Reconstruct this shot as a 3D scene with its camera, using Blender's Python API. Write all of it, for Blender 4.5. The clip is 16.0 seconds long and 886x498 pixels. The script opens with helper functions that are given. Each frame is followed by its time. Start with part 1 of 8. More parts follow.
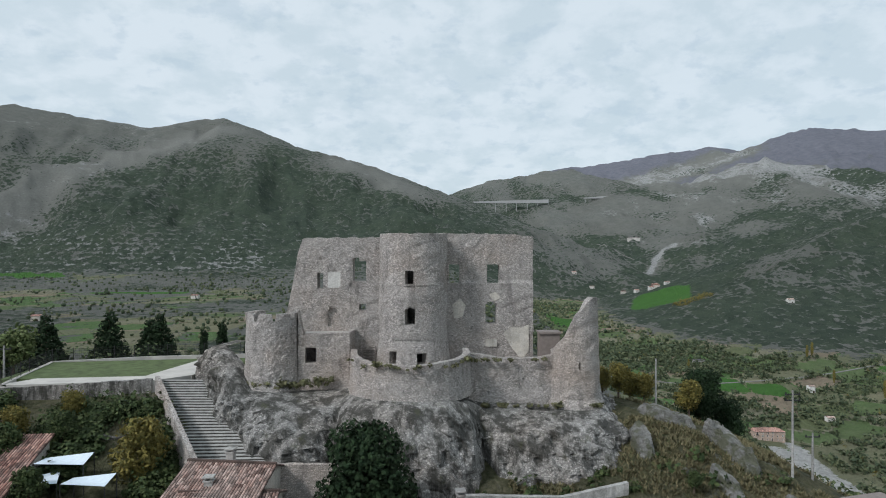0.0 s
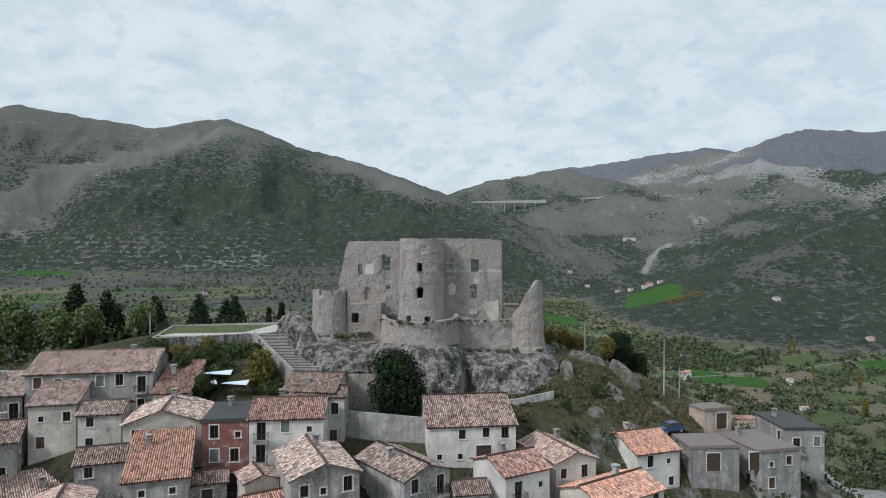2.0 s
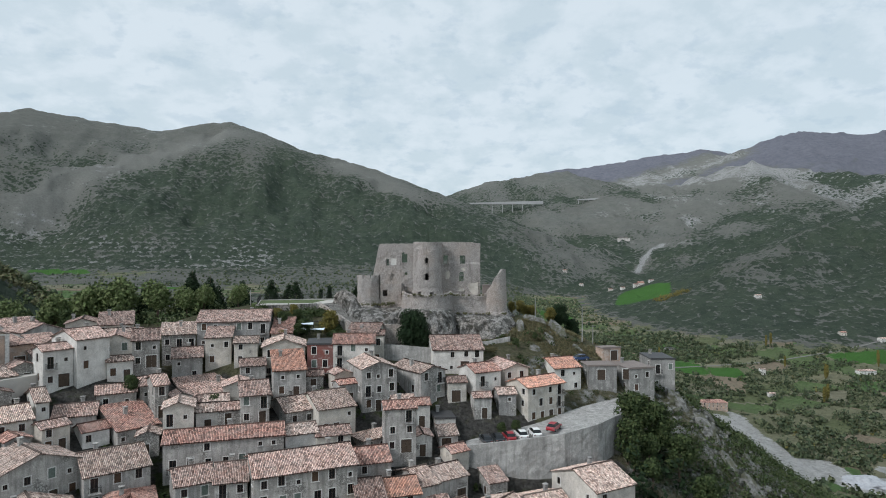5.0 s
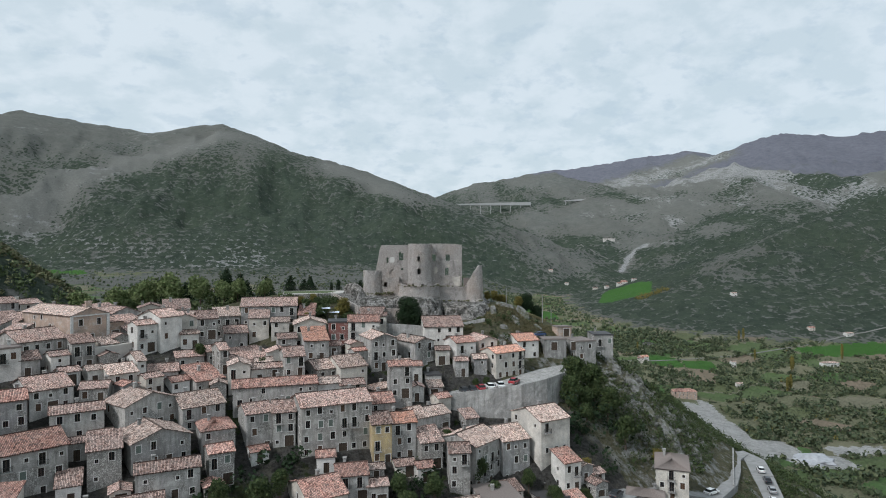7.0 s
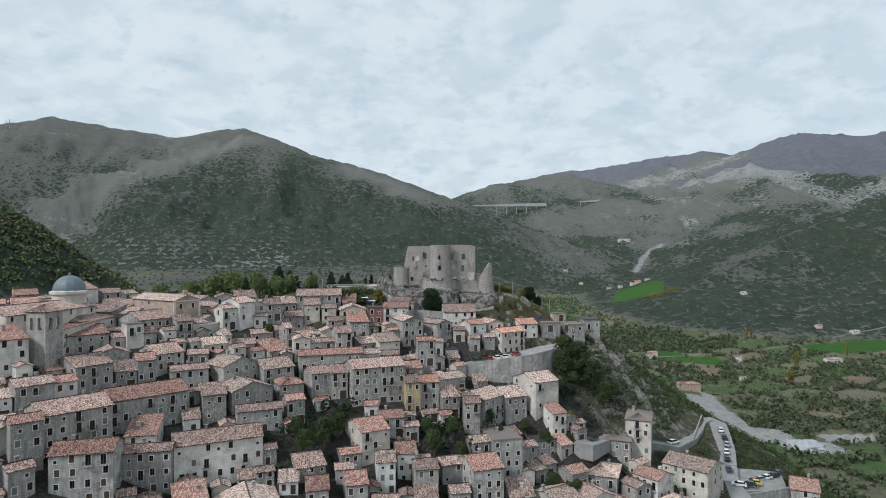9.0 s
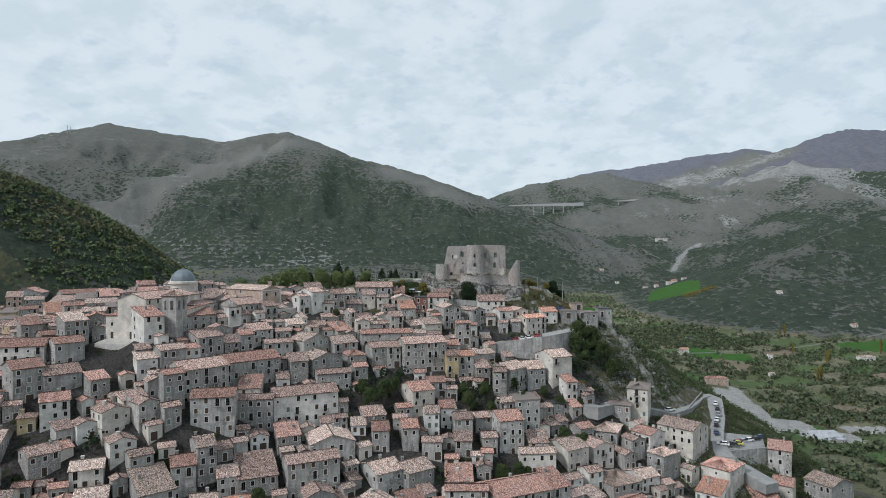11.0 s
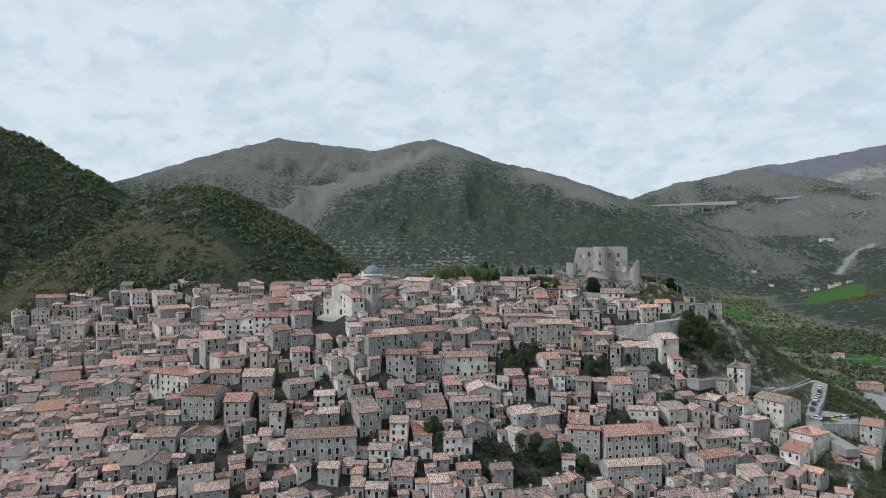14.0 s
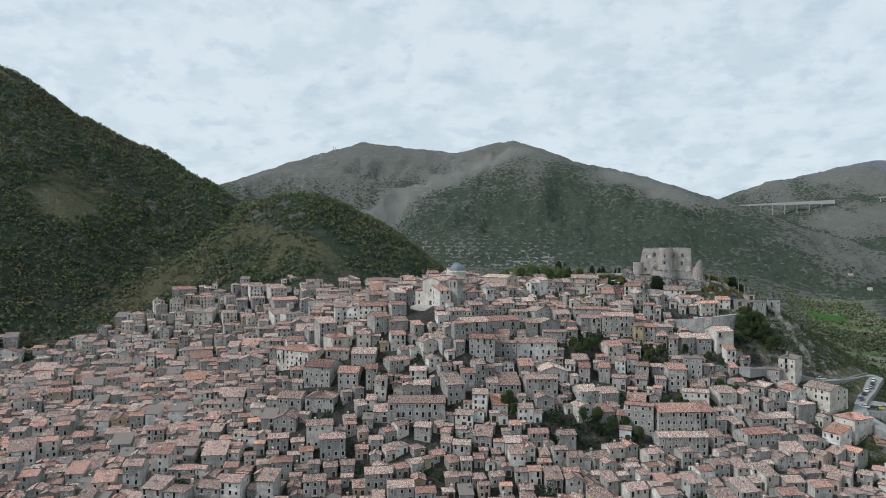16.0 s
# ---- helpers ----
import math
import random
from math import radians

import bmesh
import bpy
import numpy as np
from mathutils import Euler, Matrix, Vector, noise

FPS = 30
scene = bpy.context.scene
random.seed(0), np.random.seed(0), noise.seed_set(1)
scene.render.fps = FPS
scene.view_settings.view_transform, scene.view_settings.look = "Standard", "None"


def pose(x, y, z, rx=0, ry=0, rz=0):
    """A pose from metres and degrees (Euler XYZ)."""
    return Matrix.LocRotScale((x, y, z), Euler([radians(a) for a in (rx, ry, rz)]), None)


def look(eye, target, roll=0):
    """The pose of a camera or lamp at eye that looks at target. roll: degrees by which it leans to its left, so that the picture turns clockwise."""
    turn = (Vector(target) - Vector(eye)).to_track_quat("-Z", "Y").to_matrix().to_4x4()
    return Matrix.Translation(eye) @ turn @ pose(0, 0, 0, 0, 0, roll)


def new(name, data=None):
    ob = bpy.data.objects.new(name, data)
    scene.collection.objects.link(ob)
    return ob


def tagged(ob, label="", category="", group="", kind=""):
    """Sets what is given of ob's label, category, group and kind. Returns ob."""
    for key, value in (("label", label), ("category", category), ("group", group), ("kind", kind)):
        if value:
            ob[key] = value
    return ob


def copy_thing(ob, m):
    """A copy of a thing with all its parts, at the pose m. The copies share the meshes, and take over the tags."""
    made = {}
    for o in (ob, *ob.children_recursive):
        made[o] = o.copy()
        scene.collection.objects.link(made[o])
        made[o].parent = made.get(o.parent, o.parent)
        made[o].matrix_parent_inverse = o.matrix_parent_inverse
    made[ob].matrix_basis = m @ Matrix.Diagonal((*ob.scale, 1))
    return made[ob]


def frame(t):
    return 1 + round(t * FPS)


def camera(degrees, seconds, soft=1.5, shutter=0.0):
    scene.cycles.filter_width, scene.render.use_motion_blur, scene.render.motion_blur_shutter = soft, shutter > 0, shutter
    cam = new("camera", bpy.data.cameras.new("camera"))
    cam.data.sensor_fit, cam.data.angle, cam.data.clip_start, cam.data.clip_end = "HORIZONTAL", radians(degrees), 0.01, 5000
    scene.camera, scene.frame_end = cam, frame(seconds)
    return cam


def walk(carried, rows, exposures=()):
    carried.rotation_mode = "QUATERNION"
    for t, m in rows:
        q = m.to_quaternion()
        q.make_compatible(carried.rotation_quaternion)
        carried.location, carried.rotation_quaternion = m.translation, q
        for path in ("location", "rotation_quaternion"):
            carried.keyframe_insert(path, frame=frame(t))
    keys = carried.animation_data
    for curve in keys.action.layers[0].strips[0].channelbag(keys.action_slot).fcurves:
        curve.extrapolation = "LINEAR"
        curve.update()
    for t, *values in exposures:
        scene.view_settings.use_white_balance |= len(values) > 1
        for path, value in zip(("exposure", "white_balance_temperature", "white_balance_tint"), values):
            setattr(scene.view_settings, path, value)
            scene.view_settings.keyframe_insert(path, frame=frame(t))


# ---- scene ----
cam = camera(70.9, 16.0, 1.0)
METRES, EYE, TILT, LEAN, TURN = 330.0, 100.0, 0.0, 0.0, 0.0
ROWS = [
    (0.0, 0.0, 0.0, 0.0, 0.0, 0.0, -0.0),
    (0.5, 0.0, -0.0276, 0.0, -0.02, -0.04, -0.06),
    (1.0, 0.0002, -0.0552, 0.0001, -0.05, -0.06, -0.09),
    (1.5, 0.0002, -0.083, 0.0002, -0.07, -0.07, -0.1),
    (2.0, 0.0003, -0.111, 0.0003, -0.09, -0.07, -0.13),
    (2.5, 0.0004, -0.1393, 0.0002, -0.11, -0.08, -0.13),
    (3.0, 0.0006, -0.168, 0.0003, -0.13, -0.09, -0.15),
    (3.5, 0.0006, -0.1971, 0.0001, -0.14, -0.08, -0.16),
    (4.0, 0.0005, -0.2269, 0.0002, -0.14, -0.08, -0.16),
    (6.5, 0.0007, -0.3793, 0.0002, -0.29, -0.01, -0.05),
    (7.0, 0.0007, -0.4115, 0.0003, -1.13, -0.02, -0.04),
    (7.5, -0.0002, -0.4439, 0.0003, -1.88, -0.03, -0.01),
    (8.0, -0.001, -0.4762, 0.0003, -1.39, -0.02, -0.01),
    (8.5, -0.0015, -0.5076, 0.0001, -0.49, 0.02, 0.03),
    (9.0, -0.0015, -0.5396, -0.0, 0.41, 0.04, 0.06),
    (11.5, 0.0071, -0.7044, -0.0002, 5.95, -0.04, 0.07),
    (12.0, 0.0116, -0.737, 0.0002, 8.6, -0.06, 0.03),
    (12.5, 0.0171, -0.7689, 0.0005, 10.57, 0.03, 0.02),
    (13.0, 0.0232, -0.8006, 0.0004, 12.71, 0.04, 0.09),
    (13.5, 0.0305, -0.8314, 0.0003, 14.82, 0.09, 0.12),
    (14.0, 0.0391, -0.8624, -0.0004, 16.83, 0.13, 0.13),
    (14.5, 0.049, -0.894, -0.0007, 18.72, 0.14, 0.1),
    (15.0, 0.0597, -0.9253, -0.0012, 20.56, 0.15, 0.02),
    (15.5, 0.0717, -0.9569, -0.0012, 22.36, 0.15, -0.08),
    (16.0, 0.0844, -0.9884, -0.0009, 24.16, 0.15, -0.13),
]
walk(cam, [(t, pose(0, 0, EYE, TILT, LEAN, TURN) @ pose(METRES * x, METRES * y, METRES * z, 90 + pitch, roll, yaw)) for t, x, y, z, yaw, pitch, roll in ROWS], ((0.0, 0.0, 6300, 10), (16.0, 0.0, 6300, 10)))

# ---- world and sun: thin bright overcast, hazy sun from the left behind the camera ----
SUN_AZ, SUN_EL = -128.0, 42.0  # degrees clockwise from +y, and above the horizon
world = bpy.data.worlds.new("sky")
scene.world = world
world.use_nodes = True
wn, wl = world.node_tree.nodes, world.node_tree.links
wn.clear()
w_out = wn.new("ShaderNodeOutputWorld")
w_bg = wn.new("ShaderNodeBackground")
w_sky = wn.new("ShaderNodeTexSky")
w_sky.sky_type = "NISHITA"
w_sky.sun_disc = False
w_sky.sun_elevation = radians(SUN_EL)
w_sky.sun_rotation = radians(SUN_AZ)
w_sky.air_density, w_sky.dust_density = 1.0, 2.0
w_co = wn.new("ShaderNodeTexCoord")
w_sep = wn.new("ShaderNodeSeparateXYZ")
wl.new(w_co.outputs["Generated"], w_sep.inputs[0])
w_up = wn.new("ShaderNodeMath")
w_up.operation = "MAXIMUM"
w_up.inputs[1].default_value = 0.0
wl.new(w_sep.outputs["Z"], w_up.inputs[0])
w_add = wn.new("ShaderNodeMath")
w_add.operation = "ADD"
w_add.inputs[1].default_value = 0.42
wl.new(w_up.outputs[0], w_add.inputs[0])
w_div = wn.new("ShaderNodeVectorMath")
w_div.operation = "DIVIDE"
w_rep = wn.new("ShaderNodeCombineXYZ")
for k in range(3):
    wl.new(w_add.outputs[0], w_rep.inputs[k])
wl.new(w_co.outputs["Generated"], w_div.inputs[0])
wl.new(w_rep.outputs[0], w_div.inputs[1])


def sky_noise(scale, detail, rough, low, high, warp):
    n = wn.new("ShaderNodeTexNoise")
    n.inputs["Scale"].default_value = scale
    n.inputs["Detail"].default_value = detail
    n.inputs["Roughness"].default_value = rough
    n.inputs["Distortion"].default_value = warp
    wl.new(w_div.outputs[0], n.inputs["Vector"])
    r = wn.new("ShaderNodeMapRange")
    r.inputs["From Min"].default_value, r.inputs["From Max"].default_value = low, high
    r.interpolation_type = "SMOOTHSTEP"
    wl.new(n.outputs["Fac"], r.inputs["Value"])
    return r


w_scale = wn.new("ShaderNodeVectorMath")
w_scale.operation = "SCALE"
w_scale.inputs["Scale"].default_value = 0.13
wl.new(w_sky.outputs[0], w_scale.inputs[0])
w_mix = wn.new("ShaderNodeMix")
w_mix.data_type = "RGBA"
w_mix.inputs["A"].default_value = (0.615, 0.715, 0.765, 1)
w_mix.inputs["B"].default_value = (0.735, 0.815, 0.86, 1)
w_sep = wn.new("ShaderNodeSeparateXYZ")
wl.new(w_co.outputs["Generated"], w_sep.inputs[0])
w_side = wn.new("ShaderNodeMath")
w_side.operation = "MULTIPLY_ADD"
w_side.inputs[1].default_value = -0.3
wl.new(w_sep.outputs["X"], w_side.inputs[0])
wl.new(sky_noise(8.5, 7, 0.56, 0.36, 0.62, 0.0).outputs[0], w_side.inputs[2])
w_side.use_clamp = True
wl.new(w_side.outputs[0], w_mix.inputs["Factor"])
w_mix2 = wn.new("ShaderNodeMix")
w_mix2.data_type = "RGBA"
w_mix2.inputs["B"].default_value = (0.46, 0.58, 0.67, 1)
wl.new(w_mix.outputs["Result"], w_mix2.inputs["A"])
w_fac = wn.new("ShaderNodeMath")
w_fac.operation = "MULTIPLY"
w_fac.inputs[1].default_value = 0.38
wl.new(sky_noise(15.0, 6, 0.55, 0.52, 0.68, 0.05).outputs[0], w_fac.inputs[0])
wl.new(w_fac.outputs[0], w_mix2.inputs["Factor"])
w_mix3 = wn.new("ShaderNodeMix")
w_mix3.data_type = "RGBA"
w_mix3.inputs["Factor"].default_value = 0.92
wl.new(w_scale.outputs[0], w_mix3.inputs["A"])
wl.new(w_mix2.outputs["Result"], w_mix3.inputs["B"])
wl.new(w_mix3.outputs["Result"], w_bg.inputs["Color"])
w_bg.inputs["Strength"].default_value = 1.0
wl.new(w_bg.outputs[0], w_out.inputs[0])

sun = new("sun", bpy.data.lights.new("sun", "SUN"))
sun.data.energy, sun.data.angle, sun.data.color = 2.4, radians(11), (1.0, 0.985, 0.97)
_a, _e = radians(SUN_AZ), radians(SUN_EL)
sun.matrix_world = look((0, 0, 400), (-math.sin(_a) * math.cos(_e), -math.cos(_a) * math.cos(_e), 400 - math.sin(_e)))


# ---- materials ----
def node_mat(name, rough=0.85):
    m = bpy.data.materials.new(name)
    m.use_nodes = True
    m.node_tree.nodes["Principled BSDF"].inputs["Roughness"].default_value = rough
    m.node_tree.nodes["Principled BSDF"].inputs["Specular IOR Level"].default_value = 0.25
    return m, m.node_tree.nodes, m.node_tree.links, m.node_tree.nodes["Principled BSDF"]


def noise_fac(n, l, vec, scale, detail, low, high, rough=0.6):
    t = n.new("ShaderNodeTexNoise")
    t.inputs["Scale"].default_value, t.inputs["Detail"].default_value, t.inputs["Roughness"].default_value = scale, detail, rough
    l.new(vec, t.inputs["Vector"])
    r = n.new("ShaderNodeMapRange")
    r.inputs["From Min"].default_value, r.inputs["From Max"].default_value = low, high
    l.new(t.outputs["Fac"], r.inputs["Value"])
    return r.outputs[0]


def mix(n, l, fac, a, b, kind="MIX"):
    m = n.new("ShaderNodeMix")
    m.data_type, m.blend_type = "RGBA", kind
    for key, v in (("Factor", fac), ("A", a), ("B", b)):
        if isinstance(v, (int, float)):
            m.inputs[key].default_value = v
        elif isinstance(v, tuple):
            m.inputs[key].default_value = (*v, 1)
        else:
            l.new(v, m.inputs[key])
    return m.outputs["Result"]


def maths(n, l, op, a, b=0.0):
    m = n.new("ShaderNodeMath")
    m.operation = op
    for k, v in enumerate((a, b)):
        if isinstance(v, (int, float)):
            m.inputs[k].default_value = v
        else:
            l.new(v, m.inputs[k])
    return m.outputs[0]


def bump(n, l, p, height, strength, dist):
    b = n.new("ShaderNodeBump")
    b.inputs["Strength"].default_value, b.inputs["Distance"].default_value = strength, dist
    l.new(height, b.inputs["Height"])
    l.new(b.outputs[0], p.inputs["Normal"])


def coords(n, kind="Object"):
    return n.new("ShaderNodeTexCoord").outputs[kind]


def world_pos(n):
    return n.new("ShaderNodeNewGeometry").outputs["Position"]


def tone_of(n):
    a = n.new("ShaderNodeAttribute")
    a.attribute_name = "tone"
    return a.outputs["Fac"]


def plaster(name, tones, rubble=0.5, stain=0.6):
    """Old lime plaster over rubble: tones per house, streaks and stains, patches where stones show."""
    m, n, l, p = node_mat(name, 0.9)
    pos = world_pos(n)
    rnd = tone_of(n)
    ramp = n.new("ShaderNodeValToRGB")
    ramp.color_ramp.interpolation = "CONSTANT"
    for k, c in enumerate(tones):
        e = ramp.color_ramp.elements[k] if k < 2 else ramp.color_ramp.elements.new(1)
        e.position, e.color = k / len(tones), (*c, 1)
    l.new(rnd, ramp.inputs[0])
    big = noise_fac(n, l, pos, 0.35, 5, 0.3, 0.7)
    col = mix(n, l, big, ramp.outputs[0], mix(n, l, 0.62, ramp.outputs[0], (0.15, 0.145, 0.138)))
    worn = noise_fac(n, l, pos, 0.9, 6, 0.52, 0.62)
    col = mix(n, l, maths(n, l, "MULTIPLY", worn, 0.5), col, mix(n, l, 0.6, col, (0.62, 0.60, 0.57)))
    vor = n.new("ShaderNodeTexVoronoi")
    vor.inputs["Scale"].default_value = 3.1
    l.new(pos, vor.inputs["Vector"])
    stone = mix(n, l, vor.outputs["Color"], (0.19, 0.185, 0.175), (0.50, 0.485, 0.455))
    joint = n.new("ShaderNodeTexVoronoi")
    joint.feature = "DISTANCE_TO_EDGE"
    joint.inputs["Scale"].default_value = 3.1
    l.new(pos, joint.inputs["Vector"])
    jr = n.new("ShaderNodeMapRange")
    jr.inputs["From Max"].default_value = 0.12
    l.new(joint.outputs["Distance"], jr.inputs["Value"])
    stone = mix(n, l, jr.outputs[0], (0.13, 0.12, 0.11), stone)
    where = noise_fac(n, l, pos, 0.23, 4, 0.62 - 0.3 * rubble, 0.68 - 0.3 * rubble)
    col = mix(n, l, where, col, stone)
    streak = n.new("ShaderNodeMapping")
    streak.inputs["Scale"].default_value = (1.3, 1.3, 0.16)
    l.new(pos, streak.inputs["Vector"])
    st = noise_fac(n, l, streak.outputs[0], 1.0, 5, 0.45, 0.75)
    col = mix(n, l, maths(n, l, "MULTIPLY", st, stain), col, (0.10, 0.097, 0.09))
    fine = noise_fac(n, l, pos, 6.0, 4, 0.3, 0.7)
    col = mix(n, l, 0.28, col, mix(n, l, fine, (0.1, 0.1, 0.1), (0.9, 0.9, 0.9)), "OVERLAY")
    l.new(col, p.inputs["Base Color"])
    bump(n, l, p, mix(n, l, where, fine, jr.outputs[0]), 0.5, 0.05)
    return m


def tiles(name, a, b, c, red=0.0):
    """Barrel tiles: one tone per tile from the roof's own metres, lichen and soot in larger patches."""
    m, n, l, p = node_mat(name, 0.9)
    uv = n.new("ShaderNodeUVMap").outputs[0]
    rnd = tone_of(n)
    sc = n.new("ShaderNodeVectorMath")
    sc.operation = "MULTIPLY"
    sc.inputs[1].default_value = (1 / 0.24, 2.6, 1)
    l.new(uv, sc.inputs[0])
    fl = n.new("ShaderNodeVectorMath")
    fl.operation = "FLOOR"
    l.new(sc.outputs[0], fl.inputs[0])
    wnz = n.new("ShaderNodeTexWhiteNoise")
    wnz.noise_dimensions = "4D"
    l.new(fl.outputs[0], wnz.inputs["Vector"])
    l.new(rnd, wnz.inputs["W"])
    ramp = n.new("ShaderNodeValToRGB")
    cs = (a, tuple(1.5 * v for v in b), c, tuple(0.25 * v for v in a), tuple(1.2 * v for v in b), tuple(1.1 * v for v in a), tuple(0.7 * v for v in c))
    for k, v in enumerate(cs):
        e = ramp.color_ramp.elements[k] if k < 2 else ramp.color_ramp.elements.new(1)
        e.position, e.color = k / (len(cs) - 1), (*v, 1)
    l.new(wnz.outputs["Value"], ramp.inputs[0])
    pos = world_pos(n)
    lich = noise_fac(n, l, pos, 0.5, 6, 0.42, 0.66)
    col = mix(n, l, maths(n, l, "MULTIPLY", lich, 0.26), ramp.outputs[0], (0.42, 0.38, 0.34))
    soot = noise_fac(n, l, pos, 0.9, 5, 0.5, 0.72)
    col = mix(n, l, maths(n, l, "MULTIPLY", soot, 0.6), col, (0.10, 0.085, 0.075))
    tone = n.new("ShaderNodeMapRange")
    tone.inputs["To Min"].default_value, tone.inputs["To Max"].default_value = 0.8, 1.5
    l.new(rnd, tone.inputs["Value"])
    hs = n.new("ShaderNodeHueSaturation")
    hs.inputs["Saturation"].default_value = 0.8
    l.new(tone.outputs[0], hs.inputs["Value"])
    l.new(col, hs.inputs["Color"])
    # painted shade: colour darkened along each course's lap and in the channels
    fr = n.new("ShaderNodeVectorMath")
    fr.operation = "FRACTION"
    l.new(sc.outputs[0], fr.inputs[0])
    sx = n.new("ShaderNodeSeparateXYZ")
    l.new(fr.outputs[0], sx.inputs[0])
    lap_shade = n.new("ShaderNodeMapRange")
    lap_shade.inputs["From Max"].default_value = 0.22
    lap_shade.inputs["To Min"].default_value = 0.68
    l.new(sx.outputs["Y"], lap_shade.inputs["Value"])
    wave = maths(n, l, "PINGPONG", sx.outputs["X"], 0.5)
    pan_shade = n.new("ShaderNodeMapRange")
    pan_shade.inputs["From Min"].default_value, pan_shade.inputs["From Max"].default_value = 0.08, 0.26
    pan_shade.inputs["To Min"].default_value, pan_shade.inputs["To Max"].default_value = 0.34, 1.12
    l.new(wave, pan_shade.inputs["Value"])
    l.new(mix(n, l, 1.0, mix(n, l, 1.0, hs.outputs[0], lap_shade.outputs[0], "MULTIPLY"), pan_shade.outputs[0], "MULTIPLY"), p.inputs["Base Color"])
    bump(n, l, p, maths(n, l, "ADD", wave, maths(n, l, "MULTIPLY", sx.outputs["Y"], -0.3)), 0.4, 0.08)
    return m


def plain(name, col, rough=0.7, var=0.25, scale=3.0, metal=0.0, spec=0.3):
    m, n, l, p = node_mat(name, rough)
    f = noise_fac(n, l, world_pos(n), scale, 5, 0.3, 0.7)
    c = mix(n, l, f, tuple(v * (1 - var) for v in col), tuple(min(1, v * (1 + var)) for v in col))
    l.new(c, p.inputs["Base Color"])
    p.inputs["Metallic"].default_value = metal
    p.inputs["Specular IOR Level"].default_value = spec
    bump(n, l, p, noise_fac(n, l, world_pos(n), scale * 6, 4, 0.2, 0.8), 0.25, 0.02)
    return m


def castle_stone(name, light, dark, scale, soil):
    m, n, l, p = node_mat(name, 0.92)
    pos = world_pos(n)
    mp = n.new("ShaderNodeMapping")
    mp.inputs["Scale"].default_value = (1, 1, 1.5)
    l.new(pos, mp.inputs["Vector"])
    v1 = n.new("ShaderNodeTexVoronoi")
    v1.inputs["Scale"].default_value = scale
    l.new(mp.outputs[0], v1.inputs["Vector"])
    v2 = n.new("ShaderNodeTexVoronoi")
    v2.feature = "DISTANCE_TO_EDGE"
    v2.inputs["Scale"].default_value = scale
    l.new(mp.outputs[0], v2.inputs["Vector"])
    e = n.new("ShaderNodeMapRange")
    e.inputs["From Max"].default_value = 0.16
    l.new(v2.outputs["Distance"], e.inputs["Value"])
    g = n.new("ShaderNodeSeparateXYZ")
    l.new(v1.outputs["Color"], g.inputs[0])
    tone = mix(n, l, g.outputs["X"], tuple(0.60 * v for v in light), tuple(min(1, 1.38 * v) for v in light))
    col = mix(n, l, e.outputs[0], tuple(0.5 * v for v in light), tone)
    mort = noise_fac(n, l, pos, 0.3, 5, 0.4, 0.65)
    col = mix(n, l, maths(n, l, "MULTIPLY", mort, 0.3), col, light)
    sm = n.new("ShaderNodeMapping")
    sm.inputs["Scale"].default_value = (1, 1, 0.25)
    l.new(pos, sm.inputs["Vector"])
    st = noise_fac(n, l, sm.outputs[0], 0.8, 7, 0.56 - 0.135 * soil, 0.70 - 0.135 * soil, 0.68)
    col = mix(n, l, maths(n, l, "MULTIPLY", st, 0.4 + 0.45 * soil), col, dark)
    moss = noise_fac(n, l, pos, 0.55, 6, 0.60, 0.70)
    col = mix(n, l, maths(n, l, "MULTIPLY", moss, 0.6 * soil), col, (0.075, 0.08, 0.045))
    warm = noise_fac(n, l, pos, 0.12, 3, 0.45, 0.7)
    col = mix(n, l, maths(n, l, "MULTIPLY", warm, 0.5), col, mix(n, l, 1.0, col, (1.0, 0.84, 0.72), "MULTIPLY"))
    holes = noise_fac(n, l, pos, 3.4, 3, 0.62, 0.67)
    col = mix(n, l, maths(n, l, "MULTIPLY", holes, 0.6), col, dark)
    l.new(col, p.inputs["Base Color"])
    bump(n, l, p, maths(n, l, "ADD", e.outputs[0], g.outputs["Y"]), 0.8, 0.09)
    return m


STONE_TONES = ((0.38, 0.37, 0.35), (0.46, 0.45, 0.43), (0.32, 0.315, 0.305), (0.49, 0.47, 0.44), (0.42, 0.405, 0.385), (0.56, 0.55, 0.525), (0.35, 0.345, 0.34), (0.44, 0.42, 0.39))
M_WALL = plaster("grey_plaster", tuple(tuple(0.99 * v for v in c) for c in STONE_TONES), 0.28, 0.72)
M_RUBBLE = plaster("rubble_wall", STONE_TONES[:3], 1.0, 0.45)
M_CREAM = plaster("cream_plaster", ((0.66, 0.62, 0.55), (0.76, 0.73, 0.68), (0.62, 0.57, 0.50), (0.70, 0.655, 0.59)), -0.25, 0.2)
M_WHITE = plaster("white_plaster", ((0.80, 0.79, 0.76), (0.74, 0.72, 0.68)), -0.3, 0.15)
M_CHURCH = plaster("pale_church_plaster", ((0.72, 0.655, 0.585), (0.70, 0.64, 0.57)), -0.4, 0.10)
M_OCHRE = plaster("ochre_plaster", ((0.55, 0.42, 0.22), (0.52, 0.38, 0.22)), -0.2, 0.3)
M_PINK = plaster("pink_plaster", ((0.50, 0.36, 0.28), (0.52, 0.38, 0.30)), -0.1, 0.25)
M_RED = plaster("dark_red_plaster", ((0.24, 0.075, 0.06), (0.25, 0.08, 0.065)), -0.3, 0.25)
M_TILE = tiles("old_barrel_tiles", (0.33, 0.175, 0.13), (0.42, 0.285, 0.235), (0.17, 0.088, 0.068))
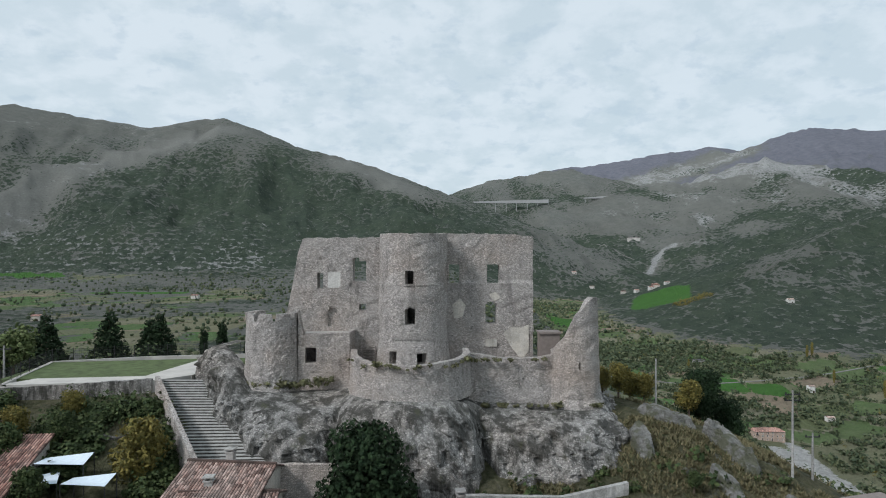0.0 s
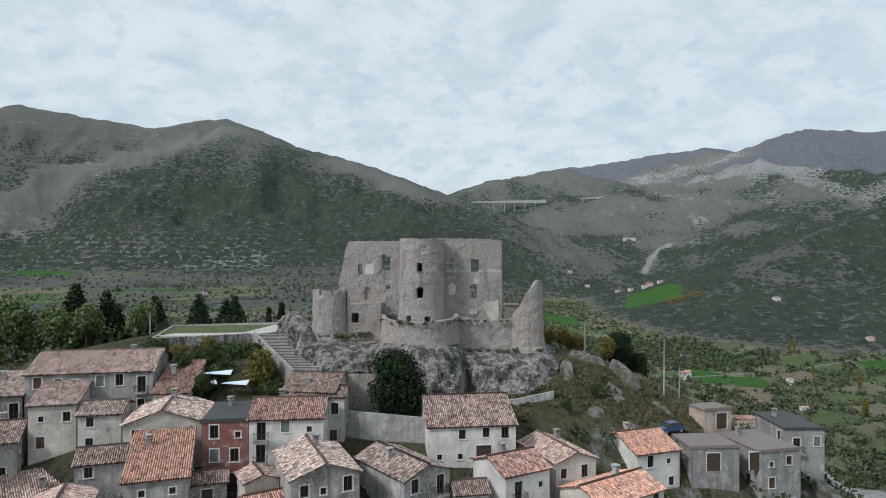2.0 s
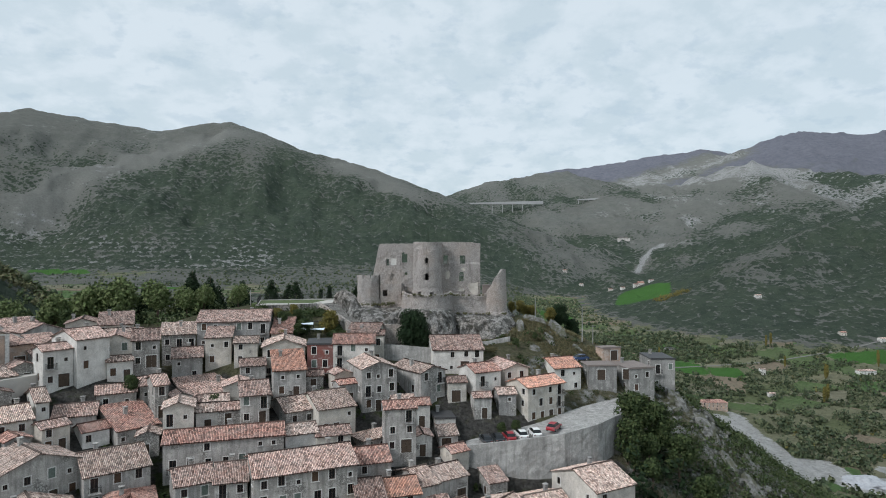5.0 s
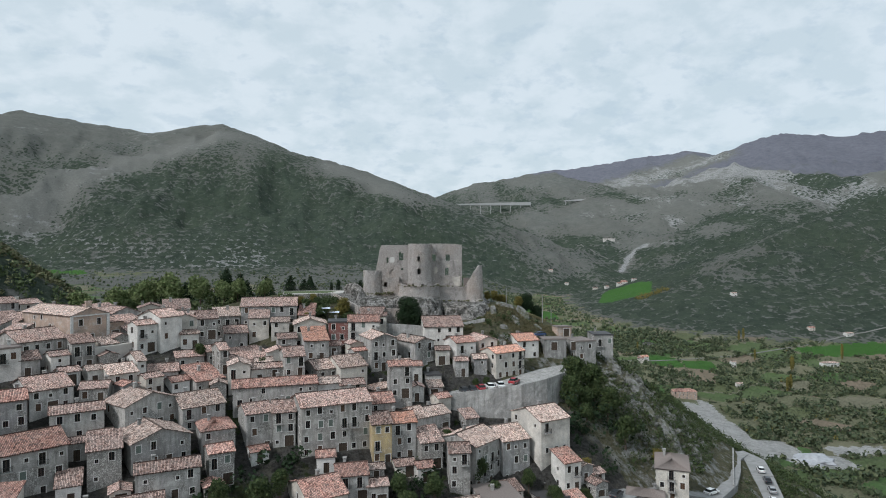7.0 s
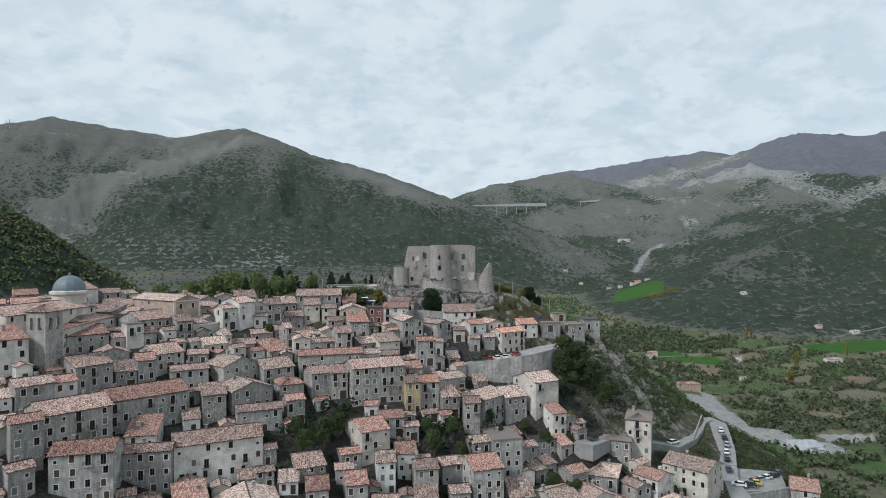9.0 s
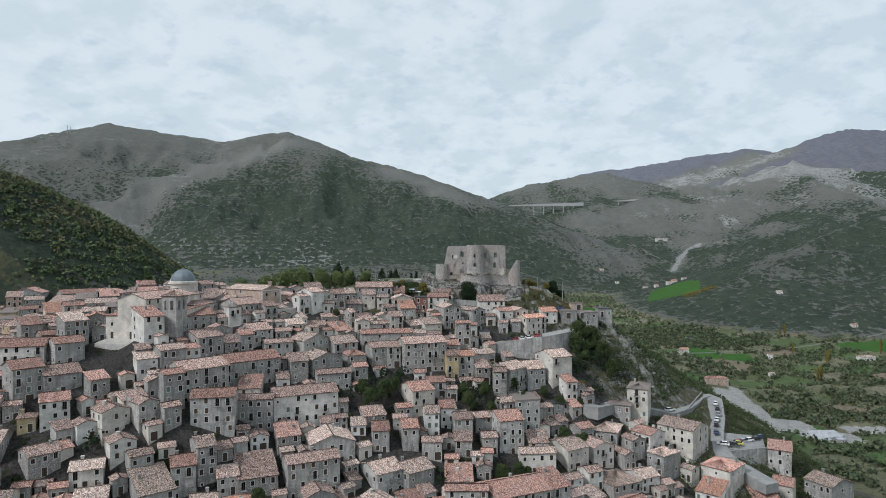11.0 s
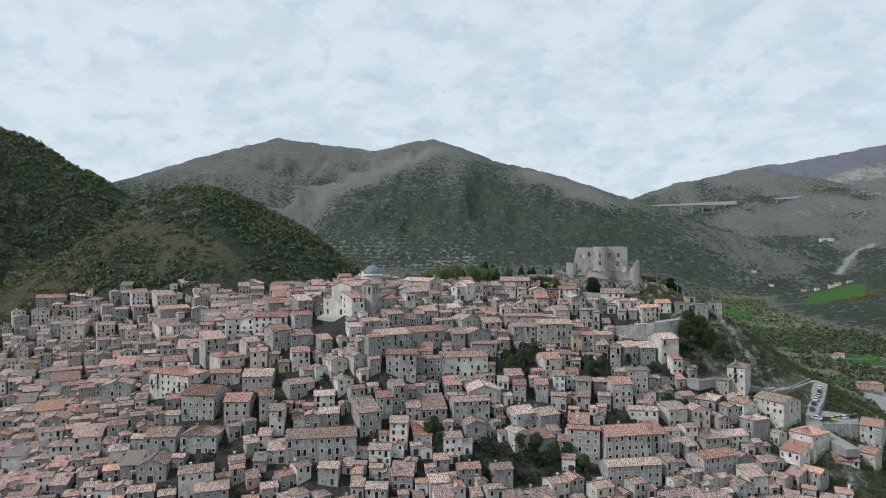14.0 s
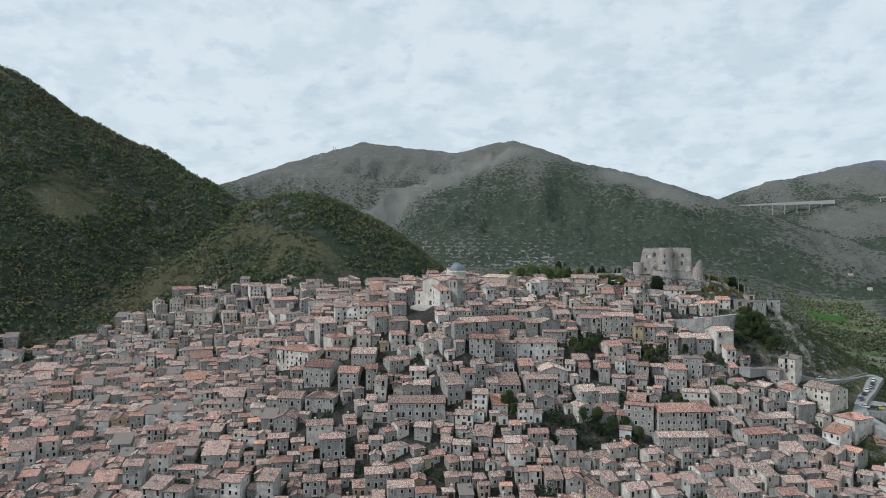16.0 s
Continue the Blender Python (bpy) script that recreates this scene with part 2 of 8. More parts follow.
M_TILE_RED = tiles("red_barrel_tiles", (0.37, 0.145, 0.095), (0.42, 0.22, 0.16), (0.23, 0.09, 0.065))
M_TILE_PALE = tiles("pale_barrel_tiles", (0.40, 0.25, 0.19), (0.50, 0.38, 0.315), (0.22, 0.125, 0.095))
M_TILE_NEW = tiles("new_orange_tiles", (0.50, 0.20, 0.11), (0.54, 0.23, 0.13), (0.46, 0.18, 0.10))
M_SURROUND = plain("stone_surround", (0.58, 0.57, 0.55))
M_FRAME = plain("window_wood", (0.09, 0.066, 0.052))
M_SHUT_B = plain("brown_shutter", (0.085, 0.052, 0.034))
M_SHUT_G = plain("grey_green_shutter", (0.13, 0.16, 0.14))
M_DOOR = plain("old_door_wood", (0.065, 0.047, 0.034))
M_IRON = plain("dark_iron", (0.05, 0.05, 0.05), 0.5, metal=0.6)
M_CONC = plaster("raw_concrete", ((0.34, 0.335, 0.32), (0.40, 0.395, 0.38), (0.30, 0.295, 0.285)), -0.25, 0.65)
M_PAVE = plain("pale_paving", (0.44, 0.42, 0.39), 0.9, 0.15, 0.6)
M_GREYROOF = plain("grey_sheet_roof", (0.20, 0.17, 0.155), 0.7, 0.15)
M_BLACKROOF = plain("dark_membrane_roof", (0.06, 0.06, 0.062), 0.6, 0.2)
M_CASTLE = castle_stone("castle_stone", (0.50, 0.465, 0.44), (0.10, 0.095, 0.09), 6.0, 0.2)
M_CASTLE_LOW = castle_stone("castle_footing_stone", (0.34, 0.33, 0.315), (0.036, 0.036, 0.031), 4.0, 1.0)
M_BARK = plain("bark", (0.12, 0.09, 0.07), 0.95)


def rock_mat():
    """Bare limestone: grey with lichen, dark water streaks and fissures."""
    m, n, l, p = node_mat("grey_limestone", 0.95)
    pos = world_pos(n)
    mp = n.new("ShaderNodeMapping")
    mp.inputs["Rotation"].default_value = (0.5, 0.3, 0.6)
    mp.inputs["Scale"].default_value = (1.0, 0.45, 1.6)
    l.new(pos, mp.inputs["Vector"])
    a = noise_fac(n, l, mp.outputs[0], 0.8, 8, 0.3, 0.7, 0.7)
    fine = noise_fac(n, l, pos, 5.0, 6, 0.3, 0.7, 0.7)
    col = mix(n, l, a, (0.12, 0.12, 0.112), (0.46, 0.455, 0.44))
    col = mix(n, l, maths(n, l, "MULTIPLY", fine, 0.4), col, (0.09, 0.088, 0.08))
    lich = noise_fac(n, l, pos, 2.3, 6, 0.5, 0.7)
    col = mix(n, l, maths(n, l, "MULTIPLY", lich, 0.6), col, (0.10, 0.10, 0.075))
    moss = noise_fac(n, l, pos, 0.6, 6, 0.46, 0.58)
    col = mix(n, l, maths(n, l, "MULTIPLY", moss, 0.75), col, (0.10, 0.105, 0.055))
    l.new(col, p.inputs["Base Color"])
    bump(n, l, p, maths(n, l, "ADD", a, fine), 1.0, 0.2)
    return m


M_ROCK = rock_mat()


def glass_mat():
    m, n, l, p = node_mat("dark_window_glass", 0.12)
    p.inputs["Base Color"].default_value = (0.012, 0.014, 0.016, 1)
    p.inputs["Specular IOR Level"].default_value = 0.5
    return m


M_GLASS = glass_mat()


def leaf_mat(name, a, b, c):
    m, n, l, p = node_mat(name, 0.75)
    isl = n.new("ShaderNodeNewGeometry").outputs["Random Per Island"]
    ramp = n.new("ShaderNodeValToRGB")
    for k, v in enumerate((a, b, c)):
        e = ramp.color_ramp.elements[k] if k < 2 else ramp.color_ramp.elements.new(1)
        e.position, e.color = k / 2, (*v, 1)
    l.new(isl, ramp.inputs[0])
    f = noise_fac(n, l, world_pos(n), 1.4, 4, 0.35, 0.7)
    col = mix(n, l, f, ramp.outputs[0], mix(n, l, 0.6, ramp.outputs[0], (0.015, 0.02, 0.01)))
    l.new(col, p.inputs["Base Color"])
    bump(n, l, p, noise_fac(n, l, world_pos(n), 3.0, 4, 0.3, 0.7), 0.9, 0.25)
    return m


M_LEAF = leaf_mat("green_leaves", (0.040, 0.068, 0.024), (0.070, 0.105, 0.036), (0.105, 0.13, 0.048))
M_LEAF_DARK = leaf_mat("dark_leaves", (0.010, 0.028, 0.010), (0.018, 0.042, 0.014), (0.028, 0.055, 0.02))
M_LEAF_PALE = leaf_mat("pale_leaves", (0.11, 0.16, 0.055), (0.18, 0.235, 0.085), (0.25, 0.29, 0.13))
M_LEAF_YEL = leaf_mat("autumn_leaves", (0.20, 0.17, 0.045), (0.29, 0.235, 0.06), (0.17, 0.165, 0.05))
M_LEAF_OAK = leaf_mat("wood_leaves", (0.080, 0.118, 0.052), (0.130, 0.178, 0.076), (0.19, 0.225, 0.105))
M_LEAF_VALLEY = leaf_mat("valley_leaves", (0.050, 0.076, 0.042), (0.085, 0.115, 0.058), (0.15, 0.165, 0.085))
M_LEAF_RUST = leaf_mat("scrub_oak_leaves", (0.14, 0.142, 0.078), (0.20, 0.188, 0.10), (0.225, 0.235, 0.115))


def land_mat():
    """Land cover: bushes and trees that thin out by weight over grass, rock and fields; turf and alleys in the town."""
    m, n, l, p = node_mat("land_cover", 0.95)
    p.inputs["Specular IOR Level"].default_value = 0.1
    pos = world_pos(n)
    chan = {}
    for name in ("cover_a", "cover_b", "cover_c", "cover_d"):
        a, sp = n.new("ShaderNodeAttribute"), n.new("ShaderNodeSeparateXYZ")
        a.attribute_name = name
        l.new(a.outputs["Vector"], sp.inputs[0])
        chan[name[-1]] = (sp.outputs["X"], sp.outputs["Y"], sp.outputs["Z"])
    n_big = noise_fac(n, l, pos, 0.006, 8, 0.3, 0.7)
    n_mid = noise_fac(n, l, pos, 0.035, 10, 0.32, 0.68, 0.75)
    n_fine = noise_fac(n, l, pos, 0.22, 8, 0.36, 0.64, 0.75)
    n_tuft = noise_fac(n, l, pos, 1.3, 6, 0.3, 0.7, 0.7)

    def edge(w, grain, sharp=0.12):
        r = n.new("ShaderNodeMapRange")
        r.inputs["From Min"].default_value, r.inputs["From Max"].default_value = 0.5 - sharp, 0.5 + sharp
        l.new(maths(n, l, "ADD", w, maths(n, l, "MULTIPLY", maths(n, l, "SUBTRACT", grain, 0.5), 0.8)), r.inputs["Value"])
        return r.outputs[0]

    def bushes(scale):
        v = n.new("ShaderNodeTexVoronoi")
        v.inputs["Scale"].default_value = scale
        v.inputs["Randomness"].default_value = 1.0
        l.new(pos, v.inputs["Vector"])
        return maths(n, l, "SUBTRACT", 1.0, maths(n, l, "MULTIPLY", v.outputs["Distance"], 1.3)), v.outputs["Color"]

    # terraces follow the contours
    sz = n.new("ShaderNodeSeparateXYZ")
    l.new(pos, sz.inputs[0])
    band = maths(n, l, "SINE", maths(n, l, "ADD", maths(n, l, "MULTIPLY", sz.outputs["Z"], 0.62), maths(n, l, "MULTIPLY", n_mid, 9.0)))
    weight = maths(n, l, "ADD", chan["a"][0], maths(n, l, "MULTIPLY", maths(n, l, "MULTIPLY", band, 0.17), chan["d"][0]))
    big_disc, big_col = bushes(0.075)
    small_disc, small_col = bushes(0.19)
    field_of = maths(n, l, "ADD", maths(n, l, "MULTIPLY", big_disc, 0.42), maths(n, l, "ADD", maths(n, l, "MULTIPLY", small_disc, 0.30), maths(n, l, "MULTIPLY", n_mid, 0.28)))
    limit = maths(n, l, "SUBTRACT", 0.74, maths(n, l, "MULTIPLY", weight, 0.64))
    mask = n.new("ShaderNodeClamp")
    l.new(maths(n, l, "ADD", maths(n, l, "MULTIPLY", maths(n, l, "SUBTRACT", field_of, limit), 8.0), 0.5), mask.inputs["Value"])
    mask = mask.outputs[0]

    grass = mix(n, l, n_mid, (0.13, 0.14, 0.128), (0.225, 0.232, 0.212))
    grass = mix(n, l, maths(n, l, "MULTIPLY", n_big, 0.6), grass, mix(n, l, n_fine, (0.13, 0.13, 0.115), (0.18, 0.175, 0.155)))
    pale = mix(n, l, n_fine, (0.19, 0.195, 0.178), (0.29, 0.29, 0.27))
    grass = mix(n, l, chan["a"][2], grass, pale)
    rock = mix(n, l, n_fine, (0.20, 0.205, 0.20), (0.50, 0.50, 0.49))
    ground = mix(n, l, edge(chan["a"][1], n_mid, 0.16), grass, rock)
    leaf = mix(n, l, big_col, (0.036, 0.053, 0.043), (0.090, 0.118, 0.085))
    leaf = mix(n, l, maths(n, l, "MULTIPLY", n_big, 0.45), leaf, mix(n, l, small_col, (0.056, 0.086, 0.054), (0.118, 0.142, 0.088)))
    leaf = mix(n, l, maths(n, l, "MULTIPLY", n_fine, 0.35), leaf, (0.034, 0.046, 0.038))
    col = mix(n, l, mask, ground, leaf)

    ramp = n.new("ShaderNodeValToRGB")
    ramp.color_ramp.interpolation = "CONSTANT"
    tones = ((0.22, 0.235, 0.14), (0.11, 0.22, 0.07), (0.36, 0.285, 0.215), (0.25, 0.255, 0.16), (0.30, 0.29, 0.19), (0.17, 0.205, 0.10), (0.31, 0.295, 0.21), (0.14, 0.215, 0.085))
    for k, c in enumerate(tones):
        e = ramp.color_ramp.elements[k] if k < 2 else ramp.color_ramp.elements.new(1)
        e.position, e.color = k / len(tones), (*c, 1)
    l.new(chan["d"][1], ramp.inputs[0])
    field = mix(n, l, maths(n, l, "MULTIPLY", n_mid, 0.55), ramp.outputs[0], mix(n, l, n_fine, (0.10, 0.115, 0.068), (0.23, 0.225, 0.15)))
    hedge = mix(n, l, n_fine, (0.030, 0.044, 0.024), (0.085, 0.10, 0.05))
    he = n.new("ShaderNodeMapRange")
    he.inputs["From Min"].default_value, he.inputs["From Max"].default_value = 0.02, 0.06
    l.new(maths(n, l, "ADD", chan["d"][2], maths(n, l, "MULTIPLY", maths(n, l, "SUBTRACT", 0.5, n_mid), 0.14)), he.inputs["Value"])
    field = mix(n, l, he.outputs[0], hedge, field)
    meadow = mix(n, l, n_mid, (0.065, 0.165, 0.035), (0.085, 0.20, 0.05))
    gravel = mix(n, l, n_fine, (0.40, 0.395, 0.38), (0.66, 0.655, 0.64))
    col = mix(n, l, edge(chan["b"][0], n_mid, 0.05), col, field)
    col = mix(n, l, edge(chan["b"][1], n_fine, 0.03), col, meadow)
    col = mix(n, l, edge(chan["b"][2], n_fine, 0.05), col, gravel)
    # distance haze painted as a blue-grey base colour on the far range
    far_haze = mix(n, l, n_mid, (0.135, 0.14, 0.175), (0.21, 0.215, 0.245))
    turf = mix(n, l, n_tuft, (0.075, 0.078, 0.042), (0.27, 0.245, 0.17))
    turf = mix(n, l, maths(n, l, "MULTIPLY", n_fine, 0.7), turf, (0.085, 0.10, 0.045))
    turf = mix(n, l, edge(chan["a"][1], n_fine, 0.2), turf, rock)
    alley = mix(n, l, n_tuft, (0.045, 0.043, 0.04), (0.16, 0.155, 0.145))
    alley = mix(n, l, noise_fac(n, l, pos, 0.12, 4, 0.60, 0.66), alley, mix(n, l, n_tuft, (0.03, 0.045, 0.02), (0.085, 0.10, 0.045)))
    col = mix(n, l, edge(chan["c"][1], n_fine, 0.2), col, turf)
    col = mix(n, l, edge(chan["c"][2], n_fine, 0.2), col, alley)
    col = mix(n, l, edge(chan["c"][0], n_mid, 0.2), col, far_haze)
    l.new(col, p.inputs["Base Color"])
    bump(n, l, p, maths(n, l, "ADD", maths(n, l, "MULTIPLY", mask, 1.2), maths(n, l, "ADD", n_fine, maths(n, l, "MULTIPLY", n_mid, 2.0))), 0.9, 3.0)
    return m


M_LAND = land_mat()


# ---- the land: one sheet from the town to the horizon ----
def vnoise(x, y, seed):
    """Smooth value noise of arrays, 0 to 1."""
    xi, yi = np.floor(x).astype(np.int64), np.floor(y).astype(np.int64)
    fx, fy = x - xi, y - yi
    fx, fy = fx * fx * (3 - 2 * fx), fy * fy * (3 - 2 * fy)

    def hsh(a, b):
        h = (a * 374761393 + b * 668265263 + seed * 974634777) & 0x7FFFFFFF
        h = ((h ^ (h >> 13)) * 1274126177) & 0x7FFFFFFF
        return ((h ^ (h >> 16)) & 0xFFFF) / 65535.0

    a, b, c, d = hsh(xi, yi), hsh(xi + 1, yi), hsh(xi, yi + 1), hsh(xi + 1, yi + 1)
    return a + (b - a) * fx + (c - a) * fy + (a - b - c + d) * fx * fy


def fbm(x, y, size, octaves, seed, ridged=False):
    s, amp, tot = 0.0, 1.0, 0.0
    for k in range(octaves):
        f = 2.0 ** k / size
        v = vnoise(x * f + 17.3 * k, y * f - 9.1 * k, seed + k)
        s = s + amp * ((1 - np.abs(2 * v - 1)) if ridged else v)
        tot += amp
        amp *= 0.5
    return s / tot


# relief of the town's hill: soft mounds on a grid, heights in metres over the plain
MOUND_X, MOUND_Y, MOUND_R = np.arange(-440, 161, 75.0), np.arange(-170, 171, 68.0), 75.0
MOUNDS = (
    -16.7, 0.5, -15.3, 2.8, 34.2, 19.4,
    -7.6, 18.8, -12.9, -3.6, 18.1, -1.6,
    -10.1, 3.0, -15.2, 11.1, 24.9, -2.4,
    -8.3, -7.3, -5.8, -9.9, 4.1, 12.7,
    -2.3, 1.6, 47.1, 14.0, 2.1, 14.6,
    -11.9, -23.9, 9.0, -8.6, 7.7, 0.0,
    0.5, 1.7, -1.2, 12.0, 42.0, -12.3,
    -9.3, -0.7, -22.7, 11.0, 31.2, -35.7,
    -17.0, 7.8, -10.2, -11.9, -7.3, -32.4,
)


# plots of the houses round the castle and along the main streets: x, y, eave height, width, depth, turn, roof, wall, tiles, wall height
PLOTS = []


def plot(*spec):
    PLOTS.append(spec)


plot(-86.6, 5.5, 79.6, 10.1, 11.5, 58, "gable", "stone", "old", 6.5)
plot(-88.4, -3.4, 79.0, 4.4, 6.0, 41, "flat", "white", "grey", 6.5)
plot(-76.6, -8.0, 71.7, 8.0, 11.5, 49, "gable", "stone", "old", 5)
plot(-71.0, -3.0, 70.6, 5.3, 5.5, 17, "gable", "stone", "old", 3.2)
plot(-69.8, -11.0, 67.7, 9.4, 5.9, 31, "gable", "stone", "old", 9.5)
plot(-79.6, -15.0, 71.0, 4.3, 7.9, 37, "gable", "stone", "red", 9)
plot(-68.3, 4.6, 72.3, 6.1, 9.0, 44, "gable", "cream", "pale", 5.5)
plot(-67.0, 10.5, 74.0, 1.9, 9.0, 43, "gable", "cream", "pale", 5)
plot(-58.3, -3.7, 67.9, 11.6, 9.2, 54, "end", "stone", "pale", 6)
plot(-52.1, -13.5, 63.1, 11.2, 10.5, 42, "end", "stone", "pale", 5.6)
plot(-63.0, 12.7, 71.0, 6.5, 7.5, 24, "gable", "stone", "old", 4)
plot(-59.3, 19.6, 73.4, 6.5, 6.1, 29, "gable", "stone", "old", 6)
plot(-54.0, 23.2, 74.2, 5.0, 6.3, 36, "gable", "stone", "old", 6)
plot(-52.0, 13.1, 69.0, 7.0, 9.0, 46, "shed", "stone", "red", 5.5)
plot(-48.7, -0.2, 66.2, 9.1, 11.5, 38, "gable", "stone", "pale", 5.4)
plot(-69.5, 18.8, 81.5, 5.0, 4.8, 52, "gable", "white", "old", 7)
plot(-65.3, 22.8, 83.0, 6.1, 9.0, 58, "gable", "white", "old", 6.5)
plot(-58.1, 28.4, 81.8, 4.9, 9.5, 25, "gable", "stone", "old", 5.5)
plot(-46.9, 46.5, 83.4, 15.7, 11.5, 11, "gable", "stone", "old", 6)
plot(-53.2, 36.4, 77.0, 5.9, 8.5, 22, "gable", "stone", "old", 7.5)
plot(-33.2, 37.7, 79.2, 8.8, 9.0, 13, "end", "cream", "pale", 7)
plot(-25.3, 36.4, 79.7, 5.3, 9.0, 9, "flat", "red", "black", 8.5)
plot(-18.3, 37.1, 79.9, 8.6, 8.3, 6, "gable", "cream", "red", 8)
plot(-29.6, 28.1, 76.0, 6.2, 9.0, 18, "shed", "stone", "new", 5.5)
plot(-32.5, 14.9, 74.2, 4.8, 9.2, 20, "gable", "stone", "old", 5.2)
plot(-45.3, 30.1, 70.5, 10.3, 9.0, 40, "shed", "rubble", "old", 4.6)
plot(-35.1, 7.1, 68.8, 18.7, 6.8, 17, "gable", "stone", "red", 7.5)
plot(-19.9, -0.8, 66.5, 15.5, 10.4, 24, "gable", "stone", "old", 11)
plot(-25.5, 19.5, 70.3, 5.6, 9.4, 33, "gable", "stone", "pale", 6.2)
plot(-18.8, 19.7, 70.8, 7.1, 11.5, 31, "gable", "cream", "pale", 5)
plot(-11.9, 28.0, 76.5, 7.2, 10.0, 24, "end", "stone", "pale", 8.5)
plot(-1.4, 32.4, 75.0, 6.4, 10.0, 39, "end", "stone", "pale", 8)
plot(-7.0, 16.0, 71.6, 5.6, 4.8, 11, "gable", "stone", "red", 8)
plot(-10.6, 19.7, 65.5, 7.9, 4.9, 39, "hip", "stone", "pale", 6.5)
plot(-10.3, -0.2, 62.0, 4.3, 9.0, 17, "gable", "ochre", "old", 9)
plot(-5.6, 2.6, 61.5, 5.6, 8.0, 18, "gable", "stone", "new", 8.5)
plot(-1.5, 7.4, 61.3, 3.4, 9.0, 33, "gable", "stone", "pale", 9)
plot(-36.3, -2.1, 65.0, 5.5, 8.0, 29, "gable", "stone", "old", 8.5)
plot(-31.2, -1.5, 65.0, 4.7, 9.0, 16, "gable", "stone", "old", 7.5)
plot(4.0, 41.0, 78.0, 11.0, 13.0, 7, "gable", "cream", "old", 5)
plot(10.0, 34.4, 74.6, 6.2, 6.9, 29, "gable", "white", "red", 6.3)
plot(1.1, 25.3, 67.2, 3.9, 7.3, 10, "flat", "stone", "black", 4.4)
plot(16.4, 38.6, 74.5, 5.7, 9.0, 22, "end", "cream", "old", 6.5)
plot(22.0, 33.6, 72.0, 10.0, 6.9, 33, "gable", "cream", "new", 7.5)
plot(28.8, 45.5, 73.3, 6.7, 9.0, 19, "gable", "cream", "new", 8.5)
plot(46.3, 48.0, 72.6, 6.4, 9.0, 13, "flat", "conc", "grey", 9)
plot(53.6, 54.8, 73.5, 5.7, 9.0, 0, "flat", "conc", "black", 7)
plot(29.3, 8.2, 60.5, 8.5, 11.5, 29, "gable", "cream", "pale", 8.5)
plot(13.2, 2.5, 57.2, 9.8, 10.7, 50, "gable", "stone", "pale", 10)
plot(19.9, 6.0, 56.5, 7.1, 11.5, 24, "gable", "stone", "pale", 9.5)
plot(6.4, -5.9, 57.5, 4.3, 6.5, 4, "gable", "stone", "old", 8)
plot(-43.3, -7.1, 63.0, 6.6, 8.9, 28, "hip", "stone", "red", 8.5)
plot(-87.3, -25.5, 71.7, 8.9, 11.5, 57, "gable", "stone", "old", 9)
plot(-81.0, -43.1, 65.0, 14.2, 11.5, 49, "gable", "stone", "old", 10)
plot(-72.7, -27.4, 64.5, 18.9, 11.5, 45, "gable", "stone", "red", 9)
plot(-86.1, -52.0, 65.0, 5.6, 5.8, 42, "gable", "stone", "red", 9)
plot(-75.1, -52.0, 58.5, 11.8, 9.0, 16, "gable", "stone", "red", 10.5)
plot(-66.7, -41.8, 55.6, 10.0, 5.6, 13, "gable", "stone", "old", 9.5)
plot(-53.6, -33.5, 55.4, 19.6, 10.2, 27, "gable", "cream", "old", 12)
plot(-84.1, -56.5, 57.0, 4.7, 4.8, 53, "gable", "stone", "old", 8.5)
plot(-48.3, -19.7, 59.1, 11.1, 6.0, 24, "gable", "stone", "old", 6)
plot(-32.9, -29.7, 48.2, 6.8, 11.0, 27, "gable", "rubble", "old", 4.5)
plot(-24.4, -23.3, 49.2, 5.1, 5.0, 22, "gable", "stone", "red", 6)
plot(-18.7, -19.9, 54.0, 7.7, 11.5, 31, "gable", "cream", "red", 8)
plot(-15.3, -27.7, 48.6, 4.4, 8.5, 11, "gable", "white", "pale", 8)
plot(-10.6, -21.8, 48.8, 4.9, 9.4, 13, "gable", "white", "red", 10)
plot(9.6, -25.6, 46.2, 8.1, 11.5, 20, "gable", "stone", "red", 11)
plot(15.5, -13.1, 49.5, 8.2, 11.5, 14, "flat", "conc", "grey", 13)
plot(27.7, -2.4, 46.0, 6.1, 9.0, 25, "flat", "stone", "black", 8.5)
plot(48.4, 2.8, 44.6, 7.9, 4.9, -20, "hip", "stone", "grey", 7)
plot(55.4, 5.1, 49.8, 7.1, 11.5, -20, "hip", "cream", "grey", 13)
plot(40.9, -7.8, 38.2, 9.4, 11.5, -21, "hip", "stone", "pale", 6.5)
plot(66.7, -0.9, 38.0, 13.0, 11.5, -44, "gable", "cream", "pale", 8)
plot(-29.6, -39.0, 46.2, 4.9, 9.3, 14, "gable", "stone", "red", 7)
plot(-21.1, -36.3, 46.4, 4.8, 9.4, 15, "gable", "stone", "red", 6.5)
plot(-5.4, -27.9, 47.0, 5.5, 7.5, 12, "gable", "stone", "old", 6)
plot(-140.6, -90.8, 46.6, 12.8, 14.0, 8, "gable", "stone", "red", 10)
plot(-163.8, -78.8, 50.8, 20.1, 12.0, -5, "hip", "cream", "red", 10)
plot(-124.6, -89.8, 45.1, 9.0, 11.5, 21, "gable", "stone", "red", 9)
plot(-114.7, -85.8, 47.0, 5.1, 9.0, 31, "gable", "stone", "red", 10)
plot(-125.2, -75.9, 51.5, 11.1, 11.5, 22, "gable", "stone", "pale", 7)
plot(-140.4, -74.7, 51.8, 11.0, 5.6, 23, "gable", "stone", "red", 6)
plot(-107.9, -90.1, 43.1, 4.9, 9.0, 23, "gable", "cream", "pale", 10)
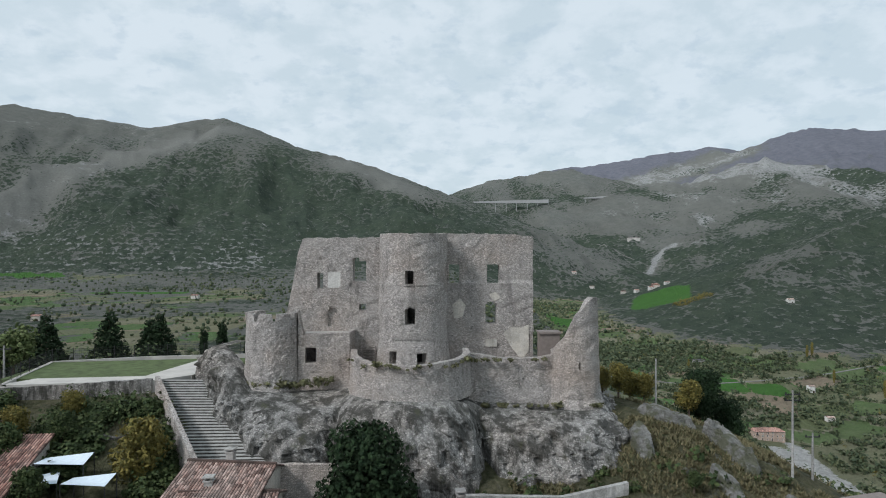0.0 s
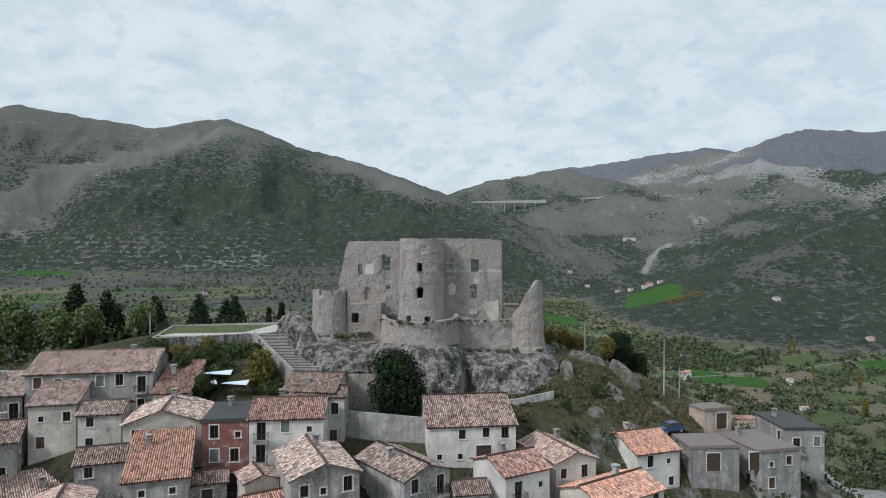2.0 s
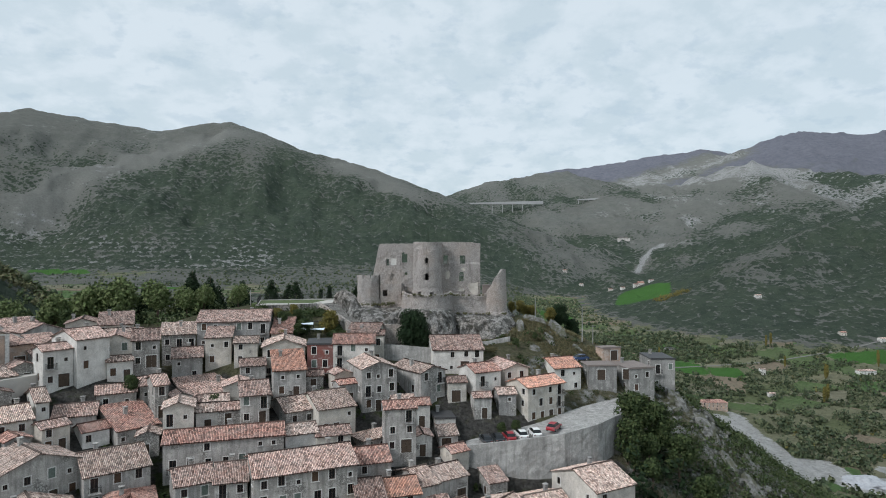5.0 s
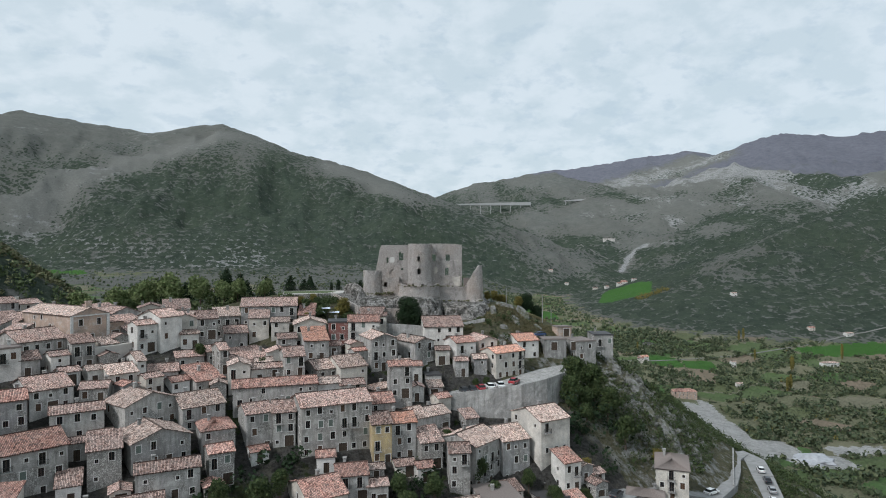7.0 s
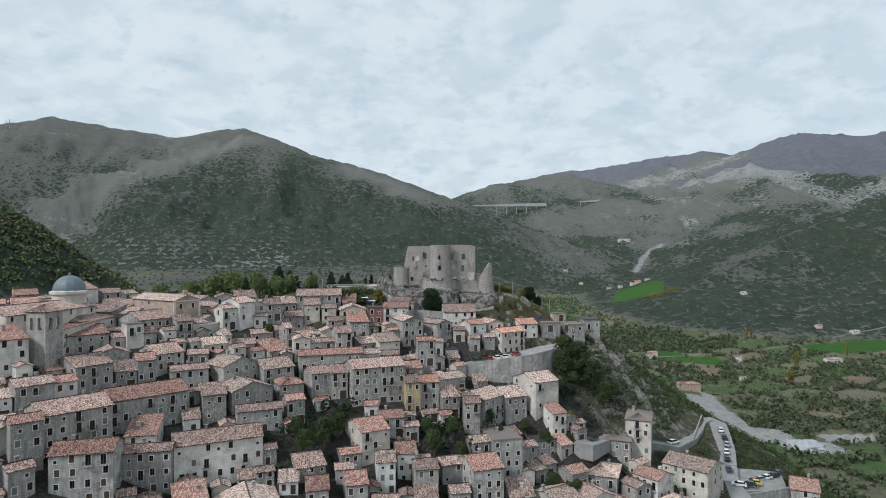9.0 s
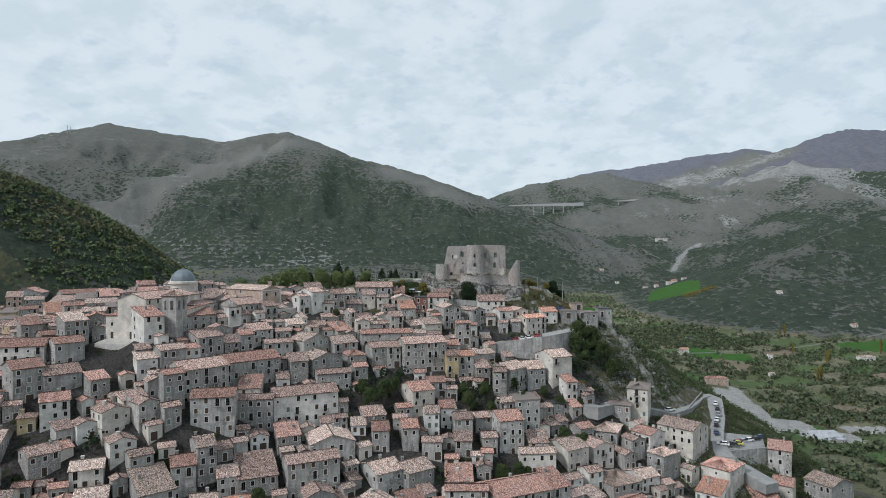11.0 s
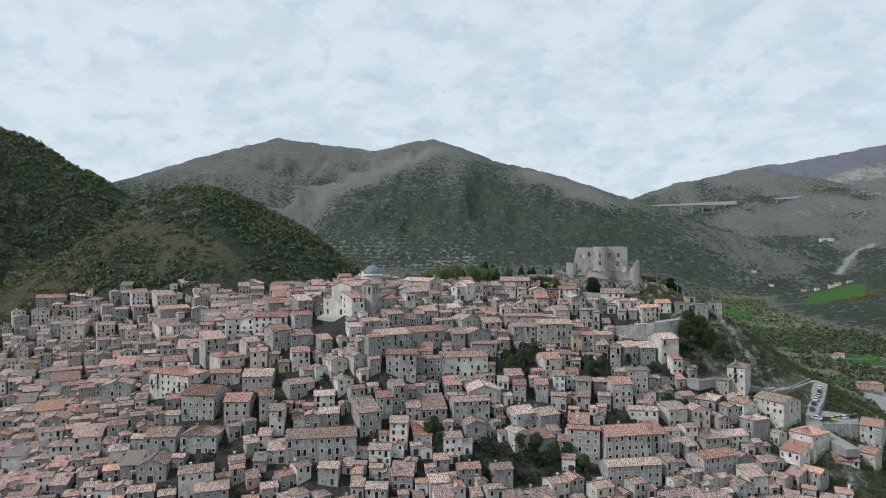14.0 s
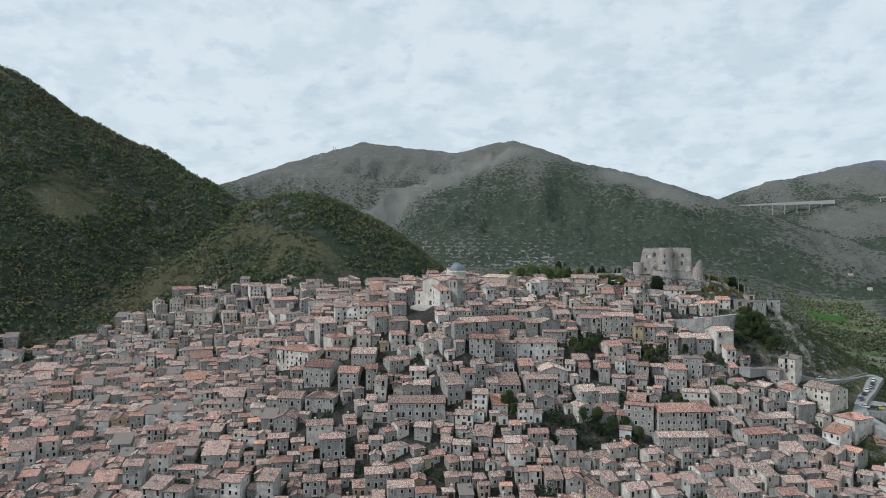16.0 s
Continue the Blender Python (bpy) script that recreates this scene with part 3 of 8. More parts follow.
plot(-88.8, -92.7, 35.8, 23.8, 11.5, 26, "gable", "stone", "old", 9)
plot(-130.6, -103.1, 36.1, 12.6, 11.0, 16, "hip", "stone", "old", 7)
plot(-144.3, -105.9, 35.2, 10.7, 11.5, 19, "gable", "stone", "old", 7)
plot(-66.4, -77.6, 38.6, 6.2, 9.0, 15, "gable", "white", "pale", 10)
plot(-58.7, -73.0, 33.7, 6.5, 9.0, 28, "shed", "white", "new", 5)
plot(-77.4, -76.7, 41.5, 8.1, 11.5, 43, "shed", "stone", "pale", 9)
plot(-74.9, -68.9, 45.2, 5.8, 9.0, 30, "gable", "stone", "red", 9)
plot(-71.0, -64.2, 48.7, 4.8, 10.0, 37, "gable", "stone", "pale", 11)
plot(-44.7, -57.0, 43.0, 14.1, 7.8, 29, "gable", "stone", "old", 10)
plot(-58.1, -62.4, 40.3, 10.2, 11.5, 28, "shed", "rubble", "old", 6)
plot(-42.1, -46.7, 44.8, 12.7, 11.5, 24, "end", "stone", "pale", 7)
plot(-3.8, -54.5, 35.1, 11.4, 4.8, 4, "gable", "stone", "red", 12)
plot(12.1, -50.8, 33.1, 18.0, 13.0, 28, "gable", "stone", "red", 12)
plot(22.8, -44.0, 32.7, 5.7, 9.0, 28, "shed", "stone", "red", 11)
plot(13.9, -58.8, 25.1, 19.8, 8.0, 25, "gable", "stone", "pale", 8)
plot(-25.1, -49.7, 38.0, 8.6, 11.0, 41, "gable", "stone", "pale", 7)
plot(-16.7, -46.6, 37.4, 8.7, 10.4, 41, "gable", "stone", "pale", 7)
plot(17.4, -30.0, 37.5, 10.9, 6.0, 7, "gable", "cream", "pale", 7)
plot(30.4, -23.9, 37.3, 8.6, 11.5, 35, "gable", "cream", "pale", 7)
plot(56.0, -16.1, 33.6, 6.3, 9.0, -51, "hip", "stone", "pale", 7)
plot(69.0, -26.0, 25.0, 7.2, 8.0, -38, "shed", "white", "new", 7)
plot(75.1, -15.7, 29.3, 9.4, 11.5, -43, "hip", "cream", "red", 9)
plot(105.7, 7.4, 28.2, 7.4, 11.5, -25, "gable", "stone", "red", 9)
plot(98.7, -9.7, 22.0, 6.1, 9.0, -31, "gable", "cream", "red", 7)
plot(90.3, -17.2, 20.6, 8.1, 11.5, 3, "gable", "stone", "red", 6)
plot(114.2, -1.2, 20.0, 9.9, 11.5, -62, "gable", "stone", "pale", 7)
plot(44.4, -29.9, 28.9, 10.9, 11.5, 29, "hip", "stone", "pale", 6)
plot(43.7, -41.6, 25.5, 15.8, 9.0, 38, "gable", "stone", "red", 8)
plot(-142.7, -66.8, 57.0, 10.3, 11.5, 57, "hip", "cream", "red", 7)
plot(-141.0, -41.6, 70.4, 14.8, 10.7, 20, "gable", "cream", "red", 8)
plot(-126.4, -38.0, 71.3, 8.1, 9.0, 49, "gable", "stone", "red", 7)
plot(-127.2, -54.4, 66.6, 7.8, 10.8, 52, "gable", "stone", "red", 10)
plot(-120.0, -50.2, 64.2, 9.4, 11.5, 46, "gable", "stone", "old", 6)
plot(-114.3, -61.6, 59.2, 7.0, 9.0, 36, "gable", "white", "red", 8)
plot(-277.7, 84.5, 78.1, 24.2, 11.5, 58, "gable", "stone", "old", 9.5)
plot(-294.4, 68.4, 71.6, 17.7, 11.5, 61, "hip", "cream", "old", 7)
plot(-269.6, 50.9, 62.6, 18.6, 11.5, 59, "gable", "stone", "red", 7)
plot(-239.8, 24.6, 55.6, 15.8, 11.5, 59, "flat", "white", "grey", 8)
plot(-248.6, 101.4, 76.4, 15.1, 11.5, 18, "end", "stone", "red", 7)
plot(-222.6, 111.3, 75.7, 20.5, 11.5, 49, "gable", "stone", "red", 7)
plot(-98.5, -10.4, 77.0, 11.9, 11.5, 48, "gable", "stone", "red", 8)
plot(-102.4, -32.8, 79.0, 6.4, 9.0, 53, "shed", "cream", "red", 8)
plot(-17.6, 45.8, 81.1, 6.9, 9.0, -7, "gable", "cream", "old", 5)
plot(-35.9, 46.0, 80.8, 4.5, 9.0, 8, "shed", "cream", "red", 4)
plot(-50.1, 17.3, 75.4, 2.1, 7.4, 35, "gable", "stone", "old", 6)
plot(-16.2, 45.0, 80.6, 7.0, 4.8, 2, "gable", "cream", "old", 7)


def mounds(x, y):
    h = 25.0
    for k, a in enumerate(MOUNDS):
        cx, cy = MOUND_X[k // 6], MOUND_Y[k % 6]
        h = h + a * np.exp(-((x - cx) ** 2 + (y - cy) ** 2) / (2 * MOUND_R ** 2))
    # the level knoll that carries the castle and its forecourt
    h = h + 5.0 * np.exp(-(((x + 38) / 17) ** 2 + ((y - 80) / 15) ** 2) / 2)
    # lower ground in front of the castle's footing
    h = h - 3.5 * np.exp(-(((x - 2) / 24) ** 2 + ((y - 55) / 8) ** 2) / 2)
    return h


# each plot is cut or banked to the foot of its house
PADS = []
for _p in PLOTS:
    _x, _y = _p[0] + math.sin(radians(_p[5])) * 1.5, _p[1] - math.cos(radians(_p[5])) * 1.5
    PADS.append((_x, _y, _p[2] - _p[9] - float(mounds(_x, _y))))


ROAD_Z = ((38, -3, 45.6), (46, 7, 44.2), (57, 15, 41.8), (70, 18.5, 38.4), (79, 29, 37.6), (86, 41, 36.9), (92, 53, 36.2), (97.5, 59, 35.8), (99.5, 53, 35.5), (96, 42, 35), (91.8, 29, 33.2), (88, 20, 32), (84.5, 11, 30), (84, 0, 28), (92, -16, 25))
for _x, _y, _z in ROAD_Z:
    PADS.append((_x, _y, _z - 0.7 - float(mounds(_x, _y))))
for _x, _y, _z in ((-46, 63, 83.0), (-58, 65, 84.3), (-54, 68, 84.8), (-37, 64, 81.6), (-41, 70, 84.6), (-34, 73, 84.7), (-55, 73, 83.5), (-40, 76, 84.4), (-28, 76, 84.6), (8, 58, 77.3), (-4, 57, 76.8), (14, 23, 60.0), (28, 27, 62.0), (14, 14, 54.0), (28, 16, 55.0), (23.5, 62, 81.8), (27.5, 64, 79.4), (25, 69, 83.0), (31, 60, 76.6), (6, 63, 77.2), (12, 63, 77.4), (17, 62.5, 78.0), (-4, 58, 76.8), (-11, 61, 77.6), (-17, 60, 79.0), (20, 58, 78.5), (-27, 55, 80.8), (-31, 58, 82.4), (-24, 50, 79.0), (-31, 53, 80.0), (-38, 57, 81.0), (36, 65, 77.0), (33, 54, 73.2), (24, 54, 76.0), (19, 54, 77.0), (28, 72, 79.0), (40, 57, 73.0), (-24, 57, 79.5), (-70, 86, 80.0), (-85, 80, 79.0), (-50, 92, 82.0)):
    PADS.append((_x, _y, _z - float(mounds(_x, _y))))
MASTS = ((-1529, 1966), (-1517, 1966))


def town_hill(x, y):
    h = mounds(x, y)
    if np.size(x) < 50:
        pads = np.array(PADS)
        d2 = (x[:, None] - pads[:, 0]) ** 2 + (y[:, None] - pads[:, 1]) ** 2
        w = np.exp(-d2 / 60.0) * (d2 < 1600)
        return h + (w * pads[:, 2]).sum(1) / (0.12 + w.sum(1))
    num, den = np.zeros(np.shape(x)), np.full(np.shape(x), 0.12)
    for px, py, r in PADS:
        d2 = (x - px) ** 2 + (y - py) ** 2
        k = d2 < 1600
        w = np.exp(-d2[k] / 60.0)
        num[k] += w * r
        den[k] += w
    return h + num / den


def ridge(x, y, nodes, fall, width):
    """Height of a crest line of nodes (x, y, z) that falls away to its sides."""
    best = np.full(np.shape(x), -400.0)
    for (ax, ay, az), (bx, by, bz) in zip(nodes, nodes[1:]):
        dx, dy = bx - ax, by - ay
        s = np.clip(((x - ax) * dx + (y - ay) * dy) / (dx * dx + dy * dy), 0, 1)
        d = np.hypot(x - ax - s * dx, y - ay - s * dy)
        best = np.maximum(best, az + s * (bz - az) - fall * (np.sqrt(d * d + width * width) - width))
    return best


MAIN = ((-1801, 1592, 318), (-1711, 1739, 430), (-1604, 1880, 500), (-1500, 2180, 606), (-1336, 2250, 582), (-1074, 2300, 547), (-969, 2350, 578), (-837, 2381, 600),
        (-719, 2300, 541), (-539, 2250, 466), (-388, 2200, 430), (-242, 2150, 381), (-84, 2100, 321), (30, 2050, 275), (195, 1850, 152), (272, 1700, 75), (328, 1580, 15))
SPURS = (((-837, 2381, 595), (-760, 2050, 420), (-640, 1700, 215), (-560, 1450, 85)), ((-1500, 2200, 600), (-1250, 1850, 390), (-1050, 1500, 180), (-900, 1250, 60)),
         ((-388, 2200, 430), (-330, 1900, 255), (-250, 1600, 100)), ((-1074, 2300, 545), (-980, 1950, 390), (-850, 1650, 190)))
WOOD_HILL = ((-900, 60, 400), (-749, 129, 311), (-672, 173, 256), (-616, 213, 224), (-553, 224, 189), (-494, 254, 154), (-430, 220, 147), (-363, 181, 163), (-340, 186, 161),
             (-307, 196, 144), (-259, 203, 109), (-216, 213, 81), (-180, 225, 60))
GALLERY = ((-150, 3300, 330), (46, 3200, 373), (134, 3200, 414), (279, 3200, 457), (511, 3200, 489), (657, 3200, 504), (861, 3100, 441), (1000, 3000, 390))
FAR = ((200, 4350, 520), (687, 4300, 631), (883, 4300, 658), (1282, 4200, 714), (1549, 4100, 744), (1729, 4000, 750), (1898, 3900, 716), (2040, 3900, 748), (2195, 3800, 838), (2406, 3700, 800), (2800, 3500, 800))
RIGHT = ((174, 2900, 262), (358, 2720, 305), (554, 2700, 335), (824, 2700, 367), (1020, 2700, 392), (1216, 2700, 441), (1362, 2650, 473), (1512, 2500, 431), (1638, 2300, 378), (2000, 1900, 420))
RIGHT_SPURS = (((554, 2700, 335), (560, 2350, 175), (545, 2050, 65)), ((1020, 2700, 392), (930, 2250, 215), (850, 1850, 80)), ((1362, 2650, 473), (1280, 2150, 300), (1120, 1700, 120)),
               ((824, 2700, 367), (760, 2350, 220), (700, 2000, 80)))
NEAR_SPUR = ((1900, 1700, 400), (1300, 1500, 250), (961, 1350, 160), (756, 1250, 104), (633, 1150, 60), (521, 1050, 8), (450, 980, -30))
FAR_LEFT = ((-3400, 2300, 430), (-3072, 2654, 470), (-2964, 2762, 551), (-2800, 2900, 520), (-2400, 3200, 400))


def valley(x, y):
    right = -62 + 0.024 * np.clip(y - 450, 0, 3000) + 0.05 * np.clip(np.abs(x - 420) - 250, 0, 500)
    left = 22 + 0.02 * np.clip(y - 500, 0, 2000)
    w = 1 / (1 + np.exp(-(x - 60 - 0.06 * y) / 70))
    return left + (right - left) * w


def mountains(x, y):
    wx = x + 60 * (fbm(x, y, 420, 4, 11) - 0.5)
    wy = y + 60 * (fbm(x, y, 420, 4, 31) - 0.5)
    rough = fbm(wx, wy, 300, 6, 5, True) - 0.55
    gully = fbm(wx + 0.25 * y, 0.33 * wy, 190, 4, 15, True) - 0.55
    big = np.maximum.reduce([ridge(wx, wy, MAIN, 0.52, 60)] + [ridge(wx, wy, s, 0.5, 50) for s in SPURS])
    crest = np.maximum.reduce([ridge(x, y, r, 0.9, 25) for r in (MAIN, GALLERY, FAR, RIGHT, WOOD_HILL, NEAR_SPUR)])
    others = np.maximum.reduce([ridge(wx, wy, GALLERY, 0.45, 90), ridge(wx, wy, FAR, 0.5, 120), ridge(wx, wy, RIGHT, 0.34, 90), ridge(wx, wy, FAR_LEFT, 0.4, 100), ridge(wx, wy, NEAR_SPUR, 0.36, 50)]
                               + [ridge(wx, wy, s, 0.36, 60) for s in RIGHT_SPURS])
    mount = np.maximum(big, others)
    v = valley(x, y) + 9 * (fbm(x, y, 160, 4, 3) - 0.5)
    high = np.clip((mount - v) / 120, 0, 1)
    env = np.maximum.reduce([ridge(x, y, r, 0.4, 6) for r in (MAIN, GALLERY, FAR, RIGHT)] + [ridge(x, y, r, 0.34, 6) + 6 for r in (NEAR_SPUR,) + RIGHT_SPURS])
    mount = np.maximum(np.minimum(mount + (150 * rough + 80 * gully) * high, env), crest)
    k = 26.0
    mount = mount + (14 * (fbm(x, y, 60, 4, 401, True) - 0.55) + 46 * (fbm(x, y, 150, 4, 411, True) - 0.62) / (1 + np.exp((250 - x) / 60))) * high
    return k * np.logaddexp(v / k, mount / k)


def land(x, y):
    x, y = np.asarray(x, float), np.asarray(y, float)
    x, y, shape = x.ravel(), y.ravel(), x.shape
    far = (np.hypot(x, y) > 430) | (y > 300)
    out = np.full(x.shape, -60.0)
    if far.any():
        out[far] = mountains(x[far], y[far])
    if not far.all():
        out[~far] = valley(x[~far], y[~far]) + 9 * (fbm(x[~far], y[~far], 160, 4, 3) - 0.5)
    hilly = (x < -100) & (y < 800) & (x > -1300)
    wood = np.full(x.shape, -400.0)
    if hilly.any():
        xx, yy = x[hilly], y[hilly]
        wood[hilly] = ridge(xx, yy, WOOD_HILL, 0.95, 45) - 8 + 12 * (fbm(xx, yy, 110, 5, 71, True) - 0.62)
    out = np.maximum(out, wood)
    # the town's hill, falling off beyond its edges
    inside = np.clip(1 - np.maximum.reduce([(-x - 430) / 90, (x - 120) / 90, (-y - 190) / 80, (y - 125) / 90, np.zeros_like(x)]), 0, 1)
    inside = inside * inside * (3 - 2 * inside)
    on = inside > 0
    if on.any():
        xx, yy = x[on], y[on]
        hill = town_hill(xx, yy) + 1.2 * (fbm(xx, yy, 22, 4, 91) - 0.5) * np.clip((xx - 30) / 20, 0, 1)
        out[on] = hill * inside[on] + out[on] * (1 - inside[on])
    west = x < -100
    out[west] = 5.0 * np.logaddexp(out[west] / 5.0, wood[west] / 5.0)
    return out.reshape(shape)


def ground_z(x, y):
    return float(land(np.array([x]), np.array([y]))[0])


# ---- building blocks ----
def mesh_of(name, verts, faces, mats, idx=None, uvs=None, tone=None, smooth=False):
    me = bpy.data.meshes.new(name)
    me.from_pydata(verts, [], faces)
    for m in mats if isinstance(mats, (list, tuple)) else [mats]:
        me.materials.append(m)
    if idx is not None:
        me.polygons.foreach_set("material_index", idx)
    if uvs is not None:
        me.uv_layers.new(name="UVMap").data.foreach_set("uv", [c for f in faces for i in f for c in uvs[i]])
    if tone is not None:
        at = me.attributes.new("tone", "FLOAT", "POINT")
        at.data.foreach_set("value", tone if isinstance(tone, list) else [tone] * len(verts))
    if smooth:
        me.polygons.foreach_set("use_smooth", [True] * len(faces))
    me.update()
    return me


def part_of(name, me, parent, m=None, label=""):
    ob = new(name, me)
    ob.parent = parent
    if m is not None:
        ob.matrix_local = m
    return tagged(ob, label) if label else ob


def part(name, bm, material, parent, label=""):
    me = bpy.data.meshes.new(name)
    bm.to_mesh(me)
    bm.free()
    me.materials.append(material)
    return part_of(name, me, parent, None, label)


def empty(name, m, label, category, group=""):
    ob = new(name)
    ob.matrix_world = m
    return tagged(ob, label, category, group)


class Soup:
    """Vertices and faces gathered for one mesh, with a material for each face."""

    def __init__(self):
        self.v, self.f, self.m, self.uv, self.t = [], [], [], [], []

    def add(self, verts, faces, mat=0, uvs=None, tone=0.5):
        b = len(self.v)
        self.v += [tuple(p) for p in verts]
        self.uv += uvs if uvs else [(0.0, 0.0)] * len(verts)
        self.t += [tone] * len(verts)
        self.f += [tuple(b + i for i in f) for f in faces]
        self.m += [mat] * len(faces)

    def box(self, x0, x1, y0, y1, z0, z1, mat=0, tone=0.5):
        self.add([(x, y, z) for z in (z0, z1) for y in (y0, y1) for x in (x0, x1)],
                 [(0, 2, 3, 1), (4, 5, 7, 6), (0, 1, 5, 4), (2, 6, 7, 3), (0, 4, 6, 2), (1, 3, 7, 5)], mat, None, tone)

    def moved(self, m, other, mats=None):
        other.add([m @ Vector(p) for p in self.v], [], 0)
        b = len(other.v) - len(self.v)
        other.uv[b:], other.t[b:] = self.uv, self.t
        other.f += [tuple(b + i for i in f) for f in self.f]
        other.m += [mats[i] if mats else i for i in self.m]

    def mesh(self, name, mats, smooth=False):
        return mesh_of(name, self.v, self.f, mats, self.m, self.uv, self.t, smooth)


# window kinds: width, height, what fills it
KINDS = {"tall": (0.95, 1.55), "plain": (0.85, 1.2), "small": (0.6, 0.7), "french": (1.05, 2.15), "shut": (0.95, 1.45), "shutg": (0.95, 1.45), "door": (1.15, 2.2), "gate": (1.9, 2.4), "void": (1.0, 1.9)}
SET_BACK = 0.2


def window_soup(kind):
    """Surround, sash and leaf of one window or door, and its pane; the wall's plane is y = 0, outside is -y."""
    w, h = KINDS[kind]
    s, sash, pane = Soup(), Soup(), Soup()
    e = 0.13
    for x0, x1, z0, z1 in ((-w / 2 - e, -w / 2, -0.02, h + e), (w / 2, w / 2 + e, -0.02, h + e), (-w / 2, w / 2, h, h + e)):
        s.box(x0, x1, -0.035, 0.06, z0, z1, 0)
    if kind not in ("french", "door", "gate"):
        s.box(-w / 2 - e - 0.06, w / 2 + e + 0.06, -0.1, 0.08, -0.1, -0.02, 0)
    y = SET_BACK - 0.03
    if kind in ("tall", "plain", "small", "french"):
        for x0, x1, z0, z1 in ((-w / 2, -w / 2 + 0.07, 0, h), (w / 2 - 0.07, w / 2, 0, h), (-0.03, 0.03, 0.07, h - 0.07), (-w / 2 + 0.07, w / 2 - 0.07, h - 0.07, h), (-w / 2 + 0.07, w / 2 - 0.07, 0, 0.07)):
            sash.box(x0, x1, y - 0.05, y + 0.02, z0, z1)
        pane.add([(-w / 2, y, 0), (w / 2, y, 0), (w / 2, y, h), (-w / 2, y, h)], [(0, 1, 2, 3)], 0)
        pane.add([(-w / 2, y + 0.02, 0), (w / 2, y + 0.02, 0), (w / 2, y + 0.02, h), (-w / 2, y + 0.02, h)], [(3, 2, 1, 0)], 0)
    elif kind == "void":
        pane.add([(-w / 2, y, 0), (w / 2, y, 0), (w / 2, y, h), (-w / 2, y, h)], [(0, 1, 2, 3)], 0)
    else:
        half = ((-w / 2, -0.01), (0.01, w / 2))
        for x0, x1 in half:
            sash.box(x0, x1, y - 0.09, y - 0.02, 0, h)
            k = int(h / 0.36)
            for i in range(k):
                z = 0.06 + i * (h - 0.1) / k
                sash.box(x0 + 0.05, x1 - 0.05, y - 0.11, y - 0.09, z, z + 0.22)
    return s, sash, pane


def far_window_soup(kind):
    """The same window with fewer faces, for the houses of the lower slope."""
    w, h = KINDS[kind]
    s, e, y = Soup(), 0.13, SET_BACK - 0.03
    for x0, x1, z0, z1 in ((-w / 2 - e, -w / 2, -0.1, h + e), (w / 2, w / 2 + e, -0.1, h + e), (-w / 2, w / 2, h, h + e), (-w / 2, w / 2, -0.1, 0)):
        s.add([(x0, -0.04, z0), (x1, -0.04, z0), (x1, -0.04, z1), (x0, -0.04, z1)], [(0, 1, 2, 3)], 0)
    fill = 2 if kind in ("tall", "plain", "small", "french", "void") else 1
    s.add([(-w / 2, y, 0), (w / 2, y, 0), (w / 2, y, h), (-w / 2, y, h)], [(0, 1, 2, 3)], fill)
    if fill == 2:
        for x0, x1, z0, z1 in ((-0.04, 0.04, 0, h), (-w / 2, -w / 2 + 0.07, 0, h), (w / 2 - 0.07, w / 2, 0, h)):
            s.add([(x0, y - 0.05, z0), (x1, y - 0.05, z0), (x1, y - 0.05, z1), (x0, y - 0.05, z1)], [(0, 1, 2, 3)], 1)
    else:
        s.add([(-0.02, y - 0.04, 0), (0.02, y - 0.04, 0), (0.02, y - 0.04, h), (-0.02, y - 0.04, h)], [(0, 1, 2, 3)], 2)
    return s


FILL = {"tall": M_FRAME, "plain": M_FRAME, "small": M_FRAME, "french": M_FRAME, "shut": M_SHUT_B, "shutg": M_SHUT_G, "door": M_DOOR, "gate": M_DOOR, "void": M_DOOR}
WIN, FAR_WIN = {}, {}
for _k in KINDS:
    _s, _l, _p = window_soup(_k)
    FAR_WIN[_k] = far_window_soup(_k)
    WIN[_k] = (_s.mesh(_k + "_surround", [M_SURROUND]), _l.mesh(_k + "_leaf", [FILL[_k]]) if _l.f else None, _p.mesh(_k + "_pane", [M_GLASS]) if _p.f else None)


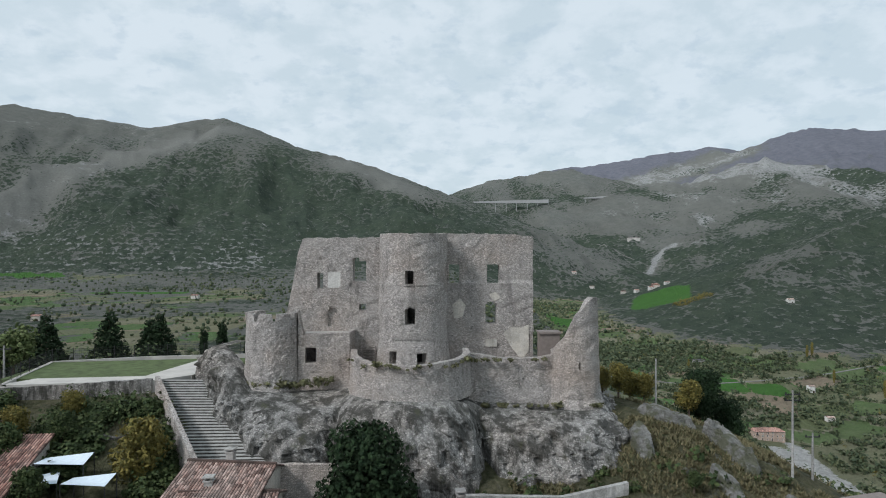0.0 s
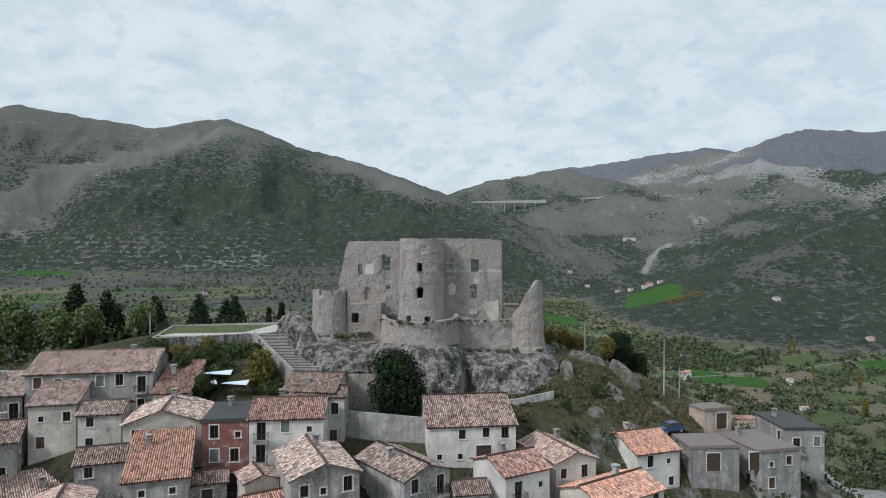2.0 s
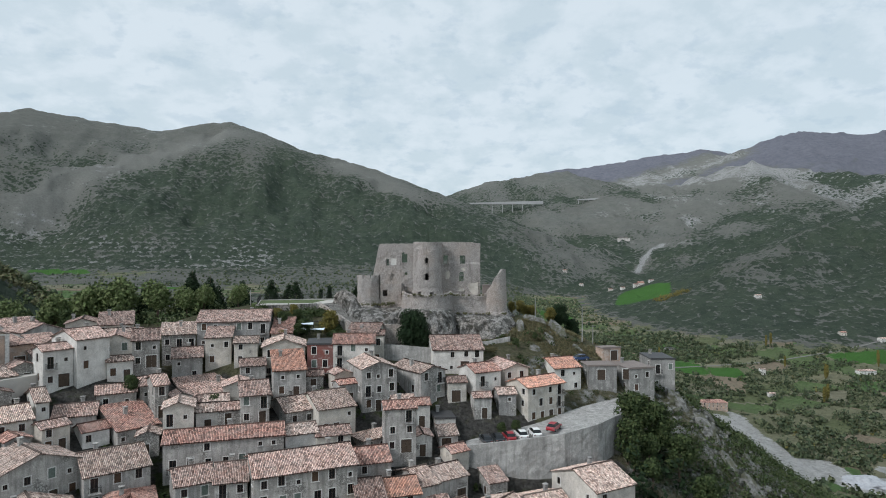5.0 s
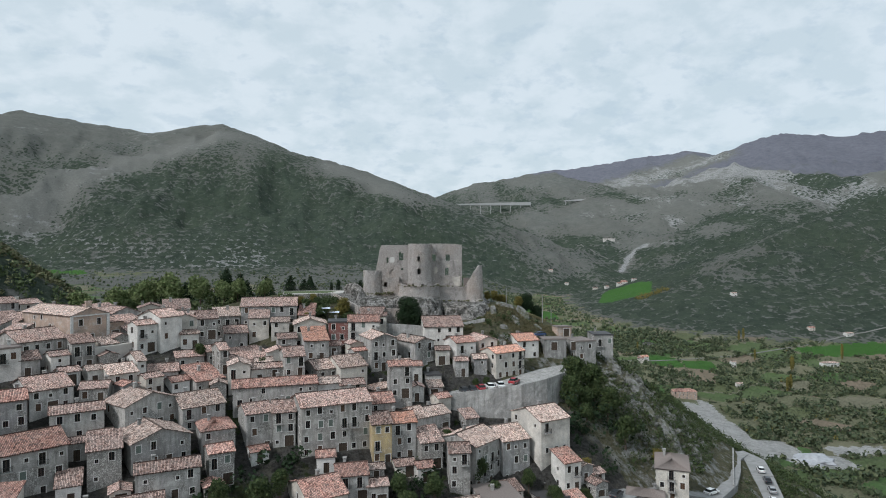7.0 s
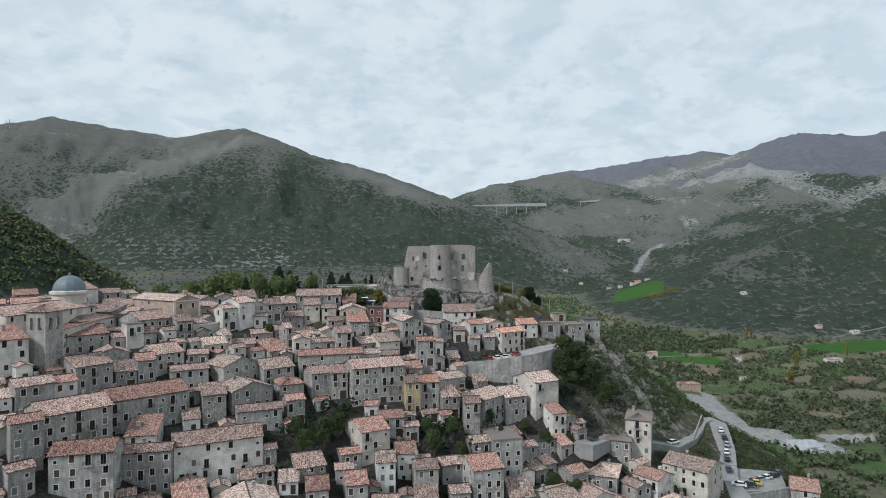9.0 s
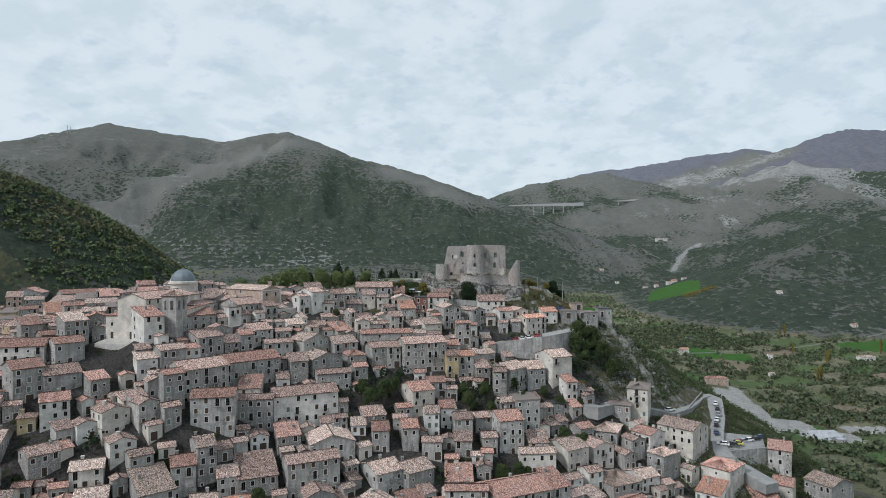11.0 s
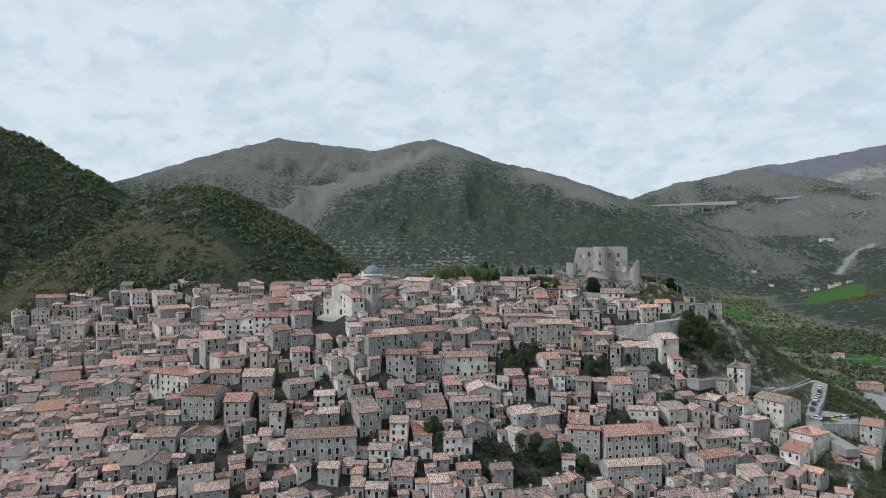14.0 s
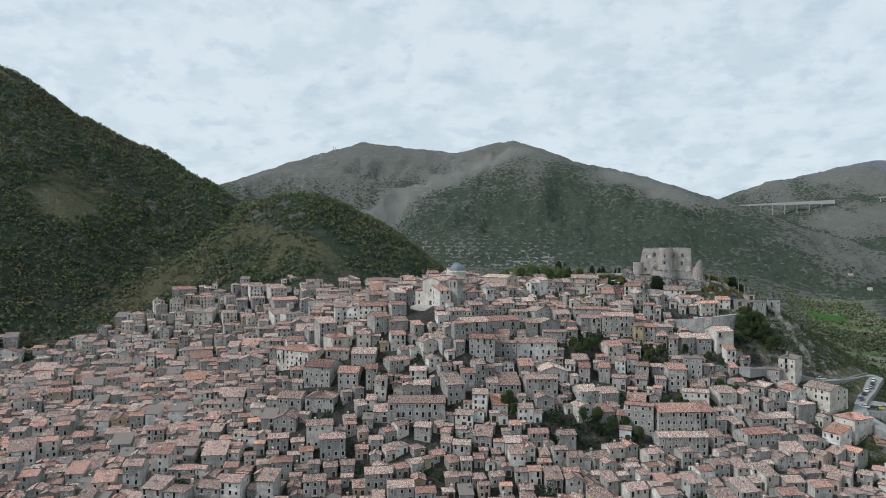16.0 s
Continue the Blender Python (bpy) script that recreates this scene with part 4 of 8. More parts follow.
def facade(s, o, u, width, z0, top, holes, mat, tone):
    """A wall face with real openings; o: its left foot seen from outside, u: along it, top: height, or a rise of the gable's middle."""
    o, u = Vector(o), Vector(u)
    inn = Vector((-u.y, u.x, 0))
    h, rise, wedge = top
    xs = sorted({0.0, width, *[a for x, z, w, k in holes for a in (x - w / 2, x + w / 2)]})
    zs = sorted({z0, h, *[a for x, z, w, k in holes for a in (z, z + KINDS[k][1])]})
    xs, zs = [x for x in xs if 0 <= x <= width], [z for z in zs if z0 <= z <= h]
    P = lambda x, z, d=0.0: o + u * x + inn * d + Vector((0, 0, z))
    nx = len(xs)
    faces = []
    for j in range(len(zs) - 1):
        for i in range(nx - 1):
            cx, cz = (xs[i] + xs[i + 1]) / 2, (zs[j] + zs[j + 1]) / 2
            if not any(abs(cx - x) < w / 2 and z < cz < z + KINDS[k][1] for x, z, w, k in holes):
                faces.append((j * nx + i, j * nx + i + 1, (j + 1) * nx + i + 1, (j + 1) * nx + i))
    s.add([P(x, z) for z in zs for x in xs], faces, mat, None, tone)
    for x, z, w, k in holes:
        hh = KINDS[k][1]
        a = [P(x - w / 2, z), P(x + w / 2, z), P(x + w / 2, z + hh), P(x - w / 2, z + hh)]
        b = [q + inn * SET_BACK for q in a]
        s.add(a + b, [(0, 4, 5, 1), (1, 5, 6, 2), (2, 6, 7, 3), (3, 7, 4, 0)], mat, None, tone)
    if rise:
        s.add([P(0, h), P(width, h), P(width, h + wedge[1]), P(width / 2, h + rise) if wedge[2] else P(width, h + wedge[1]), P(0, h + wedge[0])], [(0, 1, 2, 3, 4)], mat, None, tone)


TILE_STEP = [0.24, 4]


def tile_slope(s, a, b, c, d, tone, mat=0, sag=0.04):
    """A tiled slope between eave a-b and ridge d-c, with barrel waves along the fall; has a thick edge."""
    a, b, c, d = Vector(a), Vector(b), Vector(c), Vector(d)
    w, ln = (b - a).length, (d - a).length
    n = max(4, int(w / TILE_STEP[0]) * 2)
    rows = TILE_STEP[1]
    up = (b - a).cross(d - a).normalized()
    if up.z < 0:
        up = -up
    vs, uv, fs = [], [], []
    for j in range(rows + 1):
        v = j / rows
        for i in range(n + 1):
            q = i / n
            lo, hi = a.lerp(b, q), d.lerp(c, q)
            wob = 0.035 * math.sin(i * 1.7 + j * 2.3 + tone * 40)
            bend = -sag * math.sin(math.pi * v) * (0.6 + 0.4 * math.sin(q * 5 + tone * 30))
            vs.append(lo.lerp(hi, v) + up * ((0.04 if i % 2 else -0.04) + 0.6 * wob + bend + 0.08))
            uv.append((0.24 * q * max(2, int(w / 0.24)), v * ln))
    m = n + 1
    for j in range(rows):
        for i in range(n):
            fs.append((j * m + i, j * m + i + 1, (j + 1) * m + i + 1, (j + 1) * m + i))
    k = len(vs)
    vs += [a - up * 0.1, b - up * 0.1, c - up * 0.1, d - up * 0.1]
    uv += [uv[0], uv[n], uv[-1], uv[rows * m]]
    fs += [(k + 3, k + 2, k + 1, k)]
    # eave, ridge and verge edges
    for i in range(n):
        fs.append((i + 1, i, k, k + 1) if i == 0 else (i + 1, i, k))
    fs.append((n, k + 1, k + 2, rows * m + n))
    fs.append((0, rows * m, k + 3, k))
    s.add(vs, fs, mat, uv, tone)


WALLS = {"stone": M_WALL, "rubble": M_RUBBLE, "cream": M_CREAM, "white": M_WHITE, "ochre": M_OCHRE, "pink": M_PINK, "red": M_RED, "conc": M_CONC, "church": M_CHURCH}
ROOFS = {"old": M_TILE, "red": M_TILE_RED, "pale": M_TILE_PALE, "new": M_TILE_NEW, "grey": M_GREYROOF, "black": M_BLACKROOF}
WALL_WORDS = {"stone": "weathered grey plastered stone house", "rubble": "bare rubble stone house", "cream": "cream plastered house", "white": "white plastered house", "ochre": "yellow ochre plastered house",
              "pink": "pink plastered house", "red": "dark red plastered house", "conc": "bare concrete house"}
ROOF_WORDS = {"old": "under mottled old barrel tiles", "red": "under reddish barrel tiles", "pale": "under pale lichened barrel tiles", "new": "under new orange tiles", "grey": "under a brown-grey sheet roof", "black": "under a dark flat membrane roof"}


def house_parts(w, d, h, roof, cover, seed, skirt, cols, front=None, pitch=0.36):
    """The soups of one house in its own metres: front on -y, foot of the front wall at z = 0."""
    rnd = random.Random(seed)
    tone = rnd.random()
    walls, top, wins = Soup(), Soup(), []
    floors = max(1, round(h / 2.85))
    fh = h / floors

    def holes_for(width, n, share, door):
        out = []
        for f in range(floors):
            for c in range(n):
                if rnd.random() > share:
                    continue
                x = width * (c + 0.5) / n + rnd.uniform(-0.12, 0.12) * width / n
                z = f * fh + fh * rnd.uniform(0.30, 0.38)
                k = rnd.choice(("tall", "plain", "plain", "tall", "tall", "plain", "shut", "shutg"))
                if f == floors - 1 and rnd.random() < 0.25:
                    k = "small"
                if f == 0:
                    k = rnd.choice(("small", "plain", "shut"))
                    if door and c == n // 2:
                        k, z = rnd.choice(("door", "door", "gate")), 0.05
                elif rnd.random() < 0.14 and door:
                    k, z = "french", f * fh + 0.12
                kw, kh = KINDS[k]
                if x - kw / 2 < 0.25 or x + kw / 2 > width - 0.25 or z + kh > h - 0.15:
                    continue
                if any(abs(x - a) < (kw + b) / 2 + 0.3 and z < zz + KINDS[kk][1] + 0.25 and zz < z + kh + 0.25 for a, zz, b, kk in out):
                    continue
                out.append((x, z, kw, k))
        return out

    rise = pitch * (d if roof == "gable" else w if roof == "end" else d) / 2
    fr = [(x, z, KINDS[k][0], k) for x, z, k in front] if front is not None else holes_for(w, cols, 0.88, True)
    sides = [holes_for(d, max(1, int(d / 3.4)), 0.5, False) for k in range(2)]
    back = []
    flat = (h, 0, None)
    if roof == "gable":
        tops = (flat, (h, rise, (0, 0, True)), flat, (h, rise, (0, 0, True)))
    elif roof == "end":
        tops = ((h, rise, (0, 0, True)), flat, (h, rise, (0, 0, True)), flat)
    elif roof == "shed":
        r2 = pitch * d * 0.8
        tops = (flat, (h, r2, (0, r2, False)), (h + r2, 0, None), (h, r2, (r2, 0, False)))
    else:
        tops = (flat,) * 4
    X, Y = w / 2, d / 2
    for k, (o, u, width, hl) in enumerate((((-X, -Y, 0), (1, 0, 0), w, fr), ((X, -Y, 0), (0, 1, 0), d, sides[0]), ((X, Y, 0), (-1, 0, 0), w, back), ((-X, Y, 0), (0, -1, 0), d, sides[1]))):
        facade(walls, o, u, width, -skirt, tops[k], hl, 0, tone)
        ang = (0, 90, 180, 270)[k]
        for x, z, kw, kind in hl:
            wins.append((kind, Matrix.Translation(Vector(o) + Vector(u) * x + Vector((0, 0, z))) @ pose(0, 0, 0, 0, 0, ang)))
    ov = 0.32
    if cover in ("grey", "black") and roof == "flat":
        top.box(-X - 0.15, X + 0.15, -Y - 0.15, Y + 0.15, h, h + 0.18)
        top.box(-X - 0.15, X + 0.15, -Y - 0.15, -Y + 0.1, h + 0.18, h + 0.4)
    elif roof == "flat":
        top.box(-X - 0.1, X + 0.1, -Y - 0.1, Y + 0.1, h, h + 0.2)
    elif roof == "gable":
        e = -pitch * ov
        tile_slope(top, (-X - ov, -Y - ov, h + e), (X + ov, -Y - ov, h + e), (X + ov, 0, h + rise), (-X - ov, 0, h + rise), tone)
        tile_slope(top, (X + ov, Y + ov, h + e), (-X - ov, Y + ov, h + e), (-X - ov, 0, h + rise), (X + ov, 0, h + rise), tone)
        top.box(-X - ov, X + ov, -0.14, 0.14, h + rise + 0.02, h + rise + 0.2, 0, tone)
    elif roof == "end":
        e = -pitch * ov
        tile_slope(top, (-X - ov, Y + ov, h + e), (-X - ov, -Y - ov, h + e), (0, -Y - ov, h + rise), (0, Y + ov, h + rise), tone)
        tile_slope(top, (X + ov, -Y - ov, h + e), (X + ov, Y + ov, h + e), (0, Y + ov, h + rise), (0, -Y - ov, h + rise), tone)
        top.box(-0.14, 0.14, -Y - ov, Y + ov, h + rise + 0.02, h + rise + 0.2, 0, tone)
    elif roof == "shed":
        r2 = pitch * d * 0.8
        tile_slope(top, (-X - ov, -Y - ov, h - pitch * 0.8 * ov), (X + ov, -Y - ov, h - pitch * 0.8 * ov), (X + ov, Y + ov, h + r2 + pitch * 0.8 * ov), (-X - ov, Y + ov, h + r2 + pitch * 0.8 * ov), tone)
    elif roof == "hip":
        e, g = -pitch * ov, min(X, Y) * 0.98
        A, B, C, D = (-X - ov, -Y - ov, h + e), (X + ov, -Y - ov, h + e), (X + ov, Y + ov, h + e), (-X - ov, Y + ov, h + e)
        rz = h + pitch * g
        P, Q = ((-X + g, 0, rz), (X - g, 0, rz)) if X > Y else ((0, -Y + g, rz), (0, Y - g, rz))
        if X > Y:
            for q in ((A, B, Q, P), (C, D, P, Q), (B, C, Q, Q), (D, A, P, P)):
                tile_slope(top, *q, tone)
        else:
            for q in ((A, B, P, P), (C, D, Q, Q), (B, C, Q, P), (D, A, P, Q)):
                tile_slope(top, *q, tone)
    return walls, top, wins, tone, rise


def chimney_soup(tone):
    c = Soup()
    c.box(-0.3, 0.3, -0.3, 0.3, -0.8, 0.9, 0, tone)
    c.box(-0.38, 0.38, -0.38, 0.38, 0.9, 1.0, 0, tone)
    for sx in (-0.3, 0.2):
        for sy in (-0.3, 0.2):
            c.box(sx, sx + 0.1, sy, sy + 0.1, 1.0, 1.2, 0, tone)
    c.box(-0.42, 0.42, -0.42, 0.42, 1.2, 1.28, 0, tone)
    return c


def balcony_parts(parent, x, y, z, w=1.7):
    s = Soup()
    s.box(x - w / 2, x + w / 2, y - 0.85, y - 0.003, z - 0.14, z)
    part_of("balcony_slab", s.mesh("balcony_slab", [M_CONC]), parent)
    # rail and bars in one piece, bent round the slab's edge
    side, bar, gap = 0.8, 0.024, 0.16
    run = w + 2 * side - 0.04
    k = int(run / gap)
    us = sorted({0.0, run, side, side + w - 0.04} | {q for i in range(k + 1) for q in (i * (run - bar) / k, i * (run - bar) / k + bar)})
    feet = [i * (run - bar) / k for i in range(k + 1)]

    def spot(u, inset):
        if u < side:
            return x - w / 2 + 0.02 + inset, y - 0.003 - u
        if u > side + w - 0.04:
            return x + w / 2 - 0.02 - inset, y - 0.003 - (run - u)
        return x - w / 2 + 0.02 + (u - side), y - 0.803 + inset

    r, n = Soup(), len(us)
    vs = [(*spot(u, inset), z + h) for inset in (0.0, 0.03) for h in (0.0, 0.92, 0.97) for u in us]
    fs = []
    for i in range(n - 1):
        for o in (0, 3 * n):
            fs.append((o + n + i, o + n + i + 1, o + 2 * n + i + 1, o + 2 * n + i))
            if any(abs(us[i] - f) < 1e-6 for f in feet):
                fs.append((o + i, o + i + 1, o + n + i + 1, o + n + i))
        fs.append((2 * n + i, 2 * n + i + 1, 5 * n + i + 1, 5 * n + i))
    r.add(vs, fs)
    part_of("balcony_rail", r.mesh("balcony_rail", [M_IRON]), parent)


HOUSE_COUNT = [0]
FOOTPRINTS = []
FAR_WALLS, FAR_ROOFS, FAR_WINS, FAR_BALCONY = Soup(), Soup(), Soup(), Soup()
FAR_BALCONY.box(-0.8, 0.8, -0.75, -0.01, -0.14, -0.02, 1)
FAR_BALCONY.box(-0.8, 0.8, -0.75, -0.71, 0.75, 0.82, 0)
for _k in range(9):
    FAR_BALCONY.box(-0.79 + 0.19 * _k, -0.75 + 0.19 * _k, -0.74, -0.72, -0.02, 0.75, 0)
FAR_WALL_MATS, FAR_ROOF_MATS, FAR_WIN_MATS = list(WALLS.values()), list(ROOFS.values()), [M_SURROUND, M_FRAME, M_SHUT_B, M_SHUT_G, M_DOOR, M_GLASS]


def house(x, y, eave, w, d, rot=0.0, roof="gable", wall="stone", cover="old", h=None, front=None, chim=1, cols=None, pitch=0.36, balconies=(), thing=True, note=""):
    """A house whose front wall's middle stands at x, y; eave: height of the front eave over the plain; rot: degrees anticlockwise; foot on the hill."""
    r = radians(rot)
    cx, cy = x - math.sin(r) * d / 2, y + math.cos(r) * d / 2
    foot = min(ground_z(x, y), ground_z(x - math.cos(r) * w / 2, y - math.sin(r) * w / 2), ground_z(x + math.cos(r) * w / 2, y + math.sin(r) * w / 2))
    if h is None:
        h = min(max(eave - foot, 3.0), 11.0)
    seed = int(x * 31 + y * 17 + w * 7 + 1000)
    rnd = random.Random(seed)
    skirt = max(0.6, eave - h - foot + 1.5)
    TILE_STEP[:] = (0.24, 4) if thing else (0.8, 2)
    walls, top, wins, tone, rise = house_parts(w, d, h, roof, cover, seed, skirt, cols or max(1, round(w / 2.7)), front, pitch)
    TILE_STEP[:] = (0.24, 4)
    m = pose(cx, cy, eave - h, 0, 0, rot)
    FOOTPRINTS.append((cx, cy, w, d, rot))
    if not thing:
        wi, ri = list(WALLS).index(wall), list(ROOFS).index(cover)
        walls.moved(m, FAR_WALLS, [wi])
        top.moved(m, FAR_ROOFS, [ri])
        for kind, wm in wins:
            FAR_WIN[kind].moved(m @ wm, FAR_WINS, [0, FAR_WIN_MATS.index(FILL[kind]), 5])
            if kind in ("tall", "french") and w > 6 and wm.translation.y < -d / 2 + 0.01 and wm.translation.z > 2 and rnd.random() < 0.3:
                FAR_BALCONY.moved(m @ wm, FAR_WINS, [4, 0])
        for k in range(chim):
            far_chimney = Soup()
            far_chimney.box(-0.35, 0.35, -0.35, 0.35, -1.0, 1.1, wi, tone)
            far_chimney.box(-0.45, 0.45, -0.45, 0.45, 1.1, 1.25, wi, 0.3)
            far_chimney.moved(m @ pose(rnd.uniform(-0.35, 0.35) * w, rnd.uniform(-0.1, 0.25) * d, h + 0.6 * rise), FAR_WALLS)
        return None
    HOUSE_COUNT[0] += 1
    ob = empty("house", m, note or f"{WALL_WORDS[wall]} {ROOF_WORDS[cover]}", "house", "houses of the hill town")
    part_of("wall", walls.mesh("wall", [WALLS[wall]]), ob)
    part_of("roof", top.mesh("roof", [ROOFS[cover]]), ob)
    for kind, wm in wins:
        wo = part_of("door" if kind in ("door", "gate") else "window", WIN[kind][0], ob, wm)
        if WIN[kind][1]:
            part_of("sash" if WIN[kind][2] else "door_leaf" if kind in ("door", "gate") else "shutter", WIN[kind][1], wo)
        if WIN[kind][2]:
            part_of("pane", WIN[kind][2], wo)
    for kind, wm in wins:
        if kind == "french" and abs(wm.translation.y + d / 2) < 0.01 and wm.translation.z > 1.5:
            balcony_parts(ob, wm.translation.x, -d / 2, wm.translation.z)
    for bx, bz in balconies:
        balcony_parts(ob, bx - w / 2, -d / 2, bz)
    for c in range(chim):
        px, py = rnd.uniform(-0.35, 0.35) * w, rnd.uniform(0.05, 0.3) * d
        pz = h + (rise * (1 - abs(py) / (d / 2)) if roof == "gable" else rise * (1 - abs(px) / (w / 2)) if roof == "end" else 0.8 * pitch * (py + d / 2) if roof == "shed" else 0.5 * rise if roof == "hip" else 0.1)
        part_of("chimney", chimney_soup(tone).mesh("chimney", [WALLS["stone"]]), ob, pose(px, py, pz))
    return ob


def polyline_dist(x, y, nodes):
    best = np.full(np.shape(x), 1e9)
    for (ax, ay), (bx, by) in zip(nodes, nodes[1:]):
        dx, dy = bx - ax, by - ay
        s = np.clip(((x - ax) * dx + (y - ay) * dy) / (dx * dx + dy * dy), 0, 1)
        best = np.minimum(best, np.hypot(x - ax - s * dx, y - ay - s * dy))
    return best


def patch(x, y, cx, cy, lx, ly, rot):
    """1 inside a rounded rectangle, 0 outside."""
    c, s = math.cos(radians(rot)), math.sin(radians(rot))
    u, v = ((x - cx) * c + (y - cy) * s) / lx, (-(x - cx) * s + (y - cy) * c) / ly
    return np.clip(1.5 - 1.0 * (np.abs(u) ** 5 + np.abs(v) ** 5), 0, 1)


def field_cells(x, y):
    """Uneven four- to six-sided fields: distance to the nearest margin (in field widths) and a tone for each field."""
    c, s = math.cos(0.5), math.sin(0.5)
    u, v = (x * c + y * s) / 62.0, (-x * s + y * c) / 36.0
    iu, iv = np.floor(u).astype(np.int64), np.floor(v).astype(np.int64)
    d1, d2, tone = np.full(np.shape(x), 9.0), np.full(np.shape(x), 9.0), np.zeros(np.shape(x))
    for a in (-1, 0, 1):
        for b in (-1, 0, 1):
            h = ((iu + a) * 374761393 + (iv + b) * 668265263 + 1274126177) & 0x7FFFFFFF
            h = ((h ^ (h >> 13)) * 1103515245) & 0x7FFFFFFF
            d = np.hypot(iu + a + 0.18 + 0.64 * ((h & 1023) / 1023.0) - u, iv + b + 0.18 + 0.64 * (((h >> 10) & 1023) / 1023.0) - v)
            first = d < d1
            d2 = np.where(first, d1, np.minimum(d2, d))
            tone = np.where(first, ((h >> 20) & 1023) / 1024.0, tone)
            d1 = np.minimum(d1, d)
    return d2 - d1, tone


ROAD_LOW = ((277, 492), (268, 440), (258, 395), (240, 335))
ROAD_NEAR = tuple((_x, _y) for _x, _y, _z in ROAD_Z)
MEADOWS = ((430, 1230, 55, 75, -20), (215, 1080, 30, 60, 0), (313, 691, 20, 34, -10), (352, 672, 20, 26, -14), (-480, 985, 75, 16, 12), (-790, 1195, 60, 14, 10), (600, 745, 75, 26, 5), (620, 610, 60, 12, 5))
GRAVELS = ((256, 450, 11, 34, 0), (256, 398, 15, 34, -8), (268, 352, 24, 22, 0), (294, 328, 26, 17, 0), (344, 358, 26, 10, 4), (240, 330, 20, 12, 20))
LANES = (((160, 660), (330, 700), (470, 745), (620, 800), (820, 840)), ((-900, 1100), (-640, 820), (-470, 560), (-430, 420)), ((520, 2100), (600, 1900), (660, 1750)))


def build_ground():
    cx, cy = -60.0, -40.0
    az = np.concatenate([np.arange(-78, 52, 0.19), np.arange(52, 282, 2.3)])
    rr = [0.0]
    while rr[-1] < 4900:
        r = rr[-1]
        rr.append(r + (3.0 if r < 260 else 0.0135 * r if r > 300 else 3.4))
    rr = np.array(rr[1:])
    A, Rr = np.meshgrid(np.radians(az), rr)
    X, Y = cx + Rr * np.sin(A), cy + Rr * np.cos(A)
    Z = land(X, Y)
    na, nr = len(az), len(rr)
    verts = np.concatenate([[[cx, cy, ground_z(cx, cy)]], np.stack([X, Y, Z], -1).reshape(-1, 3)])
    i, j = np.meshgrid(np.arange(na), np.arange(nr - 1))
    i2 = (i + 1) % na
    q = np.stack([1 + j * na + i, 1 + (j + 1) * na + i, 1 + (j + 1) * na + i2, 1 + j * na + i2], -1).reshape(-1, 4)
    tri = np.stack([np.zeros(na, int), 1 + np.arange(na), 1 + (np.arange(na) + 1) % na], -1)
    me = bpy.data.meshes.new("ground")
    me.vertices.add(len(verts))
    me.vertices.foreach_set("co", verts.astype(np.float32).ravel())
    me.loops.add(q.size + tri.size)
    me.loops.foreach_set("vertex_index", np.concatenate([q[:, ::-1].ravel(), tri[:, ::-1].ravel()]).astype(np.int32))
    me.polygons.add(len(q) + len(tri))
    me.polygons.foreach_set("loop_start", np.concatenate([np.arange(len(q)) * 4, q.size + np.arange(len(tri)) * 3]).astype(np.int32))
    me.polygons.foreach_set("use_smooth", np.ones(len(q) + len(tri), bool))
    me.update(calc_edges=True)
    me.validate()
    # land cover
    x, y, z = verts[:, 0], verts[:, 1], verts[:, 2]
    gz = verts[1:, 2].reshape(nr, na)
    dr = np.gradient(gz, rr, axis=0)
    dt = np.abs(np.roll(gz, -1, 1) - gz) / (rr[:, None] * np.abs(np.radians(np.roll(az, -1) - az))[None] + 1e-6)
    slope = np.concatenate([[0.2], np.minimum(np.hypot(dr, dt), 3).ravel()])
    v = valley(x, y)
    up = np.clip((z - v) / 450, 0, 1)
    n1, n2 = fbm(x, y, 300, 5, 201), fbm(x, y, 90, 5, 211)
    far = np.hypot(x, y)
    mountain = np.clip((z - v - 9) / 14, 0, 1) * (far > 450)
    main_side = 1 / (1 + np.exp((x - 250) / 60))
    near_line = lambda nodes, width: np.exp(-(polyline_dist(x, y, nodes) / width) ** 2)
    conc = np.clip((0.5 - fbm(x + 0.25 * y, 0.33 * y, 190, 3, 15, True)) * 3.0, -1, 1) + np.clip((0.55 - fbm(x, y, 260, 4, 5, True)) * 3, -1, 1)
    bare = near_line(((-800, 2190), (-869, 1977), (-952, 1859), (-1006, 1644), (-1009, 1455)), 75) + 0.7 * near_line(((-333, 2108), (-187, 1988), (-90, 1890)), 70)
    shade = near_line(((-740, 2080), (-532, 1756), (-330, 1760), (-138, 1621), (60, 1500)), 190) + 0.8 * near_line(((-745, 1537), (-600, 1500)), 120) + 0.8 * near_line(((-1095, 1800), (-1180, 1950)), 120)
    terrace = mountain * main_side * (y > 1000) * np.clip((0.36 - up) * 5, 0, 1) * np.clip((-280 - x) / 150, 0, 1)
    scar = near_line(((730, 1975), (700, 1945), (657, 1901), (600, 1790), (561, 1714)), 13) + 0.35 * near_line(((-470, 1300), (-425, 1370), (-400, 1335)), 40)
    left = 1.34 - 1.10 * up + 0.6 * (n1 - 0.5) + 0.6 * (n2 - 0.5) + 0.16 * conc - 0.75 * bare + 0.22 * shade - 0.22 * terrace
    dark_band = near_line(((483, 2163), (655, 2147), (782, 2070), (931, 1986), (1102, 1879)), 55) + near_line(((150, 2750), (420, 2700), (800, 2680)), 90)
